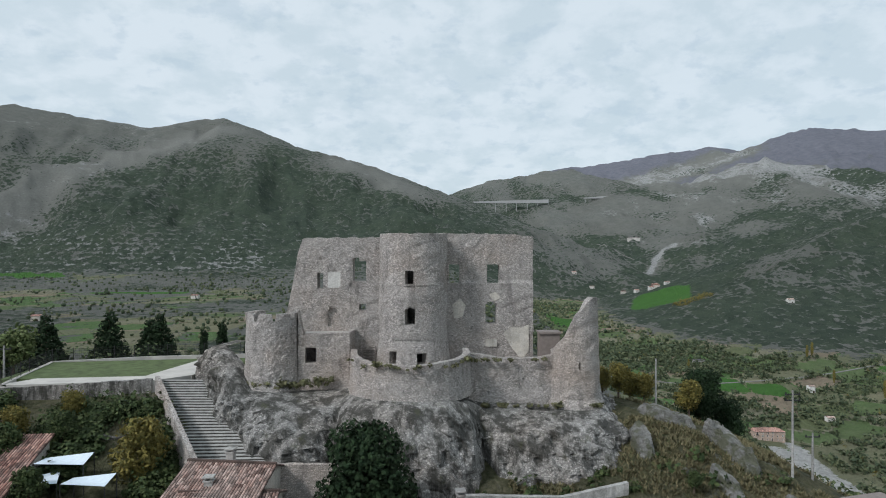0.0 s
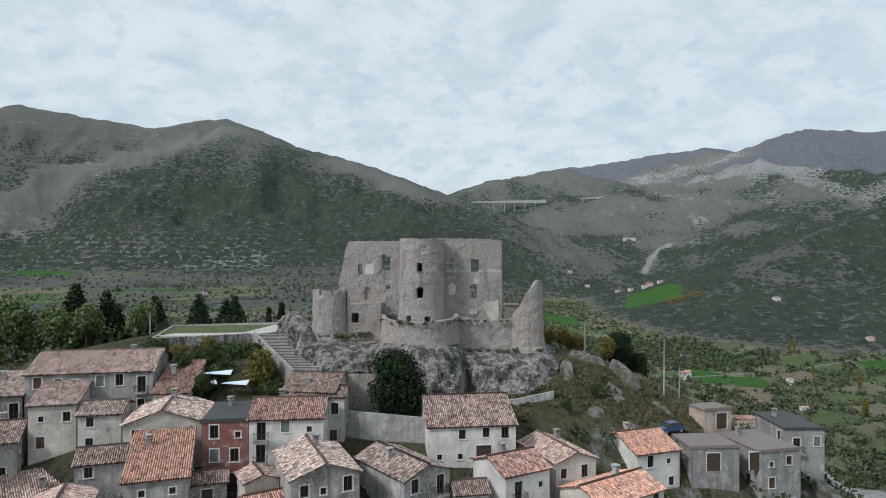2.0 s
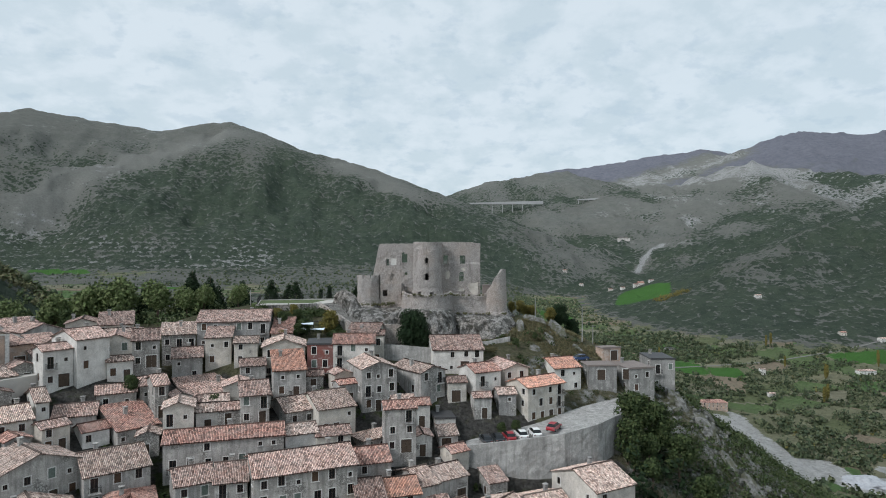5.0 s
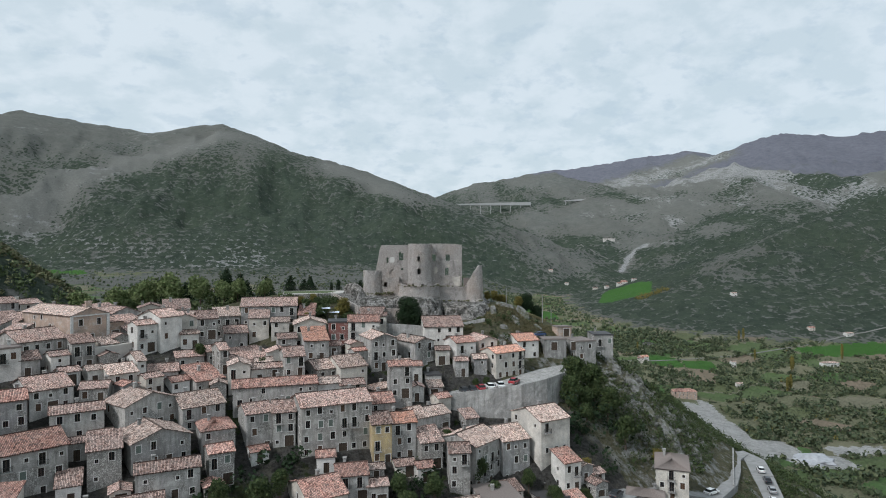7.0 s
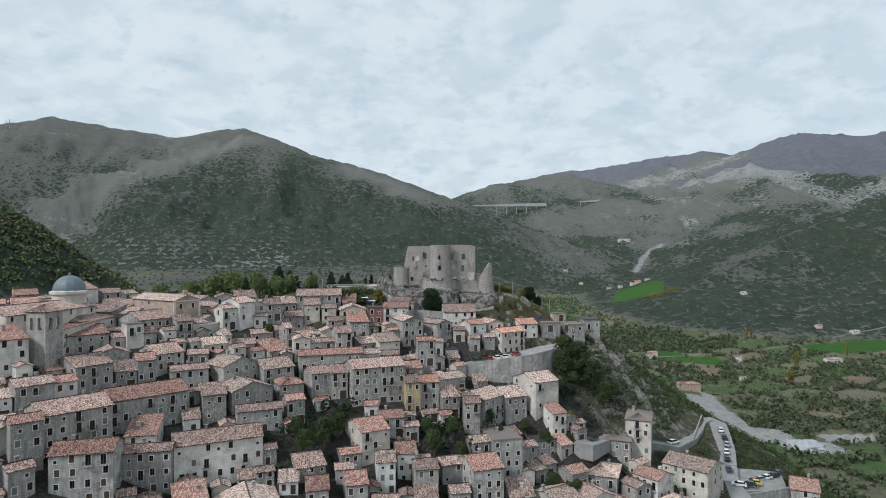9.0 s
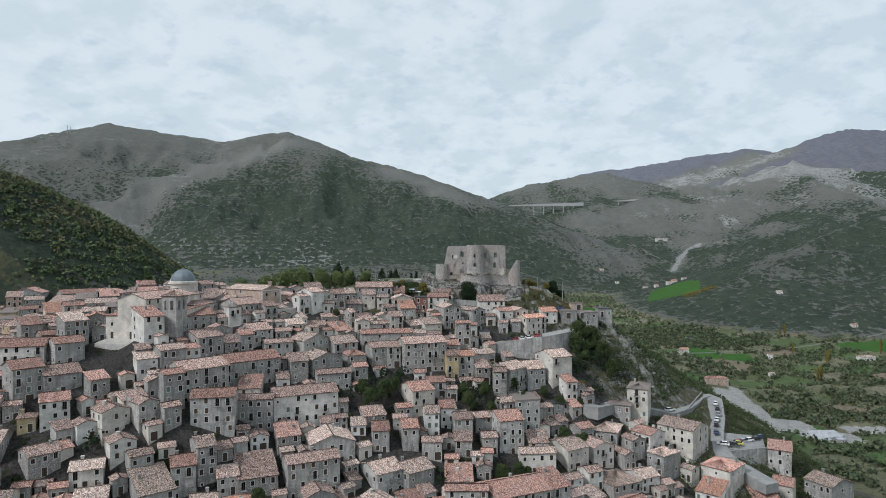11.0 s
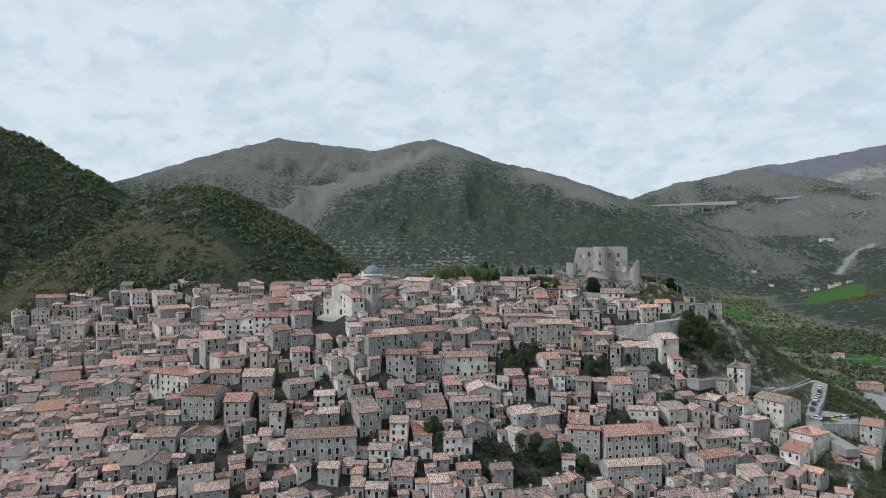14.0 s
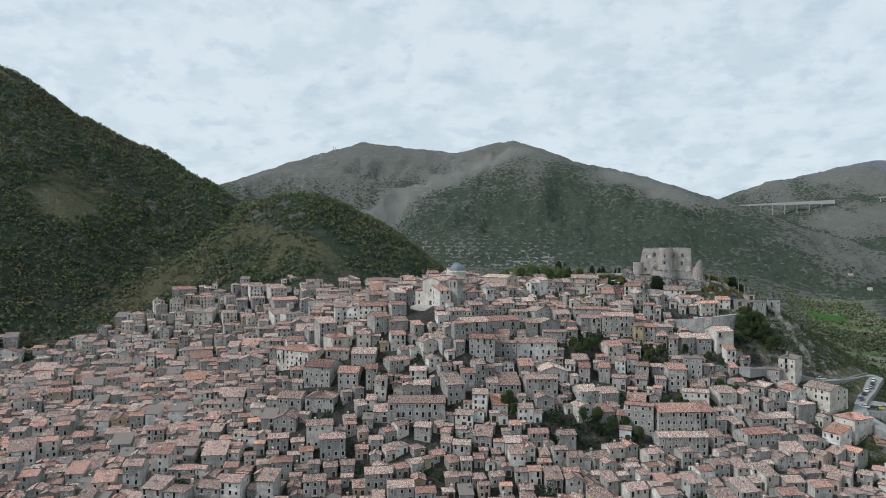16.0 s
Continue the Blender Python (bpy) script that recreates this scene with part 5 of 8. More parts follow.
    right = 0.66 - 0.10 * up + 0.30 * conc + 1.5 * (n1 - 0.5) + 0.8 * (n2 - 0.5) + 0.45 * dark_band - 0.25 * near_line(((581, 2406), (1038, 2300)), 140) + 0.7 * np.clip(0.14 - up, 0, 1) / 0.14
    spur = np.clip((ridge(x, y, NEAR_SPUR, 0.30, 60) - z + 45) / 25, 0, 1) * (y > 800)
    right = np.maximum(right, spur * (0.92 + 1.5 * (n2 - 0.5) + 0.7 * (n1 - 0.5)))
    right = right - 0.9 * near_line(((1090, 1480), (990, 1420), (950, 1330)), 9) * spur
    wood_hill = np.clip((ridge(x, y, WOOD_HILL, 0.95, 45) - z + 8) / 8, 0, 1) * (x < -140) * (y < 700) * (y > 60)
    hill_side = ((x < -235) & (y < 320)).astype(float) * np.clip((far - 250) / 60, 0, 1)
    wooded = mountain * np.clip(left * main_side + right * (1 - main_side) - scar, 0, 0.84 + 0.3 * (n2 - 0.5))
    wooded = np.maximum(wooded, np.maximum(wood_hill, hill_side) * np.clip(0.86 + 0.9 * (n2 - 0.5), 0, 1))
    wooded = np.maximum(wooded, (1 - mountain) * np.clip(0.3 + 1.2 * (n2 - 0.45), 0, 0.8))
    wooded = np.maximum(wooded, np.clip((z - v - 4) / 10, 0, 1) * (1 - mountain) * (far > 450) * (0.72 + 1.4 * (n2 - 0.45)))
    crest_rock = near_line(((1120, 2720), (1259, 2600), (1484, 2440), (1560, 2250), (1500, 2080)), 190) + near_line(((900, 3500), (1196, 3598), (1700, 3700)), 170)
    rock = mountain * (1 - main_side) * np.clip(1.4 * (n2 - 0.5) + 0.22 * slope + 0.8 * (n1 - 0.5) + 0.5 * crest_rock + scar, 0, 1) + mountain * main_side * np.clip(0.7 * (n2 - 0.42) + 0.1 + 0.35 * terrace + 0.6 * scar, 0, 0.7)
    rock = np.maximum(rock, np.clip((slope - 0.35) * 1.4, 0, 0.38) * (far < 300) * (x > 20) * (y > -30))
    light = np.clip(0.75 * bare + 0.5 * crest_rock + 0.4 * (1 - main_side) * mountain * np.clip(2 * (n1 - 0.35), 0, 1), 0, 1)
    # weight of the painted haze colour, on the far range only
    far_haze = np.clip((ridge(x, y, FAR, 0.5, 120) - z + 60) / 40, 0, 1) * (y > 2900) * (x > 300) * np.clip(1 - 1.4 * near_line(((900, 3500), (1196, 3598), (1700, 3700)), 170), 0, 1)
    wooded, rock = wooded * (1 - far_haze), rock * (1 - 0.6 * far_haze)
    turf = np.clip((330 - far) / 60, 0, 1) * 0.9 * np.clip((x + 200) / 40, 0, 1)
    turf = np.maximum(turf, 0.8 * hill_side * np.clip((0.52 - fbm(x, y, 60, 5, 301)) * -8, 0, 1) * (y < 120))
    alley = 0.85 * ((y < np.interp(x, [-520, -450, -390, -339, -265, -230, -180, -95, -35, 30, 60], [-100, -50, -10, 50, 72, 88, 80, 32, 40, 30, 0])) & (x < np.interp(y, [-200, -30, 0, 50], [95, 84, 50, 34])) & (x > -520) & (y > -230))
    flat = np.where(x > 60 + 0.06 * y, 1.0, np.clip((n1 - 0.5) * 6, 0, 0.75)) * np.clip((0.30 - slope) / 0.08, 0, 1) * np.clip((far - 260) / 60, 0, 1) * (1 - mountain)
    meadow = np.maximum.reduce([patch(x, y, *m) for m in MEADOWS])
    gravel = np.maximum.reduce([patch(x, y, *m) for m in GRAVELS] + [np.clip(1.6 - polyline_dist(x, y, ROAD_LOW) / 6, 0, 1), np.clip(2.2 - polyline_dist(x, y, ROAD_NEAR) / 2.4, 0, 1)])
    margin, plot_tone = field_cells(x, y)
    for name, chans in (("cover_a", (wooded, rock, light)), ("cover_b", (flat * 0.9, meadow, gravel)), ("cover_c", (far_haze, turf, alley)), ("cover_d", (terrace, plot_tone, margin))):
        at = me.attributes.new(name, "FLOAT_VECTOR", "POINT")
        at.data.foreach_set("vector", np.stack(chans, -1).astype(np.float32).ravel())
    me.materials.append(M_LAND)
    return tagged(new("ground", me), "hill, valley fields and scrub-covered mountains in one sheet of land", "terrain", "", "structure")


build_ground()


# ---- the castle ----
def line_path(p, q):
    (ax, ay), (bx, by) = p, q
    ln = math.hypot(bx - ax, by - ay)
    return ln, lambda s: (ax + (bx - ax) * s / ln, ay + (by - ay) * s / ln, (by - ay) / ln, -(bx - ax) / ln)


def arc_path(cx, cy, r, a0, a1):
    ln = abs(radians(a1 - a0)) * r

    def at(s):
        a = radians(a0 + (a1 - a0) * s / ln)
        return cx + r * math.cos(a), cy + r * math.sin(a), math.cos(a), math.sin(a)

    return ln, at


def between(a, b, q):
    return tuple(u + (v - u) * q for u, v in zip(a, b))


def thick_wall(path, z0, top, thick, holes=(), flare=None, grain=0.09, step=0.55):
    """A thick masonry wall along a path, with a ragged top and openings right through. holes: (s, z, w, h, arched); flare(z): how far the face stands out."""
    ln, at = path
    topf = top if callable(top) else (lambda s: top)
    ss = set(np.linspace(0, ln, max(3, int(ln / step) + 1)).round(3))
    zmax = max(topf(s) for s in np.linspace(0, ln, 60))
    zz = set(np.linspace(z0, zmax, max(3, int((zmax - z0) / step) + 1)).round(3))
    for s, z, w, h, ar in holes:
        ss = {a for a in ss if not s - w / 2 - 0.1 < a < s + w / 2 + 0.1} | set(np.linspace(s - w / 2, s + w / 2, 7 if ar else 2).round(3))
        zz = {a for a in zz if abs(a - z) > 0.08 and abs(a - z - h) > 0.08} | {round(z, 3), round(z + h, 3)}
        if ar:
            zz |= set(np.linspace(z + h - w / 2, z + h, 4).round(3))
    ss, zz = sorted(ss), sorted(zz)

    def inside(s, z):
        for hs, hz, w, h, ar in holes:
            if abs(s - hs) < w / 2 and hz < z < hz + h:
                if ar and z > hz + h - w / 2 and math.hypot(s - hs, z - (hz + h - w / 2)) > w / 2:
                    continue
                return True
        return False

    g = Soup()
    vid = {}

    def vert(i, j, side):
        key = (i, j, side)
        if key not in vid:
            x, y, nx, ny = at(ss[i])
            z = min(zz[j], topf(ss[i]))
            out = (flare(z) if flare else 0.0) if side == 0 else -thick
            q = noise.noise(Vector((x * 0.9, y * 0.9, z * 0.9))) * grain * 1.6 + noise.noise(Vector((x * 2.7, y * 2.7, z * 2.7))) * grain
            out += q if side == 0 else 0.5 * q
            vid[key] = len(g.v)
            g.v.append((x + nx * out, y + ny * out, z))
            g.uv.append((0.0, 0.0))
            g.t.append(0.5)
        return vid[key]

    n, m = len(ss), len(zz)
    full = [[False] * (m - 1) for i in range(n - 1)]
    for i in range(n - 1):
        for j in range(m - 1):
            t0 = max(topf(ss[i]), topf(ss[i + 1]))
            full[i][j] = zz[j] < t0 - 0.02 and not inside((ss[i] + ss[i + 1]) / 2, (zz[j] + zz[j + 1]) / 2)

    def face(*ids):
        ids = list(dict.fromkeys(ids))
        if len(ids) > 2:
            g.f.append(tuple(ids))
            g.m.append(0)

    for i in range(n - 1):
        for j in range(m - 1):
            if not full[i][j]:
                continue
            face(vert(i, j, 0), vert(i + 1, j, 0), vert(i + 1, j + 1, 0), vert(i, j + 1, 0))
            face(vert(i, j, 1), vert(i, j + 1, 1), vert(i + 1, j + 1, 1), vert(i + 1, j, 1))
            if j == m - 2 or not full[i][j + 1]:
                face(vert(i, j + 1, 0), vert(i + 1, j + 1, 0), vert(i + 1, j + 1, 1), vert(i, j + 1, 1))
            if j and not full[i][j - 1]:
                face(vert(i, j, 0), vert(i, j, 1), vert(i + 1, j, 1), vert(i + 1, j, 0))
            if i == 0 or not full[i - 1][j]:
                face(vert(i, j, 0), vert(i, j + 1, 0), vert(i, j + 1, 1), vert(i, j, 1))
            if i == n - 2 or not full[i + 1][j]:
                face(vert(i + 1, j, 0), vert(i + 1, j, 1), vert(i + 1, j + 1, 1), vert(i + 1, j + 1, 0))
    return g


def ragged(z, amp, seed, size=0.9):
    return lambda s: z + amp * (noise.noise(Vector((s / size, seed * 3.7, 0.3))) + 0.4 * math.floor(2 * noise.noise(Vector((s / 0.45, seed, 1.3)))))


castle = empty("castle", Matrix(), "ruined grey stone castle with round towers on a rocky knoll", "castle")


def castle_part(name, g, mat, label=""):
    return part_of(name, g.mesh(name, [mat], False), castle, None, label)


def ramp(knots):
    """A profile through (s, z) knots."""
    a, b = [k[0] for k in knots], [k[1] for k in knots]
    return lambda s: float(np.interp(s, a, b))


def wavy(f, amp, seed):
    return lambda s: f(s) + amp * noise.noise(Vector((s * 1.3, seed, 0.7)))


# keep, left wall: its left end is broken off in steps
castle_part("keep_wall", thick_wall(line_path((-18.6, 72.4), (-6.6, 72.0)), 84.5, wavy(ramp(((0, 91.4), (0.7, 93.6), (1.2, 96.4), (1.7, 99.4), (2.3, 101.2), (2.9, 101.3), (12, 101.4))), 0.16, 3), 1.5,
            ((4.35, 95.4, 0.7, 1.8, False), (8.75, 96.25, 1.25, 2.75, True), (5.75, 91.0, 1.1, 2.2, True), (9.3, 92.9, 0.8, 0.75, False))), M_CASTLE)
# plaster niche and walled-up arch
_s = Soup()
_s.box(-13.35, -11.9, 72.14, 72.4, 95.5, 97.3)
castle_part("plaster_patch", _s, M_WHITE, "pale plaster patch")
_s = Soup()
_s.box(-13.4, -12.3, 72.6, 73.0, 91.0, 93.2)
castle_part("walled_up_arch", _s, M_CASTLE)
# round keep tower
castle_part("round_tower", thick_wall(arc_path(-3.45, 72.2, 3.85, 150, 390), 84.0, ragged(101.75, 0.12, 9), 1.2,
            ((radians(116) * 3.85, 95.85, 1.15, 1.75, False), (radians(116) * 3.85 + 0.1, 91.65, 1.15, 1.95, True), (radians(90) * 3.85, 86.6, 0.85, 2.1, False), (radians(136) * 3.85, 87.35, 1.05, 1.2, False)),
            lambda z: 0.14 * max(0, 89.9 - z) + (0.1 if z < 96.1 else 0)), M_CASTLE)
for z, r in ((90.0, 4.02), (95.95, 4.0)):
    _g = thick_wall(arc_path(-3.45, 72.2, r, 180, 360), z, z + 0.2, 0.3, (), None, 0.03)
    castle_part("string_course", _g, M_CASTLE)
_s = Soup()
_s.box(-6.6, -0.3, 73.0, 73.2, 84.5, 101.0)
castle_part("tower_inner_wall", _s, M_CASTLE_LOW)
# keep, right wall, thicker below
castle_part("keep_wall", thick_wall(line_path((0.1, 74.2), (10.75, 74.6)), 84.5, wavy(ramp(((0, 101.9), (8, 101.8), (10.6, 101.5))), 0.16, 5), 1.3,
            ((1.25, 95.9, 1.25, 2.3, False), (5.95, 95.9, 1.4, 2.25, False), (5.6, 91.1, 1.3, 2.6, True)), lambda z: 0.3 if z < 96 else 0.0), M_CASTLE)
_s = Soup()
_s.box(5.05, 6.4, 73.98, 74.3, 88.4, 89.3)
castle_part("plaster_patch", _s, M_CREAM, "pale remains of plaster")
for _pts in (((7.2, 90.0), (8.0, 90.7), (9.3, 90.6), (10.2, 91.0), (10.25, 87.9), (9.4, 86.7), (8.7, 87.6), (8.0, 88.5)), ((1.1, 93.4), (2.0, 94.1), (2.7, 93.3), (2.2, 91.6), (1.3, 91.8)), ((5.4, 94.6), (6.3, 94.9), (6.9, 94.2), (6.1, 93.8))):
    _s, _k = Soup(), len(_pts)
    _s.add([(x, 73.83 + 0.037 * (x - 0.1), z) for x, z in _pts] + [(x, 74.4, z) for x, z in _pts], [tuple(range(_k))] + [(i, i + _k, (i + 1) % _k + _k, (i + 1) % _k) for i in range(_k)])
    castle_part("plaster_patch", _s, M_CREAM, "pale remains of plaster")
castle_part("keep_wall", thick_wall(line_path((10.75, 74.6), (11.2, 86.0)), 84.5, wavy(ramp(((0, 101.4), (2.5, 100.5), (4, 97), (7, 94), (11.3, 90.5))), 0.3, 7), 1.2), M_CASTLE)
castle_part("keep_wall", thick_wall(line_path((-18.0, 86.0), (-18.6, 72.4)), 84.5, wavy(ramp(((0, 88.5), (8, 89.5), (12, 92.5), (13.6, 91.6))), 0.3, 8), 1.2), M_CASTLE)
castle_part("keep_wall", thick_wall(line_path((11.2, 86.0), (-18.0, 86.0)), 84.0, ragged(88.6, 0.5, 12), 1.2), M_CASTLE)
# lower block between the corner tower and the keep, with a window
castle_part("lower_wall", thick_wall(line_path((-15.9, 68.3), (-10.3, 68.7)), 83.6, ramp(((0, 93.2), (0.25, 91.3), (0.5, 90.55), (5.6, 90.75))), 1.2, ((1.35, 87.45, 1.2, 1.7, False),), lambda z: 0.16 * max(0, 85.5 - z)), M_CASTLE)
castle_part("lower_wall", thick_wall(line_path((-10.3, 68.7), (-10.1, 72.0)), 84.0, 90.7, 0.6), M_CASTLE)
_s = Soup()
_s.box(-15.8, -10.4, 69.6, 72.2, 90.2, 90.45)
castle_part("terrace_floor", _s, M_PAVE)
# corner tower with merlons
TOWER_L = (-18.9, 69.4, 2.95)
castle_part("corner_tower", thick_wall(arc_path(*TOWER_L, 120, 375), 83.6, lambda s: 93.0 if (s / 2.1) % 1 > 0.2 else 92.2, 0.6, (), lambda z: 0.05 * max(0, 90 - z) + 0.22 * max(0, 85.6 - z), 0.09, 0.21), M_CASTLE)
_s = Soup()
_s.add([(TOWER_L[0] + 2.6 * math.cos(a), TOWER_L[1] + 2.6 * math.sin(a), 91.5) for a in np.linspace(0, 2 * math.pi, 25)[:-1]], [tuple(range(24))])
castle_part("tower_floor", _s, M_PAVE)
# bastion in front of the keep
castle_part("bastion", thick_wall(arc_path(-3.6, 68.6, 6.55, 178, 372), 84.4, wavy(ramp(((0, 88.9), (6, 88.4), (11, 88.3), (16, 88.5), (22.2, 88.9))), 0.14, 15), 0.7, (), lambda z: 0.10 * max(0, 87 - z) + 0.16 * max(0, 84.5 - z)), M_CASTLE)
# curtain wall and the horn-shaped stump of the right tower
castle_part("curtain_wall", thick_wall(line_path((2.9, 68.6), (13.0, 69.2)), 81.5, wavy(ramp(((0, 88.5), (4, 87.9), (8, 87.9), (10, 88.4))), 0.12, 17), 0.9, (), lambda z: 0.16 * max(0, 84.3 - z)), M_CASTLE)
_horn = ramp(((0, 88.6), (2.7, 88.7), (4.1, 89.5), (5.05, 90.5), (5.7, 91.9), (6.3, 93.0), (6.9, 93.3), (7.5, 94.2), (8.2, 94.7), (9.8, 94.7), (11.2, 94.2), (12.6, 92.4), (14, 90.5), (15.5, 89)))
castle_part("tower_stump", thick_wall(arc_path(14.75, 69.8, 2.55, 120, 470), 82.0, wavy(_horn, 0.1, 19), 0.8, ((radians(150) * 2.55, 86.9, 0.16, 0.8, False),), lambda z: 0.035 * max(0, 92 - z) + (0.35 if z < 83.2 else 0) + 0.15 * max(0, 83 - z)), M_CASTLE)
# court floors
_s = Soup()
_s.box(-10.2, 12.4, 69.8, 74.0, 84.0, 86.55)
_s.box(-9.0, 2.0, 66.0, 69.8, 84.0, 86.54)
castle_part("court_floor", _s, M_PAVE)
_s = Soup()
_s.box(-17.5, 10.5, 73.8, 85.5, 83.5, 86.2)
castle_part("court_floor", _s, M_PAVE)
# wooden stair and cabin in the courts
_s = Soup()
for k in range(9):
    _s = Soup()
    _s.box(-9.2 + 0.02 * k, -7.9, 70.6 + 0.24 * k, 70.85 + 0.24 * k, 87.0 + 0.26 * k, 87.06 + 0.26 * k)
    castle_part("wooden_tread", _s, M_GREYROOF)
for x in (-9.3, -7.85):
    _s = Soup()
    _s.add([(x, 70.4, 86.6), (x + 0.08, 70.4, 86.6), (x + 0.08, 72.9, 89.4), (x, 72.9, 89.4), (x, 70.4, 86.9), (x + 0.08, 70.4, 86.9), (x + 0.08, 72.9, 89.7), (x, 72.9, 89.7)],
           [(0, 1, 5, 4), (1, 2, 6, 5), (2, 3, 7, 6), (3, 0, 4, 7), (4, 5, 6, 7), (3, 2, 1, 0)])
    castle_part("wooden_stringer", _s, M_GREYROOF)
_s = Soup()
_s.box(11.3, 13.6, 72.5, 74.5, 86.5, 90.1)
_s.box(11.15, 13.75, 72.3, 74.7, 90.1, 90.3)
castle_part("cabin", _s, M_GREYROOF, "dark wooden cabin in the court")


# footing: rough rock and masonry apron round the castle; each rib runs from the wall's foot out and down to the slope
def footing():
    ribs = (((-26.4, 79, 88.4), (-29.2, 79, 84.6)), ((-26.3, 71.6, 88.8), (-28.6, 70.8, 85.0)), ((-24.2, 68.8, 88.4), (-25.4, 66.2, 83.6)), ((-22.0, 67.2, 86.6), (-22.8, 63.2, 82.3)),
            ((-20.4, 66.1, 84.9), (-20.8, 60.9, 81.4)), ((-17.8, 65.9, 84.7), (-17.8, 58.0, 80.2)), ((-15.7, 67.2, 84.6), (-14.8, 56.4, 79.2)), ((-12.8, 68.0, 84.5), (-12.2, 56.8, 78.2)),
            ((-10.7, 67.2, 84.7), (-10.8, 59.0, 77.4)), ((-9.5, 64.9, 84.7), (-10.2, 57.4, 77.0)), ((-7.5, 62.8, 84.8), (-8.0, 56.3, 76.6)), ((-3.6, 61.8, 84.8), (-3.6, 55.8, 76.4)),
            ((0.2, 62.8, 84.7), (0.8, 56.6, 76.5)), ((2.5, 64.8, 84.0), (3.2, 58.4, 76.5)), ((3.6, 67.2, 83.3), (4.5, 62.4, 76.8)), ((4.5, 67.9, 83.1), (5.6, 60.8, 76.8)),
            ((8.0, 68.1, 83.0), (8.5, 59.4, 76.8)), ((11.6, 67.8, 82.8), (12.2, 59.2, 77.2)), ((13.2, 66.9, 82.7), (14.2, 59.8, 77.6)), ((15.6, 66.6, 82.7), (17.0, 60.8, 78.0)),
            ((17.6, 68.0, 82.8), (19.8, 64.2, 78.4)), ((18.2, 71, 83.2), (20.6, 71, 80.0)), ((17.5, 80, 84.2), (19.4, 80, 81.0)))
    pts, g, rows = [], Soup(), 30
    for (a, b), (c, d) in zip(ribs, ribs[1:]):
        k = max(3, int(math.dist(b, d) / 0.42))
        pts += [(between(a, c, i / k), between(b, d, i / k)) for i in range(k)]
    pts.append(ribs[-1])
    for j in range(-2, rows + 1):
        v = max(j, 0) / rows
        for i, (a, b) in enumerate(pts):
            dx, dy = b[0] - a[0], b[1] - a[1]
            ln = math.hypot(dx, dy)
            # bulging: out first, then steeply down
            q = 0.04 + 0.96 * (1 - (1 - v) ** 1.9) if j >= 0 else -0.25 * (-j)
            x, y, z = a[0] + dx * q, a[1] + dy * q, a[2] + (b[2] - a[2]) * v ** 1.25
            at = Vector((x, y, z))
            rim = min(1.0, 0.12 + 2.6 * v)
            out = rim * (1.0 * noise.noise(at * 0.21) + 0.6 * noise.noise(at * 0.55) - 1.0 * abs(noise.noise(Vector((x * 0.62, y * 0.62, z * 0.22)))) - 0.6 * abs(noise.noise(Vector((x * 1.5, y * 1.5, z * 0.7)))) + 0.3 * noise.noise(at * 2.1) + 0.18 * noise.noise(at * 4.3))
            g.v.append((x + dx / ln * out, y + dy / ln * out, z + 0.35 * rim * noise.noise(at * 0.8 + Vector((9, 3, 1)))))
    m = len(pts)
    g.uv, g.t = [(0.0, 0.0)] * len(g.v), [0.5] * len(g.v)
    for j in range(rows + 2):
        for i in range(m - 1):
            g.f.append((j * m + i, (j + 1) * m + i, (j + 1) * m + i + 1, j * m + i + 1))
            g.m.append(0)
    return g


castle_part("footing", footing(), M_CASTLE_LOW, "dark stained rubble and rock apron")


# ---- churches ----
def soup_part(name, s, mats, parent, m=None, label=""):
    return part_of(name, s.mesh(name, mats), parent, m, label)


def put_windows(parent, wins, m=None):
    for kind, wm in wins:
        wo = part_of("door" if kind in ("door", "gate") else "window", WIN[kind][0], parent, (m @ wm) if m is not None else wm)
        if WIN[kind][1]:
            part_of("sash" if WIN[kind][2] else "door_leaf" if kind in ("door", "gate") else "shutter", WIN[kind][1], wo)
        if WIN[kind][2]:
            part_of("pane", WIN[kind][2], wo)


def block(parent, x, y, w, d, h, roof, wall, cover, seed, front, skirt=6.0, pitch=0.36, z=0.0, name="wall"):
    """A roofed block of a larger building; x, y: the middle of its front foot in the building's metres."""
    walls, top, wins, tone, rise = house_parts(w, d, h, roof, cover, seed, skirt, 2, front, pitch)
    m = pose(x, y + d / 2, z)
    soup_part(name, walls, [WALLS[wall]], parent, m)
    soup_part("roof", top, [ROOFS[cover]], parent, m)
    put_windows(parent, wins, m)
    FOOT = parent.matrix_basis @ m
    FOOTPRINTS.append((FOOT.translation.x, FOOT.translation.y, w, d, math.degrees(parent.matrix_basis.to_euler().z)))


def ring_soup(profile, n=32, tone=0.5, ribs=0):
    """A turned form of (radius, z) pairs."""
    s = Soup()
    for r, z in profile:
        for k in range(n):
            a = 2 * math.pi * k / n
            rr = r * (1.02 if ribs and k % ribs == 0 else 1.0)
            s.v.append((rr * math.cos(a), rr * math.sin(a), z))
    s.uv, s.t = [(0.0, 0.0)] * len(s.v), [tone] * len(s.v)
    for j in range(len(profile) - 1):
        for k in range(n):
            s.f.append((j * n + k, j * n + (k + 1) % n, (j + 1) * n + (k + 1) % n, (j + 1) * n + k))
            s.m.append(0)
    return s


M_LEAD = plain("grey_blue_dome_sheet", (0.16, 0.19, 0.21), 0.55, 0.15, 1.5, 0.2)
church = empty("church", pose(-114.3, -25.0, 70.5, 0, 0, -10), "cream church with bell tower and a grey dome over red tiles", "church")
block(church, 0, 0, 11.0, 30.0, 13.2, "end", "church", "old", 5, [(5.5, 0.05, "gate"), (5.5, 7.2, "tall")], 8)
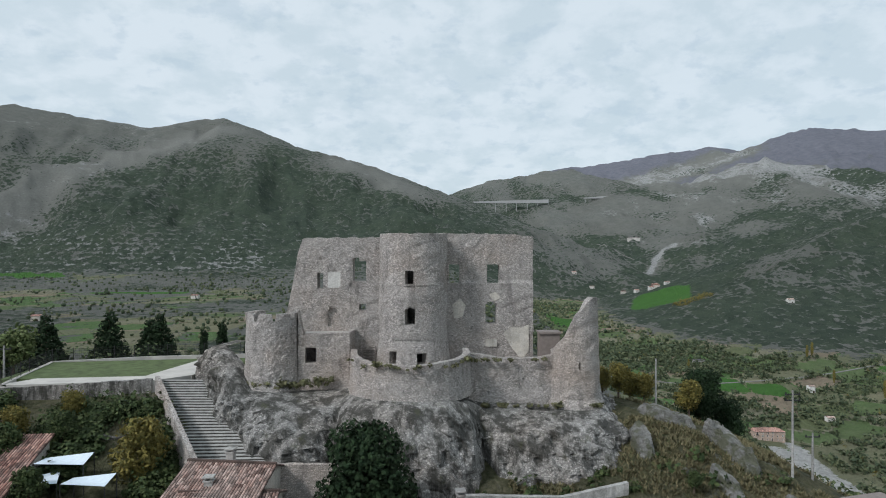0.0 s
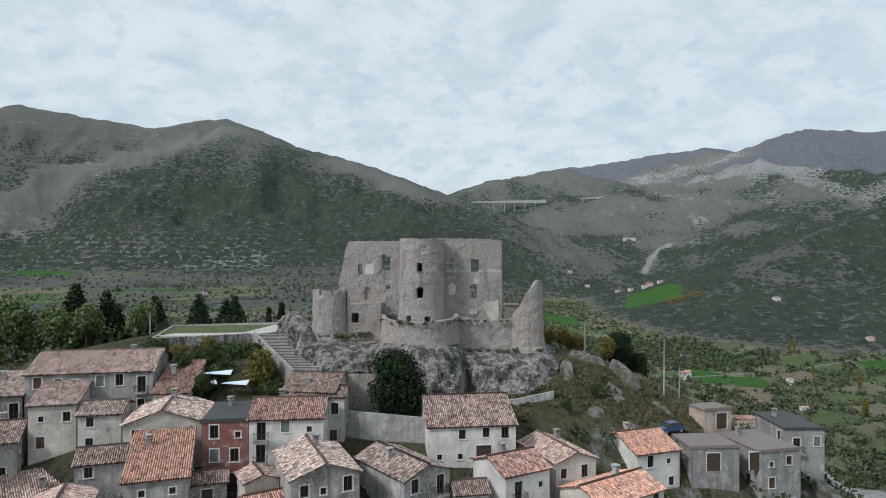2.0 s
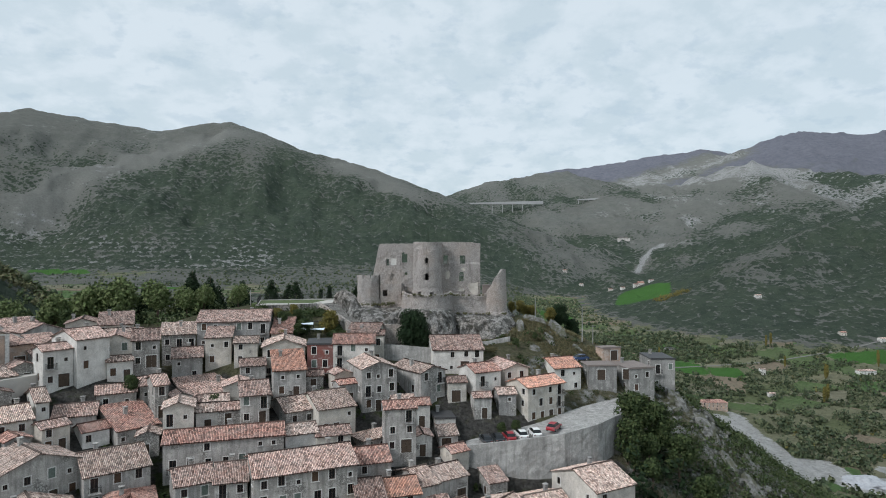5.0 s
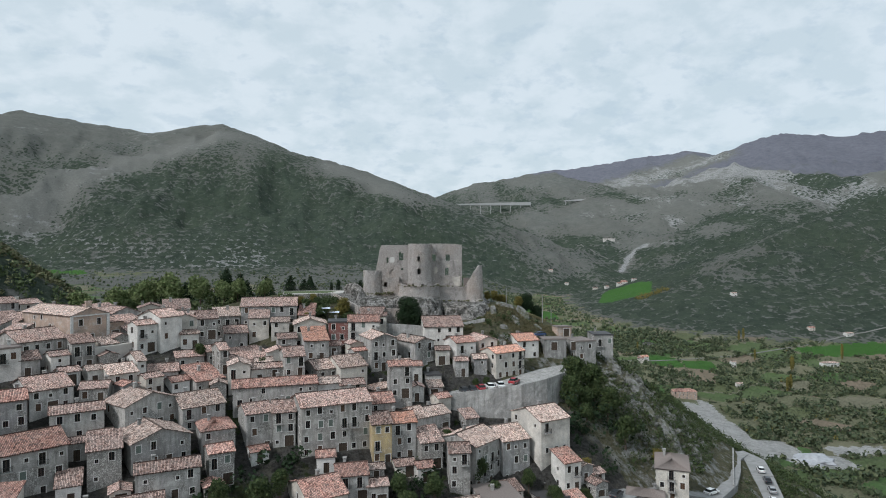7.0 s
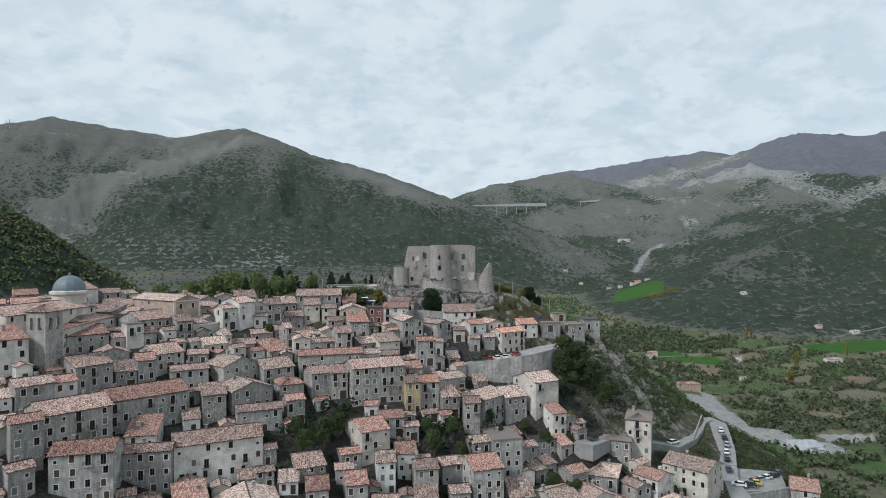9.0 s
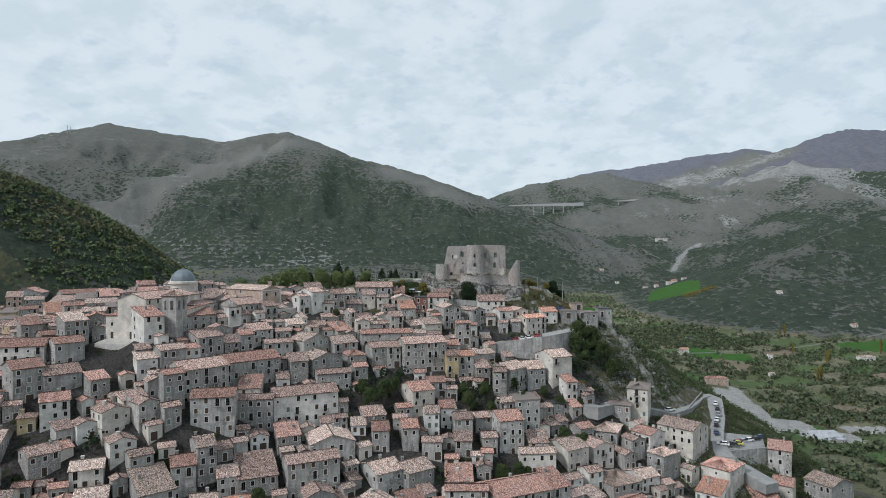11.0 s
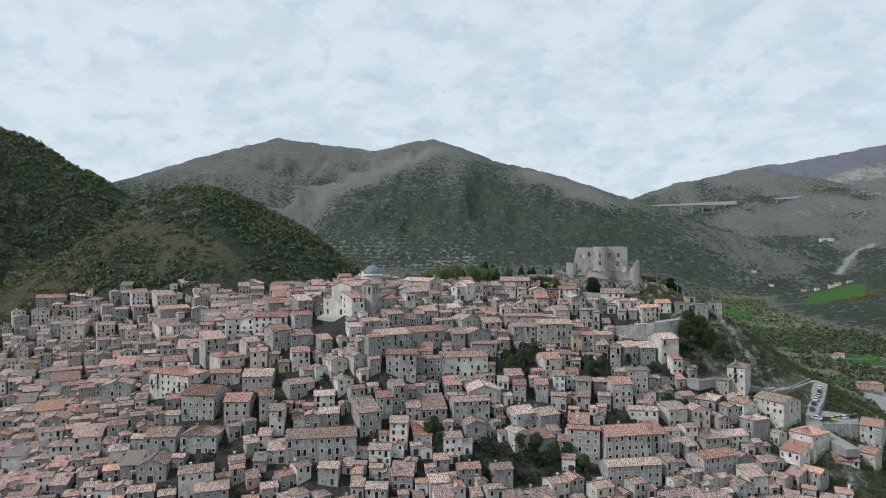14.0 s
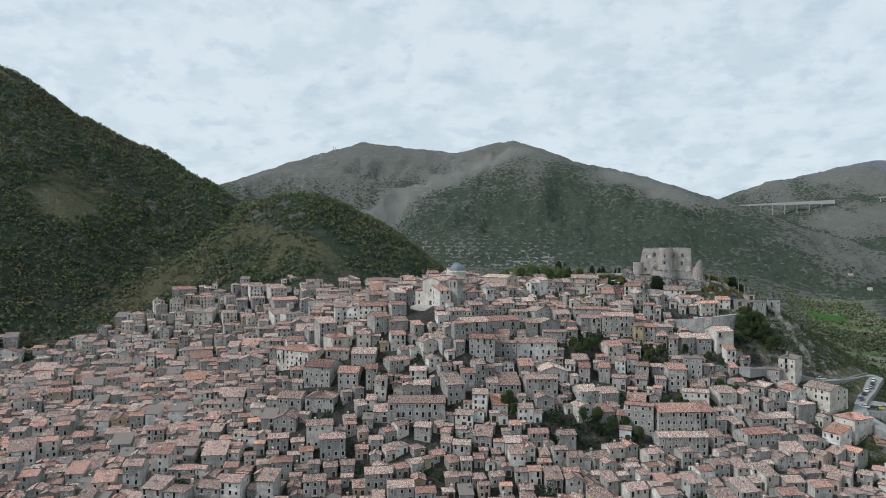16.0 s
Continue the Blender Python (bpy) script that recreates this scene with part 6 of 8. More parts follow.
block(church, -8.0, 0.3, 5.0, 26.0, 7.6, "shed", "church", "red", 6, [(2.5, 0.05, "door"), (2.5, 4.2, "plain")], 8, 0.1)
block(church, 8.0, 0.3, 5.0, 26.0, 7.6, "shed", "church", "red", 7, [(2.5, 0.05, "door"), (2.5, 4.2, "plain")], 8, 0.1)
block(church, -0.5, 20.0, 19.0, 14.0, 9.6, "hip", "cream", "old", 8, [], 8)
_m = pose(-1.0, 27.5, 0)
soup_part("drum", ring_soup(((4.5, 11.0), (4.5, 16.6), (5.1, 16.8), (5.1, 17.5), (4.7, 17.6), (4.3, 17.8))), [M_CHURCH], church, _m)
soup_part("dome", ring_soup([(4.3 * math.cos(a), 17.7 + 4.4 * math.sin(a)) for a in np.linspace(0, 1.52, 9)] + [(0.35, 22.1), (0.3, 22.6), (0.02, 22.9)], 36, 0.5, 3), [M_LEAD], church, _m, "ribbed grey-blue metal dome")
for k in range(6):
    a = 60 * k - 75
    put_windows(church, [("tall", _m @ pose(4.5 * math.cos(radians(a)), 4.5 * math.sin(radians(a)), 13.2, 0, 0, a + 90))])
# bell tower with paired arches
bell = Soup()
_bx, _by, _bw = 14.5, 2.0, 5.4
for k, (ox, oy, ux, uy) in enumerate(((-1, -1, 1, 0), (1, -1, 0, 1), (1, 1, -1, 0), (-1, 1, 0, -1))):
    p0 = (_bx + ox * _bw / 2, _by + oy * _bw / 2)
    p1 = (p0[0] + ux * _bw, p0[1] + uy * _bw)
    g = thick_wall(line_path(p0, p1), -8.0, 14.4, 0.7, ((1.6, 10.0, 1.1, 3.0, True), (3.8, 10.0, 1.1, 3.0, True)), None, 0.02, 0.9)
    g.moved(Matrix(), bell)
soup_part("bell_tower", bell, [M_WALL], church)
_s = Soup()
_s.box(_bx - 1.95, _bx + 1.95, _by - 1.95, _by + 1.95, 9.4, 9.6)
soup_part("bell_floor", _s, [M_CONC], church)
soup_part("bell", ring_soup(((0.05, 12.4), (0.35, 12.3), (0.45, 11.7), (0.7, 11.2)), 16), [M_IRON], church, pose(_bx, _by, 0))
_c = Soup()
_e = _bw / 2 + 0.35
for q in (((-_e, -_e, 14.4), (_e, -_e, 14.4), (0, 0, 16.1), (0, 0, 16.1)), ((_e, -_e, 14.4), (_e, _e, 14.4), (0, 0, 16.1), (0, 0, 16.1)), ((_e, _e, 14.4), (-_e, _e, 14.4), (0, 0, 16.1), (0, 0, 16.1)), ((-_e, _e, 14.4), (-_e, -_e, 14.4), (0, 0, 16.1), (0, 0, 16.1))):
    tile_slope(_c, *q, 0.4)
soup_part("tower_roof", _c, [M_TILE], church, pose(_bx, _by, 0))
FOOTPRINTS.append((-102.0, -20.5, 9, 9, -10))
# steps and terrace before the church
_s = Soup()
for k in range(5):
    _s.box(-9 - 0.3 * k, 9 + 0.3 * k, -3.0 - 0.45 * k, -0.05, -6.0, -0.05 - 0.2 * k)
soup_part("steps", _s, [M_PAVE], church)
FOOTPRINTS.append((-114.8, -29.0, 22, 8, -10))
FOOTPRINTS.append((-116.5, -39.0, 20, 12, -10))

chapel = empty("chapel", pose(-82.2, 16.5, 77.0, 0, 0, 59), "pink plastered chapel with a pedimented front", "church")
block(chapel, 0, 0, 9.2, 21.5, 7.2, "end", "pink", "pale", 15, [(4.6, 0.05, "gate"), (2.4, 4.6, "tall"), (6.8, 4.6, "tall")], 6)
block(chapel, 7.2, 1.2, 4.6, 12.0, 4.6, "shed", "pink", "old", 16, [(2.3, 0.05, "gate")], 6, 0.15)
_s = Soup()
_s.box(-4.8, 4.8, -0.25, 0.0, 6.85, 7.15)
_s.box(-4.8, -4.1, -0.18, 0.0, 0, 6.85)
_s.box(4.1, 4.8, -0.18, 0.0, 0, 6.85)
soup_part("cornice", _s, [M_SURROUND], chapel)
_s = Soup()
_s.box(-0.7, 0.7, 0.4, 1.1, 8.8, 10.2)
_s.box(-0.85, 0.85, 0.3, 1.2, 10.2, 10.4)
soup_part("bell_gable", _s, [M_PINK], chapel)
_s = Soup()
_s.box(-6, 11, -7, -0.05, -4.0, -0.05)
soup_part("terrace", _s, [M_PAVE], chapel)


# ---- round the castle: stairway, forecourt, rocks, walls ----
def solid_quad(s, quad, z_top, depth, mat=0):
    """A block over a plan quad; z_top: one height or one for each corner."""
    zt = z_top if isinstance(z_top, (list, tuple)) else [z_top] * 4
    s.add([(x, y, z) for (x, y), z in zip(quad, zt)] + [(x, y, min(zt) - depth) for x, y in quad],
          [(0, 1, 2, 3), (7, 6, 5, 4), (0, 4, 5, 1), (1, 5, 6, 2), (2, 6, 7, 3), (3, 7, 4, 0)], mat)


def outcrop(cx, cy, lx, ly, rot, high, seed, label="grey limestone outcrop breaking through the dry turf"):
    """A rib of rock that rises out of the slope and sinks back into it."""
    n = 44
    u, v = np.meshgrid(np.linspace(-1, 1, n), np.linspace(-1, 1, n))
    c, s = math.cos(radians(rot)), math.sin(radians(rot))
    x, y = cx + u * lx * c - v * ly * s, cy + u * lx * s + v * ly * c
    m = 1 - (np.abs(u) ** 2.2 + np.abs(v) ** 2.2) + 1.1 * (fbm(x, y, 1.9, 4, seed) - 0.55)
    body = np.clip(m * 2.2, -0.5, 1) * (0.45 + 0.9 * fbm(x + y, y - x, 2.6, 3, seed + 9))
    steps = np.floor(body * 4 + fbm(x, y, 1.1, 3, seed + 5)) / 4
    z = land(x, y) + high * (0.55 * body + 0.45 * np.clip(steps, -0.4, 1)) - 0.15 * fbm(x, y, 0.5, 3, seed + 3, True)
    x, y = x + 0.25 * (fbm(x, y, 0.8, 2, seed + 21) - 0.5), y + 0.25 * (fbm(x, y, 0.8, 2, seed + 31) - 0.5)
    top = np.stack([x, y, z], -1).reshape(-1, 3)
    g = Soup()
    g.add(top.tolist(), [(j * n + i, j * n + i + 1, (j + 1) * n + i + 1, (j + 1) * n + i) for j in range(n - 1) for i in range(n - 1)])
    rim = [i for i in range(n)] + [j * n + n - 1 for j in range(1, n)] + [(n - 1) * n + i for i in range(n - 2, -1, -1)] + [j * n for j in range(n - 2, 0, -1)]
    low = len(g.v)
    g.add([(top[k][0], top[k][1], top[k][2] - 1.5) for k in rim], [])
    g.f += [(rim[k], low + k, low + (k + 1) % len(rim), rim[(k + 1) % len(rim)]) for k in range(len(rim))]
    g.m += [0] * len(rim)
    return tagged(new("outcrop", g.mesh("outcrop", [M_ROCK])), label, "rock", "rocks of the castle knoll")


stairway = empty("stairway", Matrix(), "broad worn stone stairway climbing to the castle forecourt", "stairs")
M_RISER = plain("dark_riser_stone", (0.09, 0.085, 0.078), 0.95, 0.3, 2.0)
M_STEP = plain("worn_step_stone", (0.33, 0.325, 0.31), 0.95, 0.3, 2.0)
N_STEP, TREAD, RISE = 34, 0.47, 0.172
stair_left = ramp(((52.0, -20.0), (70.6, -32.2)))
stair_right = ramp(((53.8, -11.0), (56.3, -13.6), (61.4, -19.8), (66.0, -24.2), (70.6, -27.4)))
for k in range(N_STEP):
    y0, z = 70.6 - k * TREAD, 85.35 - (k + 1) * RISE
    y1 = y0 - TREAD
    # lower flights fan out to the right
    fan = 0.035 * max(0, k - 12)
    _s = Soup()
    solid_quad(_s, ((stair_left(y0), y0), (stair_left(y1), y1), (stair_right(y1), y1 + fan), (stair_right(y0), y0 + fan)), z, 2.4)
    solid_quad(_s, ((stair_left(y1), y1 + 0.06), (stair_left(y1), y1 - 0.04), (stair_right(y1), y1 - 0.04 + fan), (stair_right(y1), y1 + 0.06 + fan)), z + 0.012, 0.06)
    # tread and nosing take the paler stone, the other faces the darker one
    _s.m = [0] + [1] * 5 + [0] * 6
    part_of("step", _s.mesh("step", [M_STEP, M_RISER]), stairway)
_s = Soup()
solid_quad(_s, ((-21.0, 54.6), (-20.6, 51.3), (-8.6, 51.7), (-10.4, 55.2)), 85.35 - N_STEP * RISE - 0.17, 3.0)
part_of("landing", _s.mesh("landing", [M_STEP]), stairway)


def stone_wall(name, path, z0, top, thick, label, mat=None, category="wall"):
    g = thick_wall(path, z0, top, thick, (), None, 0.06, 0.6)
    return tagged(new(name, g.mesh(name, [mat or M_CASTLE])), label, category)


stone_wall("parapet_wall", line_path((-32.2, 69.6), (-20.6, 51.4)), 76.0, ramp(((0, 85.8), (3, 85.3), (21.6, 82.3))), 0.45, "pale rubble parapet beside the castle stairway")
stone_wall("parapet_wall", line_path((-20.6, 51.2), (-9.0, 51.6)), 74.0, wavy(ramp(((0, 82.3), (11.6, 82.1))), 0.08, 31), 0.45, "pale capped parapet at the foot of the stairway")
stone_wall("terrace_wall", line_path((-48, 66.6), (-32.4, 69.2)), 78.0, wavy(ramp(((0, 85.0), (15, 85.5))), 0.12, 33), 0.5, "dark rubble retaining wall below the forecourt", M_CASTLE_LOW)
stone_wall("terrace_wall", line_path((-44, 58.5), (-28.0, 59.5)), 74.0, wavy(ramp(((0, 82.6), (15, 82.0))), 0.25, 35), 0.5, "low dark rubble wall in the terraced garden", M_CASTLE_LOW)
stone_wall("garden_wall", line_path((-17.5, 47.0), (-1.0, 45.5)), 70.0, wavy(ramp(((0, 78.6), (16, 77.6))), 0.06, 37), 0.5, "stained grey plastered garden wall", M_CONC)
stone_wall("terrace_wall", line_path((2.0, 56.0), (17.0, 57.0)), 73.0, wavy(ramp(((0, 77.8), (9, 77.4), (15, 78.6))), 0.06, 39), 0.5, "low wall along the path below the castle", M_CONC)

_s = Soup()
for q in (((-48, 66.8), (-32.2, 69.4), (-29.2, 72.4), (-46, 70.4)), ((-34.5, 71.6), (-29.2, 72.3), (-28.5, 82), (-32.0, 83.5))):
    solid_quad(_s, q, 85.35 - 0.004 * len(_s.f), 5.0)
tagged(new("pavement", _s.mesh("pavement", [M_PAVE])), "pale paved path before the castle stairway", "pavement", "", "structure")
_s = Soup()
solid_quad(_s, ((-50, 70), (-34.0, 71.6), (-31.6, 83.5), (-50.5, 80.6)), 85.32, 5.0)
solid_quad(_s, ((-28.8, 73), (-25, 73), (-25, 84), (-28.0, 84)), 85.3, 5.0)
M_LAWN = plain("short_grass", (0.075, 0.10, 0.04), 0.95, 0.35, 0.9)
tagged(new("lawn", _s.mesh("lawn", [M_LAWN])), "mown grass strip behind the forecourt", "lawn", "", "structure")

fence = empty("fence", Matrix(), "dark wire fence on a low kerb round the forecourt lawn", "fence")
_nodes = [(-47.6, 67.0), (-50.7, 80.8), (-40.0, 84.5), (-26.0, 87.0)]
for (ax, ay), (bx, by) in zip(_nodes, _nodes[1:]):
    ln = math.hypot(bx - ax, by - ay)
    rail = Soup()
    rot = math.degrees(math.atan2(by - ay, bx - ax))
    for zz in (0.0, 0.3, 0.6, 0.9, 1.2, 1.5):
        rail.box(0, ln, -0.012, 0.012, zz + 0.1, zz + 0.125)
    for k in range(int(ln / 0.22)):
        rail.box(k * 0.22, k * 0.22 + 0.015, -0.006, 0.006, 0.1, 1.6)
    part_of("mesh_panel", rail.mesh("mesh_panel", [M_IRON]), fence, pose(ax, ay, 85.3, 0, 0, rot))
    kerb = Soup()
    kerb.box(0, ln, -0.2, 0.2, -1.5, 0.12)
    part_of("kerb", kerb.mesh("kerb", [M_PAVE]), fence, pose(ax, ay, 85.3, 0, 0, rot))
    for k in range(int(ln / 2.4) + 1):
        p = Soup()
        p.box(-0.03, 0.03, -0.03, 0.03, -0.2, 1.75)
        part_of("post", p.mesh("post", [M_IRON]), fence, pose(ax + (bx - ax) * k * 2.4 / ln, ay + (by - ay) * k * 2.4 / ln, 85.3))

for x, y, lx, ly, rot, hh, sd in ((24.8, 69.0, 3.4, 1.1, -20, 1.2, 501), (30.2, 65.0, 1.5, 3.8, 16, 2.0, 503), (27.0, 58.4, 0.9, 2.4, 22, 1.2, 505), (20.2, 63.4, 1.1, 2.4, 10, 1.6, 507), (22.5, 53.6, 1.8, 0.8, 10, 0.8, 509), (27.6, 52.2, 1.6, 0.8, -8, 0.7, 511),
                                  (34.0, 59.0, 1.4, 0.7, -25, 0.7, 513), (66, 34, 2.6, 4, 10, 1.8, 529), (60, 46, 2.4, 3.6, 20, 1.8, 531), (62, 38, 1.6, 3.0, 20, 1.5, 533), (70, 44, 2.2, 3, 0, 1.6, 535), (56, 52, 2, 3, 30, 1.6, 537), (68, 28, 1.8, 2.4, 30, 1.3, 541), (64, 56, 2, 3, 10, 1.5, 543), (74, 36, 1.6, 2.6, 10, 1.2, 545)):
    outcrop(x, y, lx, ly, rot, hh, sd)


def utility_pole(x, y, h, arms=1, label="weathered utility pole with a crossarm"):
    ob = empty("utility_pole", pose(x, y, ground_z(x, y)), label, "pole")
    s = Soup()
    limb(s, (0, 0, -0.5), (0, 0, h), 0.14, 0.09, 10)
    part_of("pole", s.mesh("pole", [M_CONC]), ob)
    for k in range(arms):
        s = Soup()
        s.box(-0.8, 0.8, -0.05, 0.05, h - 0.5 - 0.6 * k, h - 0.38 - 0.6 * k)
        for xx in (-0.7, 0.0, 0.7):
            s.box(xx - 0.05, xx + 0.05, -0.05, 0.05, h - 0.38 - 0.6 * k, h - 0.2 - 0.6 * k)
        part_of("crossarm", s.mesh("crossarm", [M_IRON]), ob)
    return ob


def limb(s, p, q, r0, r1, n=7):
    p, q = Vector(p), Vector(q)
    rot = (q - p).to_track_quat("Z", "Y").to_matrix()
    ring = lambda c, r: [c + rot @ Vector((r * math.cos(2 * math.pi * k / n), r * math.sin(2 * math.pi * k / n), 0)) for k in range(n)]
    s.add(ring(p, r0) + ring(q, r1), [(k, (k + 1) % n, n + (k + 1) % n, n + k) for k in range(n)])


utility_pole(36.3, 64.6, 9.0, 2)
utility_pole(26.0, 76.0, 6.0, 0, "slim pale lamp pole behind the castle knoll")
utility_pole(-50.8, 72.0, 4.2, 1)
utility_pole(39.5, 66.5, 5.0, 1)

# shade sails in the terraced garden
M_SAIL = plain("white_sailcloth", (0.60, 0.68, 0.75), 0.8, 0.08)
for x, y, z, w, d, turn in ((-32.0, 52.6, 82.2, 3.8, 2.4, 10), (-33.6, 50.4, 81.2, 4.2, 2.2, 25), (-28.8, 50.6, 81.2, 3.4, 2.2, 5)):
    ob = empty("shade_sail", pose(x, y, z, 0, 0, turn), "white sagging shade sail on thin poles", "awning")
    s = Soup()
    n = 8
    pts = [(w * (i / n - 0.5), d * (j / n - 0.5), 0.14 * ((2 * i / n - 1) * (2 * j / n - 1)) - 0.2 * math.sin(math.pi * i / n) * math.sin(math.pi * j / n)) for j in range(n + 1) for i in range(n + 1)]
    s.add(pts + [(a, b, c - 0.02) for a, b, c in pts], [f for j in range(n) for i in range(n) for f in ((j * 9 + i, j * 9 + i + 1, j * 9 + i + 10, j * 9 + i + 9), (81 + j * 9 + i + 9, 81 + j * 9 + i + 10, 81 + j * 9 + i + 1, 81 + j * 9 + i))])
    part_of("sail", s.mesh("sail", [M_SAIL], True), ob)
    for sx in (-1, 1):
        for sy in (-1, 1):
            p = Soup()
            limb(p, (sx * w / 2, sy * d / 2, -4.5), (sx * w / 2, sy * d / 2, 0.16 * sx * sy), 0.04, 0.04)
            part_of("pole", p.mesh("pole", [M_IRON]), ob)

# ---- car terrace on the right shoulder, with its tall retaining wall ----
FRONT = ((5.0, 19.5), (14, 19.6), (23, 20.2), (30, 23.5), (36.5, 29.5))
BACK = ((5.0, 27.5), (13, 31), (23, 34), (31, 40), (40, 45))
TZ = (63.2, 64.1, 65.2, 66.0, 66.6)
_s = Soup()
for k in range(4):
    solid_quad(_s, (FRONT[k], FRONT[k + 1], BACK[k + 1], BACK[k]), [TZ[k], TZ[k + 1], TZ[k + 1], TZ[k]], 9.0)
tagged(new("pavement", _s.mesh("pavement", [M_CONC])), "worn concrete street terrace with parked cars", "pavement", "", "structure")
for k in range(4):
    a, b = FRONT[k], FRONT[k + 1]
    stone_wall("retaining_wall", line_path((a[0], a[1] - 0.3), (b[0] + 0.05, b[1] - 0.3)), 50.0, ramp(((0, TZ[k] + 0.8), (math.dist(a, b), TZ[k + 1] + 0.8))), 0.45, "tall stained concrete retaining wall below the street terrace", M_CONC)
FOOTPRINTS.append((20.5, 27.0, 33, 11, 14))
FOOTPRINTS.append((36.0, 34.0, 9, 12, 30))

M_ASPHALT = plain("asphalt", (0.25, 0.25, 0.245), 0.95, 0.2, 0.5)
ROAD = [(_x, _y, _z) for _x, _y, _z in ROAD_Z]
_s = Soup()
for (ax, ay, az), (bx, by, bz) in zip(ROAD, ROAD[1:]):
    ln = math.hypot(bx - ax, by - ay)
    nx, ny = -(by - ay) / ln * 2.9, (bx - ax) / ln * 2.9
    ex, ey = (bx - ax) / ln * 0.8, (by - ay) / ln * 0.8
    solid_quad(_s, ((ax + nx - ex, ay + ny - ey), (ax - nx - ex, ay - ny - ey), (bx - nx + ex, by - ny + ey), (bx + nx + ex, by + ny + ey)), [az, az, bz, bz], 3.0)
solid_quad(_s, ((84, 6), (102, 10), (106, 22), (90, 20)), [28.6, 27.2, 28.6, 30.6], 4.0)
tagged(new("road", _s.mesh("road", [M_ASPHALT])), "grey asphalt road winding round the hill's foot", "road", "", "structure")
stone_wall("road_wall", line_path((80, 26), (97, 61)), 28.0, ramp(((0, 38.2), (38, 36.6))), 0.4, "pale stone wall along the winding road", M_CONC)
stone_wall("road_wall", line_path((87, 3.0), (107, 12.0)), 18.0, ramp(((0, 29.0), (22, 28.0))), 0.4, "curved concrete wall below the car park", M_CONC)
for _p in ((62, 22, 40, 8, 20), (90, 40, 8, 50, -20), (92, 8, 26, 18, 10), (48, 8, 14, 6, 30)):
    FOOTPRINTS.append(_p)


M_LANE = plain("pale_lane", (0.22, 0.215, 0.20), 0.95, 0.15, 0.2)
for _ln in LANES:
    _p = []
    for (ax, ay), (bx, by) in zip(_ln, _ln[1:]):
        k = max(2, int(math.hypot(bx - ax, by - ay) / 9))
        _p += [(ax + (bx - ax) * i / k, ay + (by - ay) * i / k) for i in range(k)]
    _s, _w = Soup(), 1.2
    _x, _y = np.array([q[0] for q in _p]), np.array([q[1] for q in _p])
    _x = _x + 6 * np.sin(_y / 37.0)
    _tx, _ty = np.gradient(_x), np.gradient(_y)
    _n = np.hypot(_tx, _ty)
    _lx, _ly, _rx, _ry = _x - _ty / _n * _w, _y + _tx / _n * _w, _x + _ty / _n * _w, _y - _tx / _n * _w
    _z = np.maximum(land(_lx, _ly), land(_rx, _ry)) + 0.5
    _m = len(_p)
    _s.add([*zip(_lx, _ly, _z), *zip(_rx, _ry, _z), *zip(_lx, _ly, _z - 1.5), *zip(_rx, _ry, _z - 1.5)],
           [f for i in range(_m - 1) for f in ((i, _m + i, _m + i + 1, i + 1), (2 * _m + i, i, i + 1, 2 * _m + i + 1), (_m + i, 3 * _m + i, 3 * _m + i + 1, _m + i + 1))])
    tagged(new("road", _s.mesh("road", [M_LANE])), "pale country lane between the fields", "road", "", "structure")


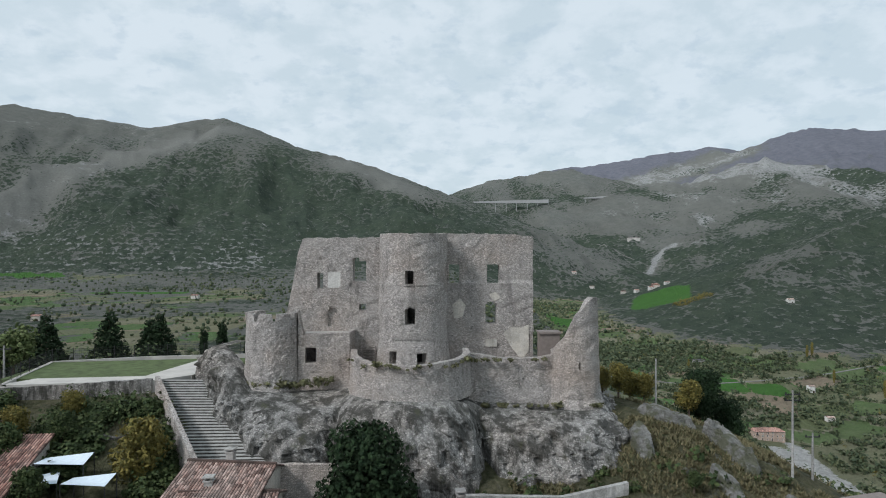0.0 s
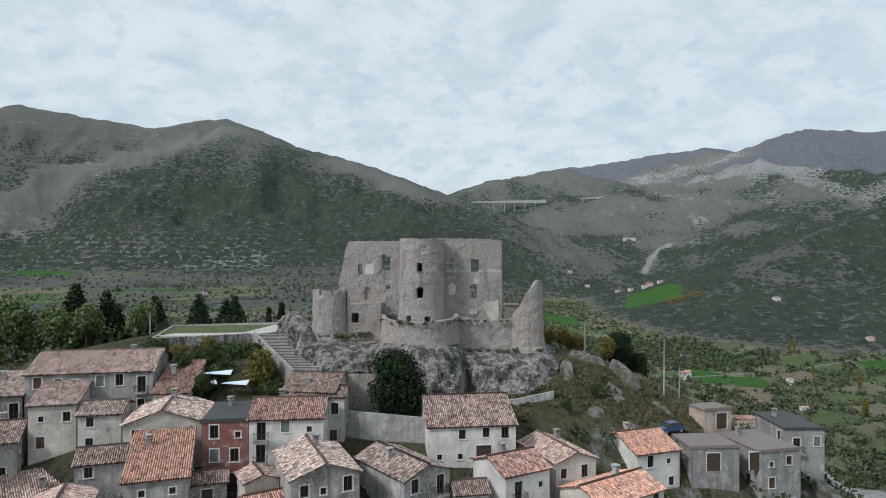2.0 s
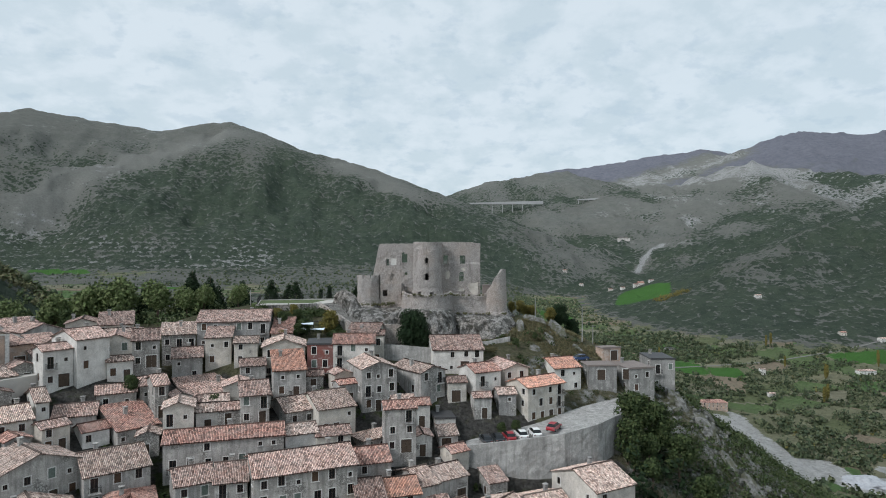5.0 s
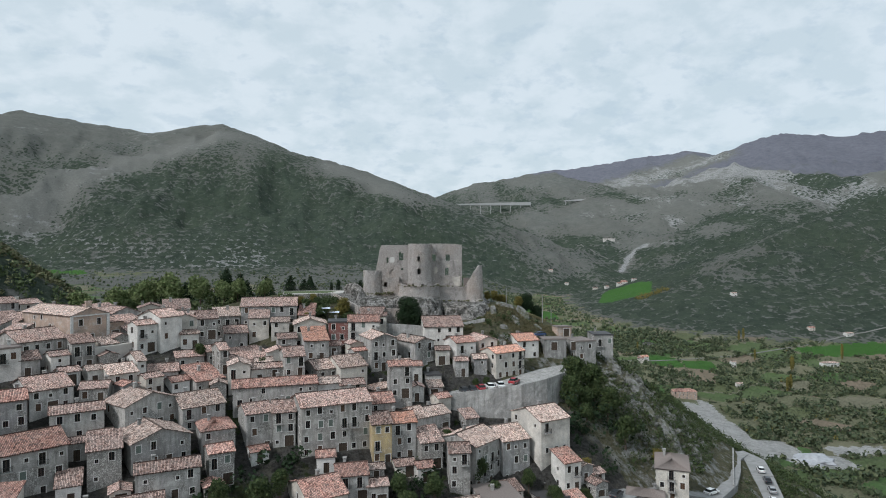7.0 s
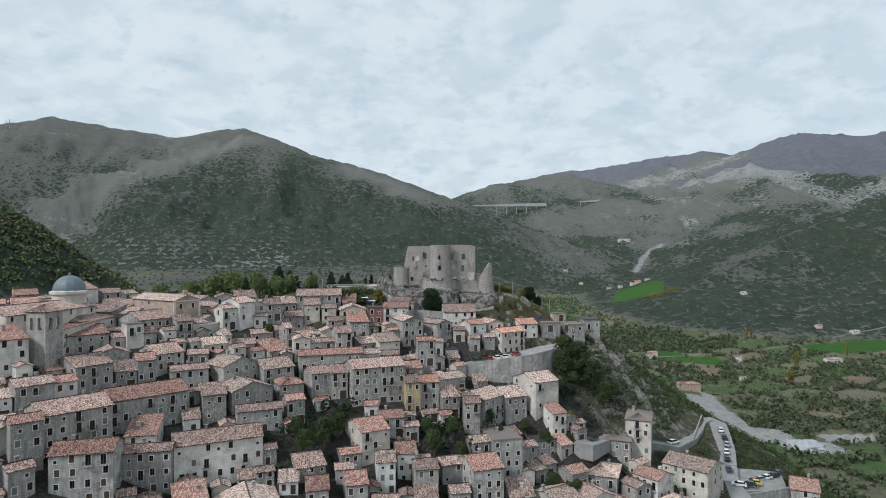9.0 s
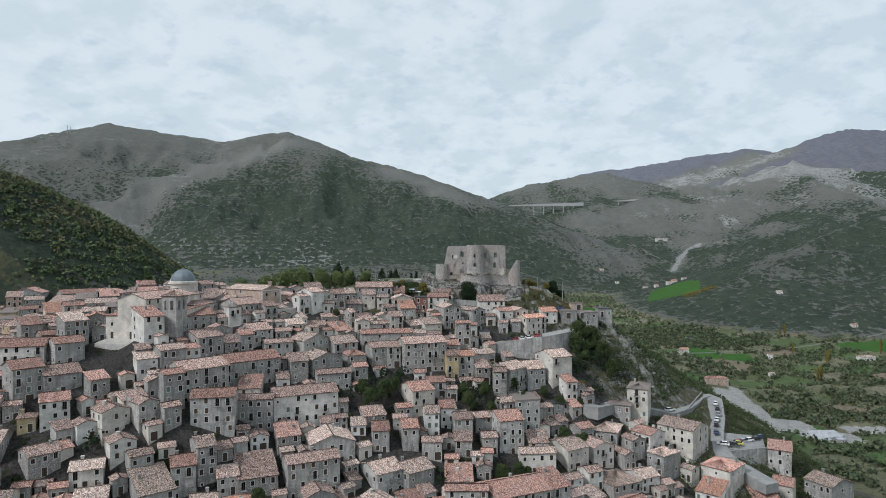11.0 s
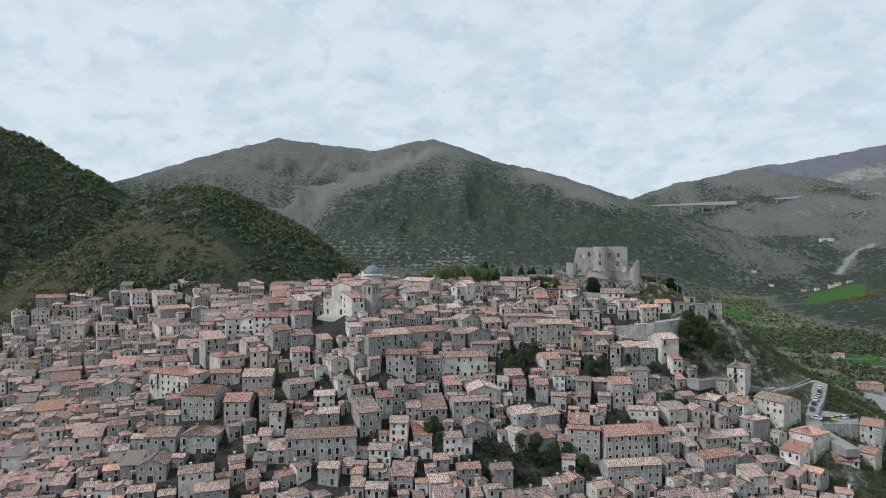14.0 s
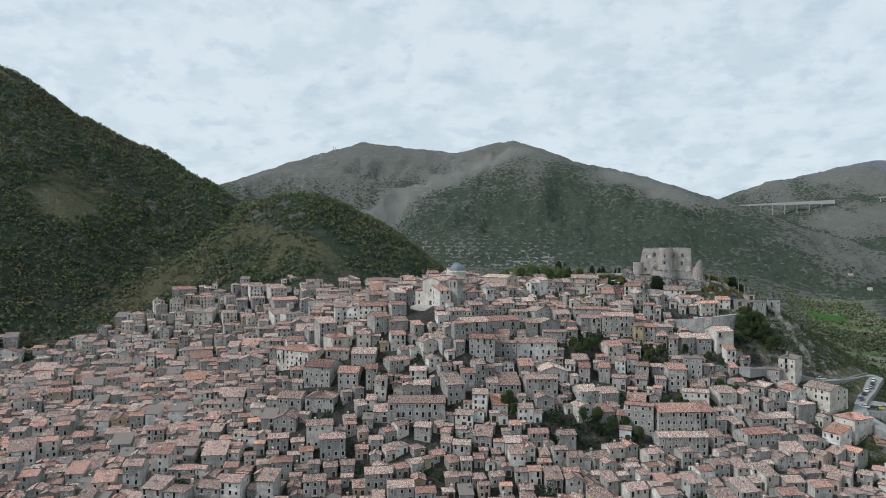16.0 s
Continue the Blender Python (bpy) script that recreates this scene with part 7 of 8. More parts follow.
# ---- cars ----
def make_car(paint, label):
    ob = new("car")
    body, cabin = Soup(), Soup()
    prof = [(-2.05, 0.35), (-2.1, 0.75), (-1.95, 0.92), (-1.2, 0.98), (1.1, 0.95), (1.95, 0.8), (2.1, 0.6), (2.05, 0.35)]
    roofline = [(-1.75, 0.95), (-1.35, 1.42), (-0.3, 1.5), (0.45, 1.42), (1.2, 0.95)]

    def extrude(s, pr, w0, w1, lift=0.0):
        n = len(pr)
        zs = [z for x, z in pr]
        lo, hi = min(zs), max(zs)
        wd = [w0 + (w1 - w0) * (z - lo) / (hi - lo) for z in zs]
        s.add([(x, -w, z) for (x, z), w in zip(pr, wd)] + [(x, w, z) for (x, z), w in zip(pr, wd)],
              [(i, (i + 1) % n, n + (i + 1) % n, n + i) for i in range(n)] + [tuple(range(n - 1, -1, -1)), tuple(range(n, 2 * n))])

    extrude(body, prof, 0.86, 0.82)
    extrude(cabin, roofline, 0.78, 0.6)
    part_of("body", body.mesh("body", [paint]), ob)
    part_of("cabin_glass", cabin.mesh("cabin_glass", [M_GLASS]), ob)
    top = Soup()
    extrude(top, [(-1.3, 1.43), (-0.3, 1.515), (0.4, 1.44), (0.38, 1.4), (-1.3, 1.38)], 0.63, 0.6)
    part_of("car_roof", top.mesh("car_roof", [paint]), ob)
    for sx in (-1.3, 1.3):
        for sy in (-0.82, 0.82):
            t, r = Soup(), Soup()
            ringa = lambda rad, y: [(rad * math.cos(a), y, rad * math.sin(a)) for a in np.linspace(0, 2 * math.pi, 15)[:-1]]
            t.add(ringa(0.32, -0.1) + ringa(0.32, 0.1), [(i, (i + 1) % 14, 14 + (i + 1) % 14, 14 + i) for i in range(14)] + [tuple(range(14)), tuple(range(27, 13, -1))])
            r.add(ringa(0.19, -0.11) + ringa(0.19, 0.11), [(i, (i + 1) % 14, 14 + (i + 1) % 14, 14 + i) for i in range(14)] + [tuple(range(14)), tuple(range(27, 13, -1))])
            wh = part_of("wheel", t.mesh("tyre", [M_BLACKROOF]), ob, pose(sx, sy, 0.32))
            part_of("rim", r.mesh("rim", [M_CONC]), wh)
    for sx, c in ((2.06, M_SAIL), (-2.09, M_RED)):
        for sy in (-0.6, 0.6):
            s = Soup()
            s.box(sx - 0.04, sx + 0.04, sy - 0.16, sy + 0.16, 0.62, 0.76)
            part_of("headlight" if sx > 0 else "tail_light", s.mesh("light", [c]), ob)
    return tagged(ob, label, "car", "parked cars")


def paint(name, col):
    m, n, l, p = node_mat(name, 0.3)
    p.inputs["Base Color"].default_value = (*col, 1)
    p.inputs["Specular IOR Level"].default_value = 0.5
    p.inputs["Coat Weight"].default_value = 0.5
    return m


CARS = {"white": (make_car(paint("white_paint", (0.75, 0.75, 0.74)), "parked white hatchback car"), [(15.3, 22.4, 64.55, 100), (17.9, 22.6, 64.85, 98), (96.6, 44, 35.15, 72), (91.0, 27, 33.0, 70), (86.5, 8.5, 29.2, 160), (98.5, 16.5, 28.3, 200), (71.0, 19.5, 38.4, 30)]),
        "red": (make_car(paint("red_paint", (0.32, 0.02, 0.03)), "parked dark red hatchback car"), [(13.0, 22.2, 64.25, 100), (21.8, 24.4, 65.4, 60), (93.5, 14.2, 28.1, 200)]),
        "dark": (make_car(paint("dark_paint", (0.02, 0.024, 0.03)), "parked black estate car"), [(8.6, 22.0, 63.75, 100), (10.8, 22.0, 64.0, 100), (95.0, 37.5, 34.6, 72), (89.0, 22, 32.4, 70), (101.5, 18.0, 28.4, 205), (90.0, 9.5, 28.9, 160), (41.5, 1.5, 45.2, 50)]),
        "blue": (make_car(paint("blue_paint", (0.02, 0.05, 0.13)), "parked dark blue car on the rough ground"), [(33.4, 54.1, None, 200), (86.6, 15.5, 31.4, 70), (104.0, 20.0, 28.5, 210)]),
        "yellow": (make_car(paint("yellow_paint", (0.55, 0.50, 0.05)), "parked yellow-green small car"), [(92.5, 11.5, 28.6, 160)]),
        "silver": (make_car(paint("silver_paint", (0.35, 0.36, 0.37)), "parked silver grey saloon car"), [(93.3, 32, 33.9, 72), (95.8, 15.2, 28.2, 200)])}
for proto, spots in CARS.values():
    for k, (x, y, z, a) in enumerate(spots):
        m = pose(x, y, ground_z(x, y) if z is None else z + 0.01, 0, 0, a)
        if k == 0:
            proto.matrix_basis = m
        else:
            copy_thing(proto, m)

# ---- red-fronted garage and concrete sheds behind the shoulder ----
house(42.0, 57.5, 75.7, 4.8, 3.6, 16, "flat", "pink", "grey", 3.0, [(3.0, 0.1, "gate")], 0, note="small white garage with a red front")
house(37.0, 47.0, 73.3, 6.6, 6.0, 4, "flat", "conc", "grey", 3.2, [(3.0, 0.1, "gate"), (9.0, 0.1, "gate")], 0)

# ---- down in the valley: villas, farmhouses, quarry heap, viaduct, masts ----
for x, y, w, d, h, r, wall, cover in ((262, 498, 24, 11, 7.5, 0, "pink", "red"), (287, 690, 11, 9, 6, 10, "white", "new"), (275, 672, 8, 7, 7, -10, "cream", "red"), (392, 660, 6, 6, 7, 0, "white", "pale"), (520, 660, 22, 9, 5, 8, "white", "pale"),
                                      (470, 1400, 12, 9, 6, 5, "white", "red"), (490, 1425, 13, 9, 6, -8, "cream", "new"), (450, 1440, 10, 8, 6, 15, "white", "red"), (520, 1440, 12, 9, 6, 0, "white", "old"), (430, 1480, 11, 8, 6, 0, "cream", "red"), (505, 1475, 16, 8, 5, 4, "red", "red"),
                                      (360, 1500, 10, 8, 6, 0, "white", "pale"), (330, 1560, 10, 8, 6, 10, "cream", "red"), (640, 800, 12, 8, 5, 10, "white", "pale"), (600, 830, 9, 8, 5, 0, "cream", "red"), (560, 1000, 10, 8, 6, 0, "white", "pale"), (330, 800, 14, 5, 4, 12, "conc", "black"),
                                      (350, 560, 7, 6, 4, 0, "white", "pale"), (-420, 640, 9, 8, 5, 0, "cream", "red"), (-360, 900, 10, 8, 5, 0, "cream", "red"), (-60, 520, 10, 8, 5, 0, "cream", "red"), (640, 2080, 40, 12, 6, 6, "cream", "grey")):
    house(x, y, ground_z(x, y) + h, w, d, r, "hip" if w > 15 else "gable", wall, cover, h, None, 0, max(2, int(w / 4)))
bm = bmesh.new()
bmesh.ops.create_icosphere(bm, subdivisions=4, radius=1.0)
for v in bm.verts:
    f = 1 + 0.3 * noise.noise(v.co * 2.0) + 0.1 * noise.noise(v.co * 6.0)
    v.co = (v.co.x * 15 * f, v.co.y * 13 * f, v.co.z * 5 * f)
_me = bpy.data.meshes.new("gravel_mound")
bm.to_mesh(_me)
bm.free()
_me.materials.append(plain("crushed_stone", (0.34, 0.35, 0.37), 0.95, 0.2, 0.3))
new("gravel_mound", _me).matrix_world = pose(291, 331, ground_z(291, 331) - 1)
tagged(bpy.data.objects["gravel_mound"], "long pale heap of crushed stone in the quarry yard", "heap")
M_DECK = plain("pale_concrete", (0.36, 0.36, 0.36), 0.9, 0.1, 0.1)
viaduct = empty("viaduct", Matrix(), "distant pale motorway viaduct on slim piers", "bridge")
for ax, bx, z0, z1 in ((40, 440, 295, 307), (590, 690, 314, 322)):
    _s = Soup()
    solid_quad(_s, ((ax, 2594), (bx, 2594), (bx, 2606), (ax, 2606)), [z0, z1, z1, z0], 3.0)
    part_of("deck", _s.mesh("deck", [M_DECK]), viaduct)
    for k in range(int((bx - ax) / 44) + 1):
        _s = Soup()
        _s.box(-0.9, 0.9, -2, 2, -45, 0)
        part_of("pier", _s.mesh("pier", [M_DECK]), viaduct, pose(ax + 4 + 44 * k, 2600, z0 + (z1 - z0) * (44 * k) / (bx - ax) - 2.9))
for k, (x, y) in enumerate(MASTS):
    ob = empty("radio_mast", pose(x, y, ground_z(x, y) - 1), "thin radio mast on the mountain's shoulder", "mast")
    s = Soup()
    limb(s, (0, 0, 0), (0, 0, 30), 1.3, 0.8)
    part_of("mast", s.mesh("mast", [M_CONC]), ob)


# ---- houses ----
for _p in PLOTS:
    house(*_p)


# the rest of the town, street by street along the slope
FOOT_GRID, FOOT_SEEN = {}, [0]


def blocked(cx, cy, w, d, rot, gap=0.3):
    rad = math.hypot(w, d) / 2
    # new footprints go into a grid of 16 m cells, each under all the cells that it may reach
    while FOOT_SEEN[0] < len(FOOTPRINTS):
        f = FOOTPRINTS[FOOT_SEEN[0]]
        reach = math.hypot(f[2], f[3]) / 2 + 14
        for a in range(int((f[0] - reach) // 16), int((f[0] + reach) // 16) + 1):
            for b in range(int((f[1] - reach) // 16), int((f[1] + reach) // 16) + 1):
                FOOT_GRID.setdefault((a, b), []).append(f)
        FOOT_SEEN[0] += 1
    for fx, fy, fw, fd, fr in FOOT_GRID.get((int(cx // 16), int(cy // 16)), ()):
        if math.hypot(cx - fx, cy - fy) > rad + math.hypot(fw, fd) / 2:
            continue
        hit = True
        for ang in (rot, rot + 90, fr, fr + 90):
            ux, uy = math.cos(radians(ang)), math.sin(radians(ang))
            half = lambda ww, dd, rr: ww / 2 * abs(ux * math.cos(radians(rr)) + uy * math.sin(radians(rr))) + dd / 2 * abs(-ux * math.sin(radians(rr)) + uy * math.cos(radians(rr)))
            if abs((cx - fx) * ux + (cy - fy) * uy) > half(w, d, rot) + half(fw, fd, fr) + gap:
                hit = False
                break
        if hit:
            return True
    return False


GARDENS = ((30, -15, 7), (-2, -12, 8), (8, -36, 6), (-30, -15, 10), (-34, -69, 9), (-17, -67, 10), (-3, -64, 6), (-55, -70, 6), (12, -2, 6), (45, 20, 14), (-45, 35, 5), (-44, -22, 6), (-100, -68, 6), (-122, -104, 6), (-66, -70, 5), (50, -54, 5),
           (-13, -42, 5), (-156, -160, 7), (-292, -128, 6), (-440, -36, 9), (-70, -115, 6), (-95, -125, 6), (-30, -105, 6), (20, -85, 6), (-190, -70, 6), (-230, -40, 5))


def in_town(x, y):
    back = np.interp(x, [-520, -450, -400, -350, -300, -230, -180, -130, -95, -60, -35, 0, 30, 50], [-80, -25, 17, 52, 70, 92, 84, 55, 48, 47, 44, 38, 28, 10])
    right = np.interp(y, [-200, -60, -30, 0, 20, 50], [95, 92, 84, 52, 40, 30])
    return y < back and x < right and y > -190 and x > -520 and not any(math.hypot(x - a, y - b) < r for a, b, r in GARDENS)


def fill_town():
    rnd = random.Random(77)
    spots = []
    yy = 98.0
    while yy > -190:
        xx = -520 + rnd.uniform(0, 6)
        while xx < 96:
            spots.append((xx + rnd.uniform(-1.2, 1.2), yy + rnd.uniform(-1.6, 1.6)))
            xx += rnd.uniform(2.6, 3.8)
        yy -= rnd.uniform(3.0, 4.0)
    spots.sort(key=lambda s: (s[0] + 20) ** 2 + (s[1] + 20) ** 2)
    lane = lambda x, y: math.sin(x / 23 + 2.0 * math.sin(y / 41)) * math.cos(y / 19 + x / 70)
    for x, y in spots:
        if not in_town(x, y) or (x < -250 and ground_z(x, y) > np.interp(x, [-450, -390, -339, -290, -250], [66, 70, 74, 80, 88])) or (abs(lane(x, y)) < 0.06 and rnd.random() < 0.8):
            continue
        rot = 26 * noise.noise(Vector((x / 60, y / 60, 2.0))) + rnd.uniform(-12, 12) + np.interp(x, [-300, -60, 0, 60], [34, 28, 6, -16])
        near = [f for f in FOOTPRINTS if abs(f[0] - x) < 12 and abs(f[1] - y) < 12]
        if near and rnd.random() < 0.62:
            rot = min(near, key=lambda f: math.hypot(f[0] - x, f[1] - y))[4] + rnd.uniform(-3, 3)
        for w, d in ((rnd.uniform(11, 19), rnd.uniform(9, 12)), (rnd.uniform(8, 11), rnd.uniform(8, 10)), (rnd.uniform(6, 8), rnd.uniform(6.5, 8.5)), (5.0, 6.0), (4.2, 4.4)):
            r = radians(rot)
            cx, cy = x - math.sin(r) * d / 2, y + math.cos(r) * d / 2
            if not blocked(cx, cy, w, d, rot, 0.0):
                foot = ground_z(x, y)
                h = rnd.choice((5.4, 6.0, 6.6, 7.4, 8.3, 9.2, 10.2)) if w > 5.5 else rnd.uniform(3.0, 5.0)
                wall = rnd.choices(("stone", "rubble", "cream", "white", "ochre", "pink"), (56, 16, 18, 5, 2, 3))[0]
                if x < -200:
                    wall = rnd.choices(("stone", "rubble", "cream", "white", "ochre", "pink"), (46, 8, 28, 14, 2, 2))[0]
                cover = rnd.choices(("old", "pale", "red", "new", "grey"), (54, 18, 22, 3, 3))[0]
                roof = rnd.choices(("gable", "end", "shed", "hip"), (46, 16, 16, 22))[0] if cover != "grey" else "shed"
                house(x, y, foot + h + rnd.uniform(-0.3, 0.6), w, d, rot, roof, wall, cover, h, None, 1 if rnd.random() < 0.6 else 0, None, rnd.uniform(0.32, 0.42), (), HOUSE_COUNT[0] < 206)
                break



def fill_gaps():
    """Annexes and small houses in what is left between the larger ones."""
    rnd = random.Random(91)
    spots = sorted([(rnd.uniform(-110, 62), rnd.uniform(-100, 48)) for k in range(9000)], key=lambda q: -int(q[1] / 25))
    for x, y in spots:
        if not in_town(x, y):
            continue
        near = [f for f in FOOTPRINTS if abs(f[0] - x) < 14 and abs(f[1] - y) < 14]
        if len(near) < 2:
            continue
        rot = min(near, key=lambda f: math.hypot(f[0] - x, f[1] - y))[4]
        for w, d in ((rnd.uniform(6, 8), rnd.uniform(6.5, 8.5)), (rnd.uniform(4.5, 6), rnd.uniform(5, 6.5)), (rnd.uniform(3.2, 4.4), rnd.uniform(3.6, 4.8))):
            r = radians(rot)
            if not blocked(x - math.sin(r) * d / 2, y + math.cos(r) * d / 2, w, d, rot, -0.45):
                h = rnd.uniform(4.4, 7.0) if w > 4.5 else rnd.uniform(2.6, 4.6)
                house(x, y, ground_z(x, y) + h, w, d, rot, rnd.choice(("gable", "gable", "shed", "end")), rnd.choice(("stone", "stone", "stone", "rubble", "cream", "cream", "white")), rnd.choice(("old", "old", "old", "pale", "red")), h, None, 1 if w > 6 else 0, None, rnd.uniform(0.32, 0.42), (), HOUSE_COUNT[0] < 206)
                break


fill_gaps()
fill_town()
for _n, _s, _m, _l in (("far_house_walls", FAR_WALLS, FAR_WALL_MATS, "crowded grey stone houses on the lower slope"), ("far_house_roofs", FAR_ROOFS, FAR_ROOF_MATS, "old barrel-tiled roofs on the lower slope"),
                       ("far_house_windows", FAR_WINS, FAR_WIN_MATS, "windows and doors of the houses on the lower slope")):
    if _s.f:
        tagged(new(_n, _s.mesh(_n, _m)), _l, "houses", "", "stuff")


# ---- trees and scrub ----
def leaf_crown(name, lobes, count, size, mat, seed, tall=1.0):
    """A crown of many small leaf sprays spread over uneven lobes (x, y, z, r)."""
    rnd = np.random.RandomState(seed)
    vol = np.array([q[3] ** 2 for q in lobes])
    pick = rnd.choice(len(lobes), count, p=vol / vol.sum())
    L = np.array(lobes)[pick]
    dirs = rnd.normal(size=(count, 3))
    dirs /= np.linalg.norm(dirs, axis=1)[:, None]
    rad = L[:, 3] * (0.45 + 0.6 * rnd.rand(count) ** 0.6)
    C = L[:, :3] + dirs * rad[:, None] * np.array((1, 1, tall))
    nrm = dirs + 0.7 * rnd.normal(size=(count, 3))
    nrm /= np.linalg.norm(nrm, axis=1)[:, None]
    a = np.cross(nrm, rnd.normal(size=(count, 3)))
    a /= np.linalg.norm(a, axis=1)[:, None]
    b = np.cross(nrm, a)
    s = size * (0.6 + 0.8 * rnd.rand(count))[:, None]
    quad = np.stack([C - a * s, C - b * s * 0.7 - nrm * s * 0.25, C + a * s, C + b * s * 0.7 - nrm * s * 0.25], 1).reshape(-1, 3)
    me = bpy.data.meshes.new(name)
    me.from_pydata(quad.tolist(), [], np.arange(count * 4).reshape(-1, 4).tolist())
    me.materials.append(mat)
    return me


def make_tree(name, height, spread, mat, seed, label, category="tree", leaves=1600, size=0.28, kind="round"):
    rnd = random.Random(seed)
    ob = new(name)
    t = Soup()
    if kind == "cypress":
        limb(t, (0, 0, -1.0), (0, 0, height * 0.8), 0.2, 0.05)
        lobes = [(rnd.uniform(-0.15, 0.15), rnd.uniform(-0.15, 0.15), height * (0.08 + 0.9 * k / 12), spread * (0.35 + 0.65 * math.sin(math.pi * min(1, 0.25 + 0.75 * (1 - k / 12))) * (1 - 0.55 * k / 12))) for k in range(13)]
    elif kind == "conifer":
        limb(t, (0, 0, -1.0), (0, 0, height * 0.95), 0.3, 0.04)
        lobes = []
        for k in range(9):
            z, r = height * (0.15 + 0.82 * k / 9), spread * (1 - k / 9.5)
            for i in range(6):
                a = i * 1.05 + k * 0.6
                lobes.append((0.6 * r * math.cos(a), 0.6 * r * math.sin(a), z + rnd.uniform(-0.3, 0.3), 0.42 * r + 0.25))
    else:
        limb(t, (0, 0, -1.2), (0.1, 0, height * 0.45), 0.035 * height, 0.022 * height)
        lobes = []
        for k in range(rnd.randint(9, 13)):
            a, f = rnd.uniform(0, 6.28), rnd.uniform(0.25, 0.95)
            z = height * rnd.uniform(0.36, 0.86)
            r = spread * (0.62 if z < 0.7 * height else 0.42) * f
            p = (r * math.cos(a), r * math.sin(a), z)
            lobes.append((*p, spread * rnd.uniform(0.3, 0.5)))
            limb(t, (0.1 * f, 0, height * rnd.uniform(0.25, 0.45)), p, 0.012 * height, 0.004 * height, 5)
        lobes.append((0, 0, height * 0.62, spread * 0.6))
    part_of("trunk", t.mesh("trunk", [M_BARK]), ob)
    part_of("crown", leaf_crown("crown", lobes, leaves, size, mat, seed), ob)
    return tagged(ob, label, category)


def plant(proto, x, y, scale=1.0, turn=0.0, dz=0.0):
    ob = copy_thing(proto, Matrix())
    ob.matrix_basis = pose(x, y, ground_z(x, y) + dz, 0, 0, turn) @ Matrix.Diagonal((scale, scale, scale, 1))
    return ob


def clump_field(name, spots, mat, label, category, blobs=3, seed=5, squash=0.8):
    """Far trees: each spot (x, y, z, r) becomes a few lumpy clumps; one mesh for all."""
    rnd = np.random.RandomState(seed)
    t = (1 + 5 ** 0.5) / 2
    base = np.array([(-1, t, 0), (1, t, 0), (-1, -t, 0), (1, -t, 0), (0, -1, t), (0, 1, t), (0, -1, -t), (0, 1, -t), (t, 0, -1), (t, 0, 1), (-t, 0, -1), (-t, 0, 1)]) / math.hypot(1, t)
    tri = np.array([(0, 11, 5), (0, 5, 1), (0, 1, 7), (0, 7, 10), (0, 10, 11), (1, 5, 9), (5, 11, 4), (11, 10, 2), (10, 7, 6), (7, 1, 8), (3, 9, 4), (3, 4, 2), (3, 2, 6), (3, 6, 8), (3, 8, 9), (4, 9, 5), (2, 4, 11), (6, 2, 10), (8, 6, 7), (9, 8, 1)])
    S = np.repeat(np.array(spots), blobs, axis=0)
    k = len(S)
    off = rnd.normal(size=(k, 3)) * np.array((0.5, 0.5, 0.3))
    r = S[:, 3] * rnd.uniform(0.45, 0.85, k)
    ctr = S[:, :3] + off * S[:, 3:4] + np.array((0, 0, 1)) * (0.55 * S[:, 3:4])
    jit = 1 + 0.26 * rnd.normal(size=(k, 12, 1)).clip(-1.4, 1.4)
    ang = rnd.uniform(0, 6.28, k)
    c, s = np.cos(ang)[:, None], np.sin(ang)[:, None]
    b = base[None] * jit
    v = np.stack([b[..., 0] * c - b[..., 1] * s, b[..., 0] * s + b[..., 1] * c, b[..., 2] * squash], -1) * r[:, None, None] + ctr[:, None]
    f = (tri[None] + 12 * np.arange(k)[:, None, None]).reshape(-1, 3)
    me = bpy.data.meshes.new(name)
    me.vertices.add(k * 12)
    me.vertices.foreach_set("co", v.astype(np.float32).ravel())
    me.loops.add(f.size)
    me.loops.foreach_set("vertex_index", f.astype(np.int32).ravel())
    me.polygons.add(len(f))
    me.polygons.foreach_set("loop_start", (np.arange(len(f)) * 3).astype(np.int32))
    me.update(calc_edges=True)
    me.materials.append(mat)
    return tagged(new(name, me), label, category, "", "stuff")


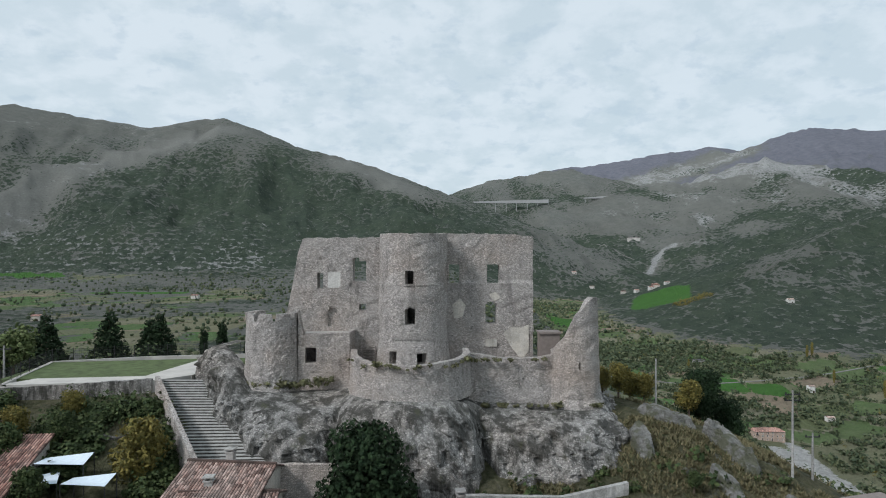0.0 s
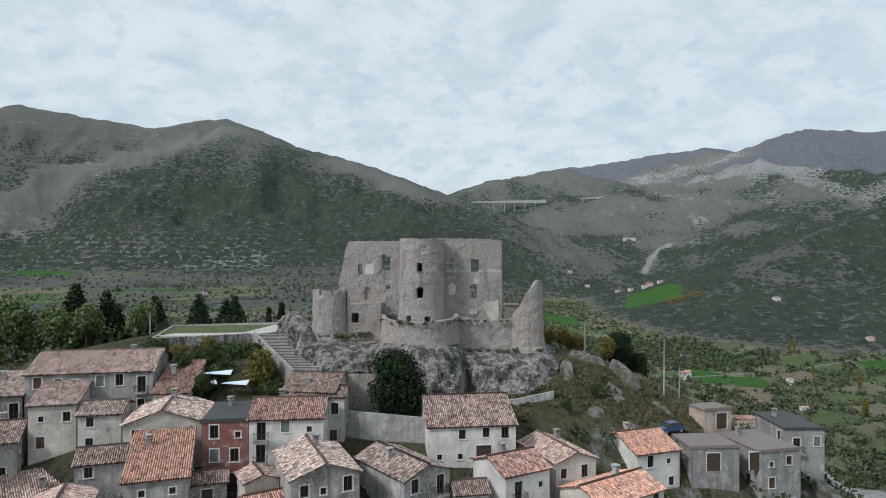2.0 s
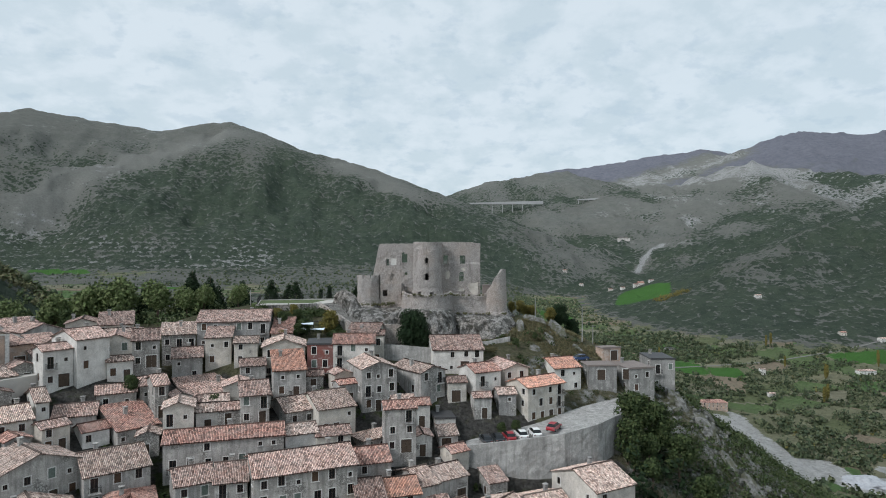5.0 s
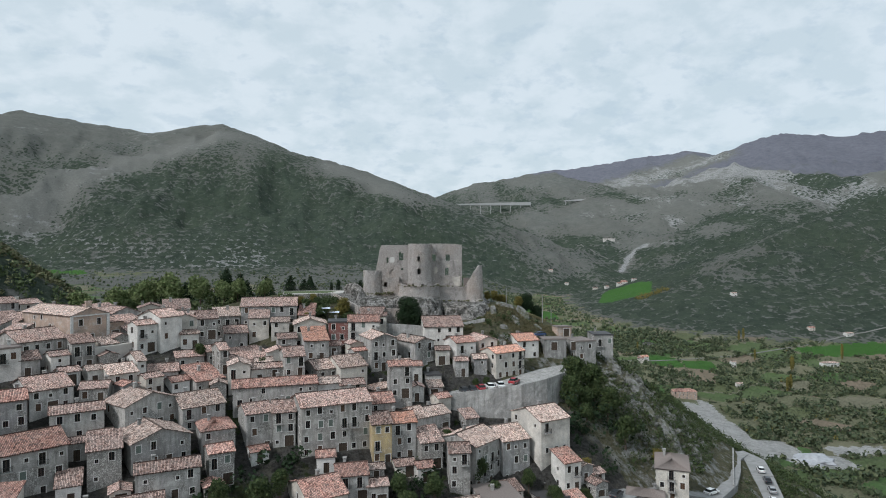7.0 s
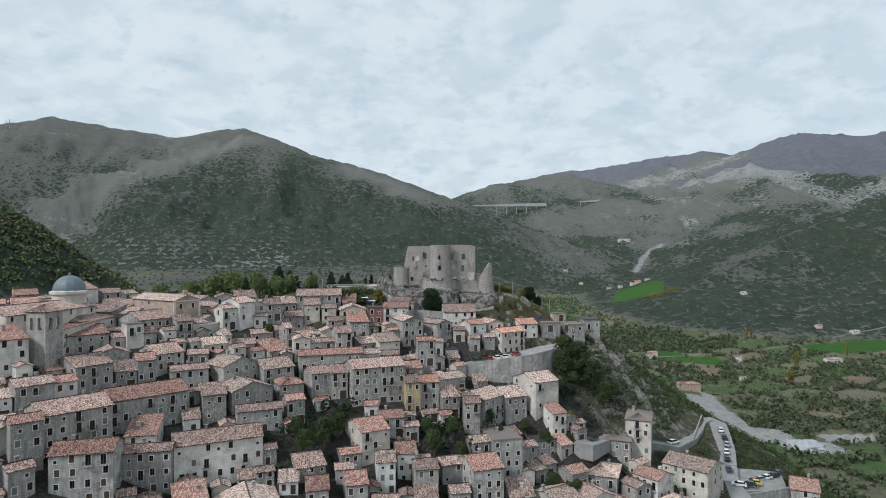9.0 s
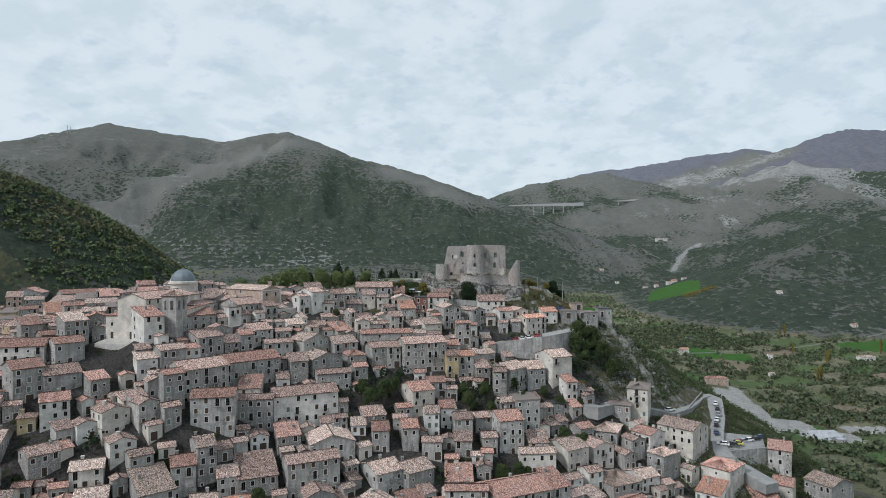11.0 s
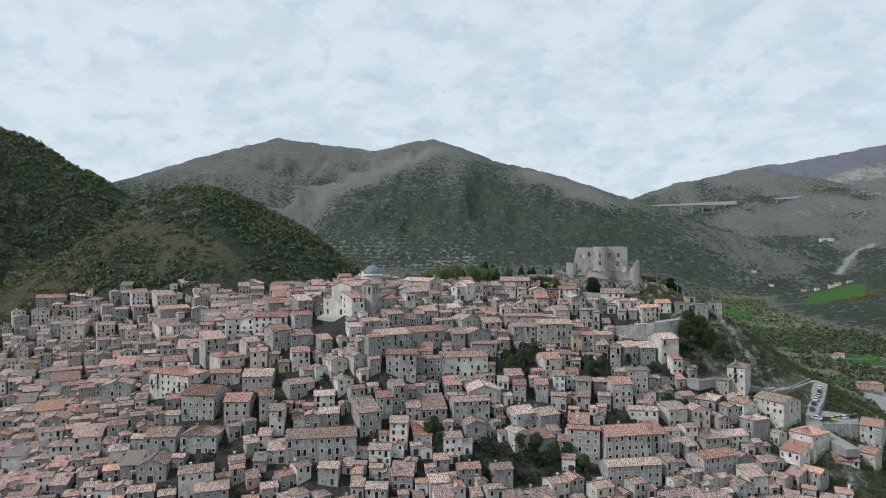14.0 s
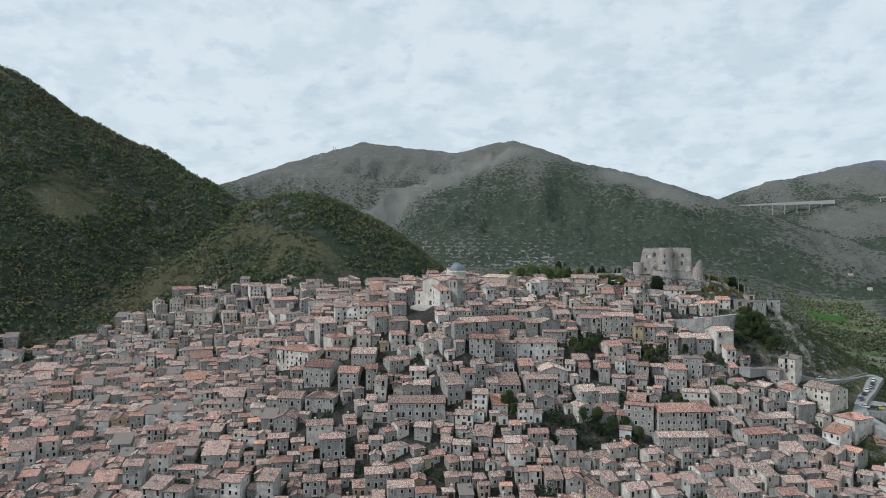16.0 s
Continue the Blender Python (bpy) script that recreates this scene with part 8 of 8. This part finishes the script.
def leaf_field(name, spots, mat, label, category, per=26, seed=5, tall=0.9, size=0.26):
    """Near bushes: each spot (x, y, z, r) becomes a loose ball of leaf sprays; one mesh for all."""
    rnd = np.random.RandomState(seed)
    S = np.repeat(np.asarray(spots), per, axis=0)
    k = len(S)
    d = rnd.normal(size=(k, 3))
    d /= np.linalg.norm(d, axis=1)[:, None]
    lump = np.repeat(1 + 0.25 * rnd.normal(size=len(spots)), per)
    C = S[:, :3] + d * (S[:, 3] * lump * (0.5 + 0.5 * rnd.rand(k)))[:, None] * np.array((1, 1, tall)) + np.array((0, 0, 1)) * (0.55 * S[:, 3:4])
    nrm = d + 0.6 * rnd.normal(size=(k, 3)) + np.array((0, 0, 0.5))
    nrm /= np.linalg.norm(nrm, axis=1)[:, None]
    a = np.cross(nrm, rnd.normal(size=(k, 3)))
    a /= np.linalg.norm(a, axis=1)[:, None]
    b = np.cross(nrm, a)
    w = (S[:, 3] ** 0.7 * size * (0.6 + 0.8 * rnd.rand(k)))[:, None]
    quad = np.stack([C - a * w, C - b * w * 0.8 - nrm * w * 0.3, C + a * w, C + b * w * 0.8 - nrm * w * 0.3], 1).reshape(-1, 3)
    me = bpy.data.meshes.new(name)
    me.vertices.add(4 * k)
    me.vertices.foreach_set("co", quad.astype(np.float32).ravel())
    me.loops.add(4 * k)
    me.loops.foreach_set("vertex_index", np.arange(4 * k, dtype=np.int32))
    me.polygons.add(k)
    me.polygons.foreach_set("loop_start", (np.arange(k) * 4).astype(np.int32))
    me.update(calc_edges=True)
    me.materials.append(mat)
    return tagged(new(name, me), label, category, "", "stuff")


def grass_field(name, spots, mat, label, seed=5):
    """Dry tufts: a few bent blades at each spot (x, y, z, r)."""
    rnd = np.random.RandomState(seed)
    S = np.repeat(np.asarray(spots), 9, axis=0)
    k = len(S)
    a = rnd.uniform(0, 6.28, k)
    lean = S[:, 3] * rnd.uniform(0.3, 1.1, k)
    foot = S[:, :3] + np.stack([0.3 * S[:, 3] * rnd.normal(size=k), 0.3 * S[:, 3] * rnd.normal(size=k), np.full(k, -0.05)], -1)
    tip = foot + np.stack([lean * np.cos(a), lean * np.sin(a), S[:, 3] * rnd.uniform(0.6, 1.2, k)], -1)
    side = np.stack([-np.sin(a), np.cos(a), np.zeros(k)], -1) * 0.09
    tri = np.stack([foot - side, foot + side, tip], 1).reshape(-1, 3)
    me = bpy.data.meshes.new(name)
    me.from_pydata(tri.tolist(), [], np.arange(3 * k).reshape(-1, 3).tolist())
    me.materials.append(mat)
    return tagged(new(name, me), label, "grass", "", "stuff")


def scatter(n, xr, yr, keep, seed, rmin, rmax):
    rnd = np.random.RandomState(seed)
    x, y = rnd.uniform(*xr, n), rnd.uniform(*yr, n)
    z = land(x, y)
    ok = keep(x, y, z, rnd)
    r = rnd.uniform(rmin, rmax, n)
    return np.stack([x, y, z, r], -1)[ok]


# woods on the hill beside the town
def on_wood_hill(x, y, z, rnd):
    near = ridge(x, y, WOOD_HILL, 0.95, 45) > z - 10
    fringe = (x < -235) & (y < 250) & ((z > np.interp(x, [-450, -390, -339, -290, -250], [66, 70, 74, 80, 88]) + 1.5) | (y > np.interp(x, [-900, -520, -450, -400, -350, -265], [-160, -80, -25, 17, 52, 75]) + 2))
    return ((near & (y > 95 + 0.10 * (x + 250))) | fringe) & (fbm(x, y, 60, 5, 301) < 0.60 + 0.12 * rnd.rand(len(x))) & ~np.array([in_town(a, b) and ground_limit(a, b) for a, b in zip(x, y)])


def ground_limit(a, b):
    return not (a < -250 and ground_z(a, b) > np.interp(a, [-450, -390, -339, -290, -250], [66, 70, 74, 80, 88]))


HILL_TREES = scatter(42000, (-900, -150), (-160, 420), on_wood_hill, 41, 1.5, 3.0)
_mix = fbm(HILL_TREES[:, 0], HILL_TREES[:, 1], 45, 4, 307) + 0.25 * np.random.RandomState(42).rand(len(HILL_TREES))
leaf_field("hill_wood", HILL_TREES[_mix < 0.66], M_LEAF_OAK, "dense dark green oak wood on the hillside", "woodland", 15, 6, 1.0, 0.44)
leaf_field("hill_wood", HILL_TREES[_mix >= 0.66], M_LEAF_RUST, "olive-brown autumn scrub oak on the hillside", "woodland", 13, 7, 0.9, 0.44)


def in_valley(x, y, z, rnd):
    margin, tone = field_cells(x, y)
    d = fbm(x, y, 110, 4, 311)
    bare = np.maximum.reduce([patch(x, y, *m) for m in MEADOWS + GRAVELS] + [np.clip(1.5 - polyline_dist(x, y, ROAD_LOW) / 9, 0, 1)])
    row = ((tone * 7.3) % 1 < 0.36) & (rnd.rand(len(x)) < 0.30)
    line = (margin < 0.13) & (rnd.rand(len(x)) < np.clip((d - 0.30) * 5, 0.25, 1))
    copse = (d > 0.57) & (rnd.rand(len(x)) < 0.6)
    return (row | line | copse) & (bare < 0.5) & (np.hypot(x, y) > 190) & (z < valley(x, y) + np.where(y > 600, 14, 60))


NEAR_VALLEY = scatter(30000, (60, 720), (60, 900), in_valley, 43, 1.4, 4.4)
leaf_field("valley_trees", NEAR_VALLEY, M_LEAF_VALLEY, "trees, hedges and olive rows between the valley fields", "trees", 15, 8, 1.05, 0.56)
clump_field("valley_trees", scatter(19000, (60, 1000), (800, 1750), in_valley, 46, 1.8, 4.2), M_LEAF_VALLEY, "scattered trees and hedges in the upper valley", "trees", 1, 8, 1.0)
clump_field("valley_trees", scatter(11000, (-1000, 60), (180, 1500), in_valley, 44, 1.6, 3.8), M_LEAF_VALLEY, "trees and olive groves on the valley floor", "trees", 1, 9, 1.0)
leaf_field("autumn_trees", scatter(900, (150, 800), (300, 1300), in_valley, 45, 1.6, 3.0), M_LEAF_YEL, "yellow autumn trees among the fields", "trees", 18, 10, 1.5, 0.36)
leaf_field("autumn_trees", scatter(500, (400, 500), (1060, 1180), lambda x, y, z, rnd: np.hypot((x - 450) / 1.6, (y - 1120)) < 24, 145, 2.0, 4.0), M_LEAF_YEL, "golden copse beside the green meadow", "trees", 20, 11, 1.4, 0.36)


def on_bank(x, y, z, rnd):
    d = fbm(x, y, 16, 4, 321)
    road = polyline_dist(x, y, ROAD_NEAR)
    return (d > 0.30) & (road > 4.5) & (x > np.interp(y, [-60, -10, 20, 60, 120, 180], [95, 60, 48, 40, 25, -20])) & ~((np.hypot(x - 32, y - 62) < 16))


leaf_field("bank_scrub", scatter(21000, (20, 190), (-40, 170), on_bank, 47, 0.5, 1.9), M_LEAF, "green scrub and small trees on the steep bank", "bushes", 20, 11, 0.9, 0.19)


def stony(x, y, z, rnd):
    return (fbm(x, y, 12, 4, 325) > 0.47) & (polyline_dist(x, y, ROAD_NEAR) > 4.5) & (x > np.interp(y, [-60, -10, 20, 60, 120], [95, 62, 50, 42, 30])) & (x < np.interp(y, [-40, 0, 30, 60, 100], [84, 78, 76, 92, 70]))


STONES = scatter(9000, (20, 120), (-40, 110), stony, 49, 0.3, 1.1)
STONES[:, 2] -= 0.55 * STONES[:, 3]
clump_field("scree", STONES, M_ROCK, "grey limestone blocks strewn over the steep bank", "rocks", 1, 50, 0.8)


def behind_castle(x, y, z, rnd):
    return (fbm(x, y, 25, 4, 331) > 0.40) & (y > np.interp(x, [-200, -120, -70, -50, -20, 20, 60], [105, 72, 70, 92, 96, 92, 70]))


leaf_field("grove", scatter(1900, (-200, 60), (60, 180), behind_castle, 48, 1.6, 3.6), M_LEAF_OAK, "dark green grove behind the castle hill", "trees", 90, 12, 1.2, 0.16)

green = make_tree("tree", 7.0, 3.0, M_LEAF, 3, "broad green tree among the houses", leaves=2600, size=0.2)
dark = make_tree("tree", 12.5, 5.4, M_LEAF_DARK, 7, "large dark evergreen tree below the castle", leaves=8000, size=0.23)
gold = make_tree("tree", 6.0, 2.6, M_LEAF_YEL, 9, "yellowing autumn tree beside the stairway", leaves=2400, size=0.18)
cyp = make_tree("cypress", 8.0, 1.1, M_LEAF_DARK, 12, "slim dark cypress behind the castle", leaves=1500, size=0.2, kind="cypress")
pine = make_tree("conifer", 10.0, 3.2, M_LEAF_DARK, 15, "dark spreading conifer near the forecourt", leaves=3400, size=0.23, kind="conifer")
dark.matrix_basis = pose(-6.0, 51.0, 74.5)
gold.matrix_basis = pose(-26.6, 54.4, 77.6) @ Matrix.Diagonal((1.15, 1.15, 1.25, 1))
cyp.matrix_basis = pose(-34.0, 96.0, ground_z(-34, 96))
green.matrix_basis = pose(41.0, 27.0, ground_z(41, 27))
pine.matrix_basis = pose(-66, 90, ground_z(-66, 90))

for x, y, s in ((-72, 86, 1.1), (-60, 94, 0.9), (-52, 97, 0.85), (-87, 88, 0.9), (-45, 99, 0.8), (-69, 92, 1.0), (-75, 92, 1.1), (-48, 102, 0.85), (-26, 97, 0.7)):
    plant(pine, x, y, 1.35 * s, x * 13)
for x, y, s in ((-36.5, 95, 0.8), (-30.5, 97, 0.75), (-90, 76, 1.0)):
    plant(cyp, x, y, s, x * 7)
for x, y, s in ((-110, 70, 1.3), (-100, 72, 1.2), (-122, 72, 1.3), (-135, 72, 1.2), (44, 30, 1.1), (40, 22, 0.9), (12, 26, 0.5), (15, 27, 0.5), (-42, 22, 0.8), (-36, -24, 1.1), (-32, -19, 1.2), (-29, -14, 0.9), (-39, -20, 1.0), (8, 4, 0.8), (4, 8, 0.7), (22, 2, 0.8), (27, -1, 0.9), (-20, -58, 1.1), (-14, -60, 1.1), (-9, -57, 1.0), (-26, -60, 1.0), (-3, -60, 1.0),
                (-38, 54, 0.7), (-35, 57, 0.6), (-43, 57, 0.8), (-33, 49, 0.6), (23, 57, 0.35), (18, 52, 0.4), (37, 24, 0.8), (50, 4, 0.7), (-57, -66, 0.9), (-80, -72, 0.8), (14, -34, 0.7), (-58, 22, 0.7), (-4, -14, 1.1), (1, -10, 1.0), (-6, -9, 0.9), (3, -15, 0.8), (31, -17, 0.9), (27, -13, 0.9), (34, -13, 0.8), (6, -38, 1.0), (11, -35, 0.9), (-53, -72, 1.0), (-58, -70, 1.0), (11, 0, 0.9), (14, -4, 0.8)):
    plant(green, x, y, s, x * 17)
for x, y, s in ((-44, 52, 0.55), (-36, 47, 0.6), (36, 6, 0.7), (30, 76, 0.8), (24, 80, 0.7), (58, 22, 0.7), (22, 78, 0.75), (19.5, 76, 0.6), (25.5, 79, 0.7), (-37, 62, 0.6), (-40, 58, 0.7)):
    plant(gold, x, y, s, x * 11)
for x, y, s in ((38, 30, 1.7), (43, 31, 1.6), (36.5, 26, 1.3), (47, 27, 1.4), (50, 22, 1.3)):
    plant(green, x, y, s, x * 3)
for x, y, s in ((33, 80, 0.72), (37, 82, 0.65)):
    plant(dark, x, y, s, x * 5)
broad = make_tree("tree", 9.0, 4.4, M_LEAF_PALE, 33, "broad pale green tree behind the old houses", leaves=2400, size=0.34)
broad.matrix_basis = pose(-70, 77, ground_z(-70, 77))
for x, y, s in ((-66, 79, 0.95), (-78, 77, 1.25), (-88, 77, 1.4), (-97, 79, 1.5), (-107, 78, 1.4), (-117, 76, 1.3), (-58, 84, 0.85), (-92, 85, 1.4), (-104, 86, 1.5)):
    plant(broad, x, y, s, x * 9)
poplar = make_tree("poplar", 16.0, 2.0, M_LEAF_YEL, 21, "tall yellow autumn poplar among the fields", leaves=900, size=0.55, kind="cypress")
poplar.matrix_basis = pose(395, 545, ground_z(395, 545))
for x, y, s in ((401, 549, 1.1), (468, 800, 1.0), (478, 806, 1.1), (455, 640, 1.1), (462, 648, 0.9), (300, 760, 0.8), (440, 700, 0.9), (560, 700, 1.0), (570, 715, 1.1)):
    plant(poplar, x, y, s, x)


def in_gaps(x, y, z, rnd):
    free = np.array([in_town(a, b) or math.hypot(a - 28, b - 62) < 22 or math.hypot(a + 38, b - 55) < 9 for a, b in zip(x, y)])
    for k in np.nonzero(free)[0]:
        if blocked(x[k], y[k], 1.0, 1.0, 0, 0.2):
            free[k] = False
    return free & (fbm(x, y, 14, 3, 351) > 0.45)


def in_gardens(x, y, z, rnd):
    free = np.array([any(math.hypot(a - gx, b - gy) < r - 0.5 for gx, gy, r in GARDENS) for a, b in zip(x, y)])
    for k in np.nonzero(free)[0]:
        if blocked(x[k], y[k], 1.0, 1.0, 0, 0.3):
            free[k] = False
    return free


GARDEN_TREES = scatter(16000, (-450, 70), (-170, 40), in_gardens, 57, 1.0, 2.4)
GARDEN_TREES[:, 2] += 1.6 * GARDEN_TREES[:, 3] * np.random.RandomState(58).rand(len(GARDEN_TREES))
leaf_field("garden_trees", GARDEN_TREES, M_LEAF_DARK, "dense dark green trees in the gardens between the houses", "trees", 26, 59, 1.1, 0.28)
leaf_field("garden_bushes", scatter(7000, (-200, 70), (-140, 85), in_gaps, 53, 0.4, 1.2), M_LEAF, "green bushes in gardens and gaps between houses", "bushes", 30, 15, 0.9)


def on_knoll(x, y, z, rnd):
    return (np.hypot((x - 27) / 1.3, y - 62) < 16) & (fbm(x, y, 5, 3, 361) > 0.42)


M_STRAW = leaf_mat("dry_grass", (0.20, 0.17, 0.09), (0.30, 0.26, 0.15), (0.13, 0.14, 0.06))
grass_field("dry_grass", scatter(15000, (5, 50), (44, 82), on_knoll, 61, 0.2, 0.55), M_STRAW, "dry straw-coloured grass tufts on the castle knoll", 62)


def below_stairs(x, y, z, rnd):
    return (x > -48) & (x < -22 + 0.55 * (52 - y)) & (y > 52) & (y < 66 - 0.1 * (x + 40)) & (fbm(x, y, 6, 3, 371) > 0.45)


leaf_field("terrace_bushes", scatter(2400, (-50, -18), (50, 68), below_stairs, 63, 0.4, 1.5), M_LEAF, "bushes and creepers in the terraced garden", "bushes", 60, 64, 0.9, 0.17)


# plants rooted on the castle's ledges and in the cracks of its footing
_rnd = np.random.RandomState(81)
_spots = [(-3.6 + 6.9 * math.cos(a), 68.6 + 6.9 * math.sin(a), 88.1 + 0.2 * math.sin(9 * a), 0.18 + 0.22 * r) for a, r in zip(_rnd.uniform(3.3, 6.1, 26), _rnd.rand(26))]
_spots += [(x, 68.0 + 0.06 * (x - 3), 87.7, 0.16 + 0.2 * r) for x, r in zip(_rnd.uniform(3.5, 12.5, 16), _rnd.rand(16))]
_spots += [(x, 66.1 + 0.35 * abs(x + 18), 85.0 + 0.5 * r, 0.25 + 0.35 * r) for x, r in zip(_rnd.uniform(-21.5, -12.0, 40), _rnd.rand(40))]
_spots += [(x, 67.0, 83.0, 0.2 + 0.3 * r) for x, r in zip(_rnd.uniform(4.0, 17.0, 22), _rnd.rand(22))]
leaf_field("wall_plants", _spots, M_LEAF_RUST, "small dry plants rooted on the castle's ledges", "plants", 26, 82, 0.7, 0.3)


def on_apron(x, y, z, rnd):
    return (fbm(x, y, 3, 3, 375) > 0.5) & (y > np.interp(x, [-22, -14, -4, 4, 12, 20], [50, 54, 53, 55, 56, 58])) & (y < np.interp(x, [-22, -14, -10, -4, 4, 12, 20], [52, 57, 58, 57, 60, 60, 62]))


leaf_field("apron_weeds", scatter(1500, (-14, 22), (50, 64), on_apron, 377, 0.2, 0.7), M_LEAF, "low green weeds along the foot of the castle rock", "plants", 22, 83, 0.7, 0.24)
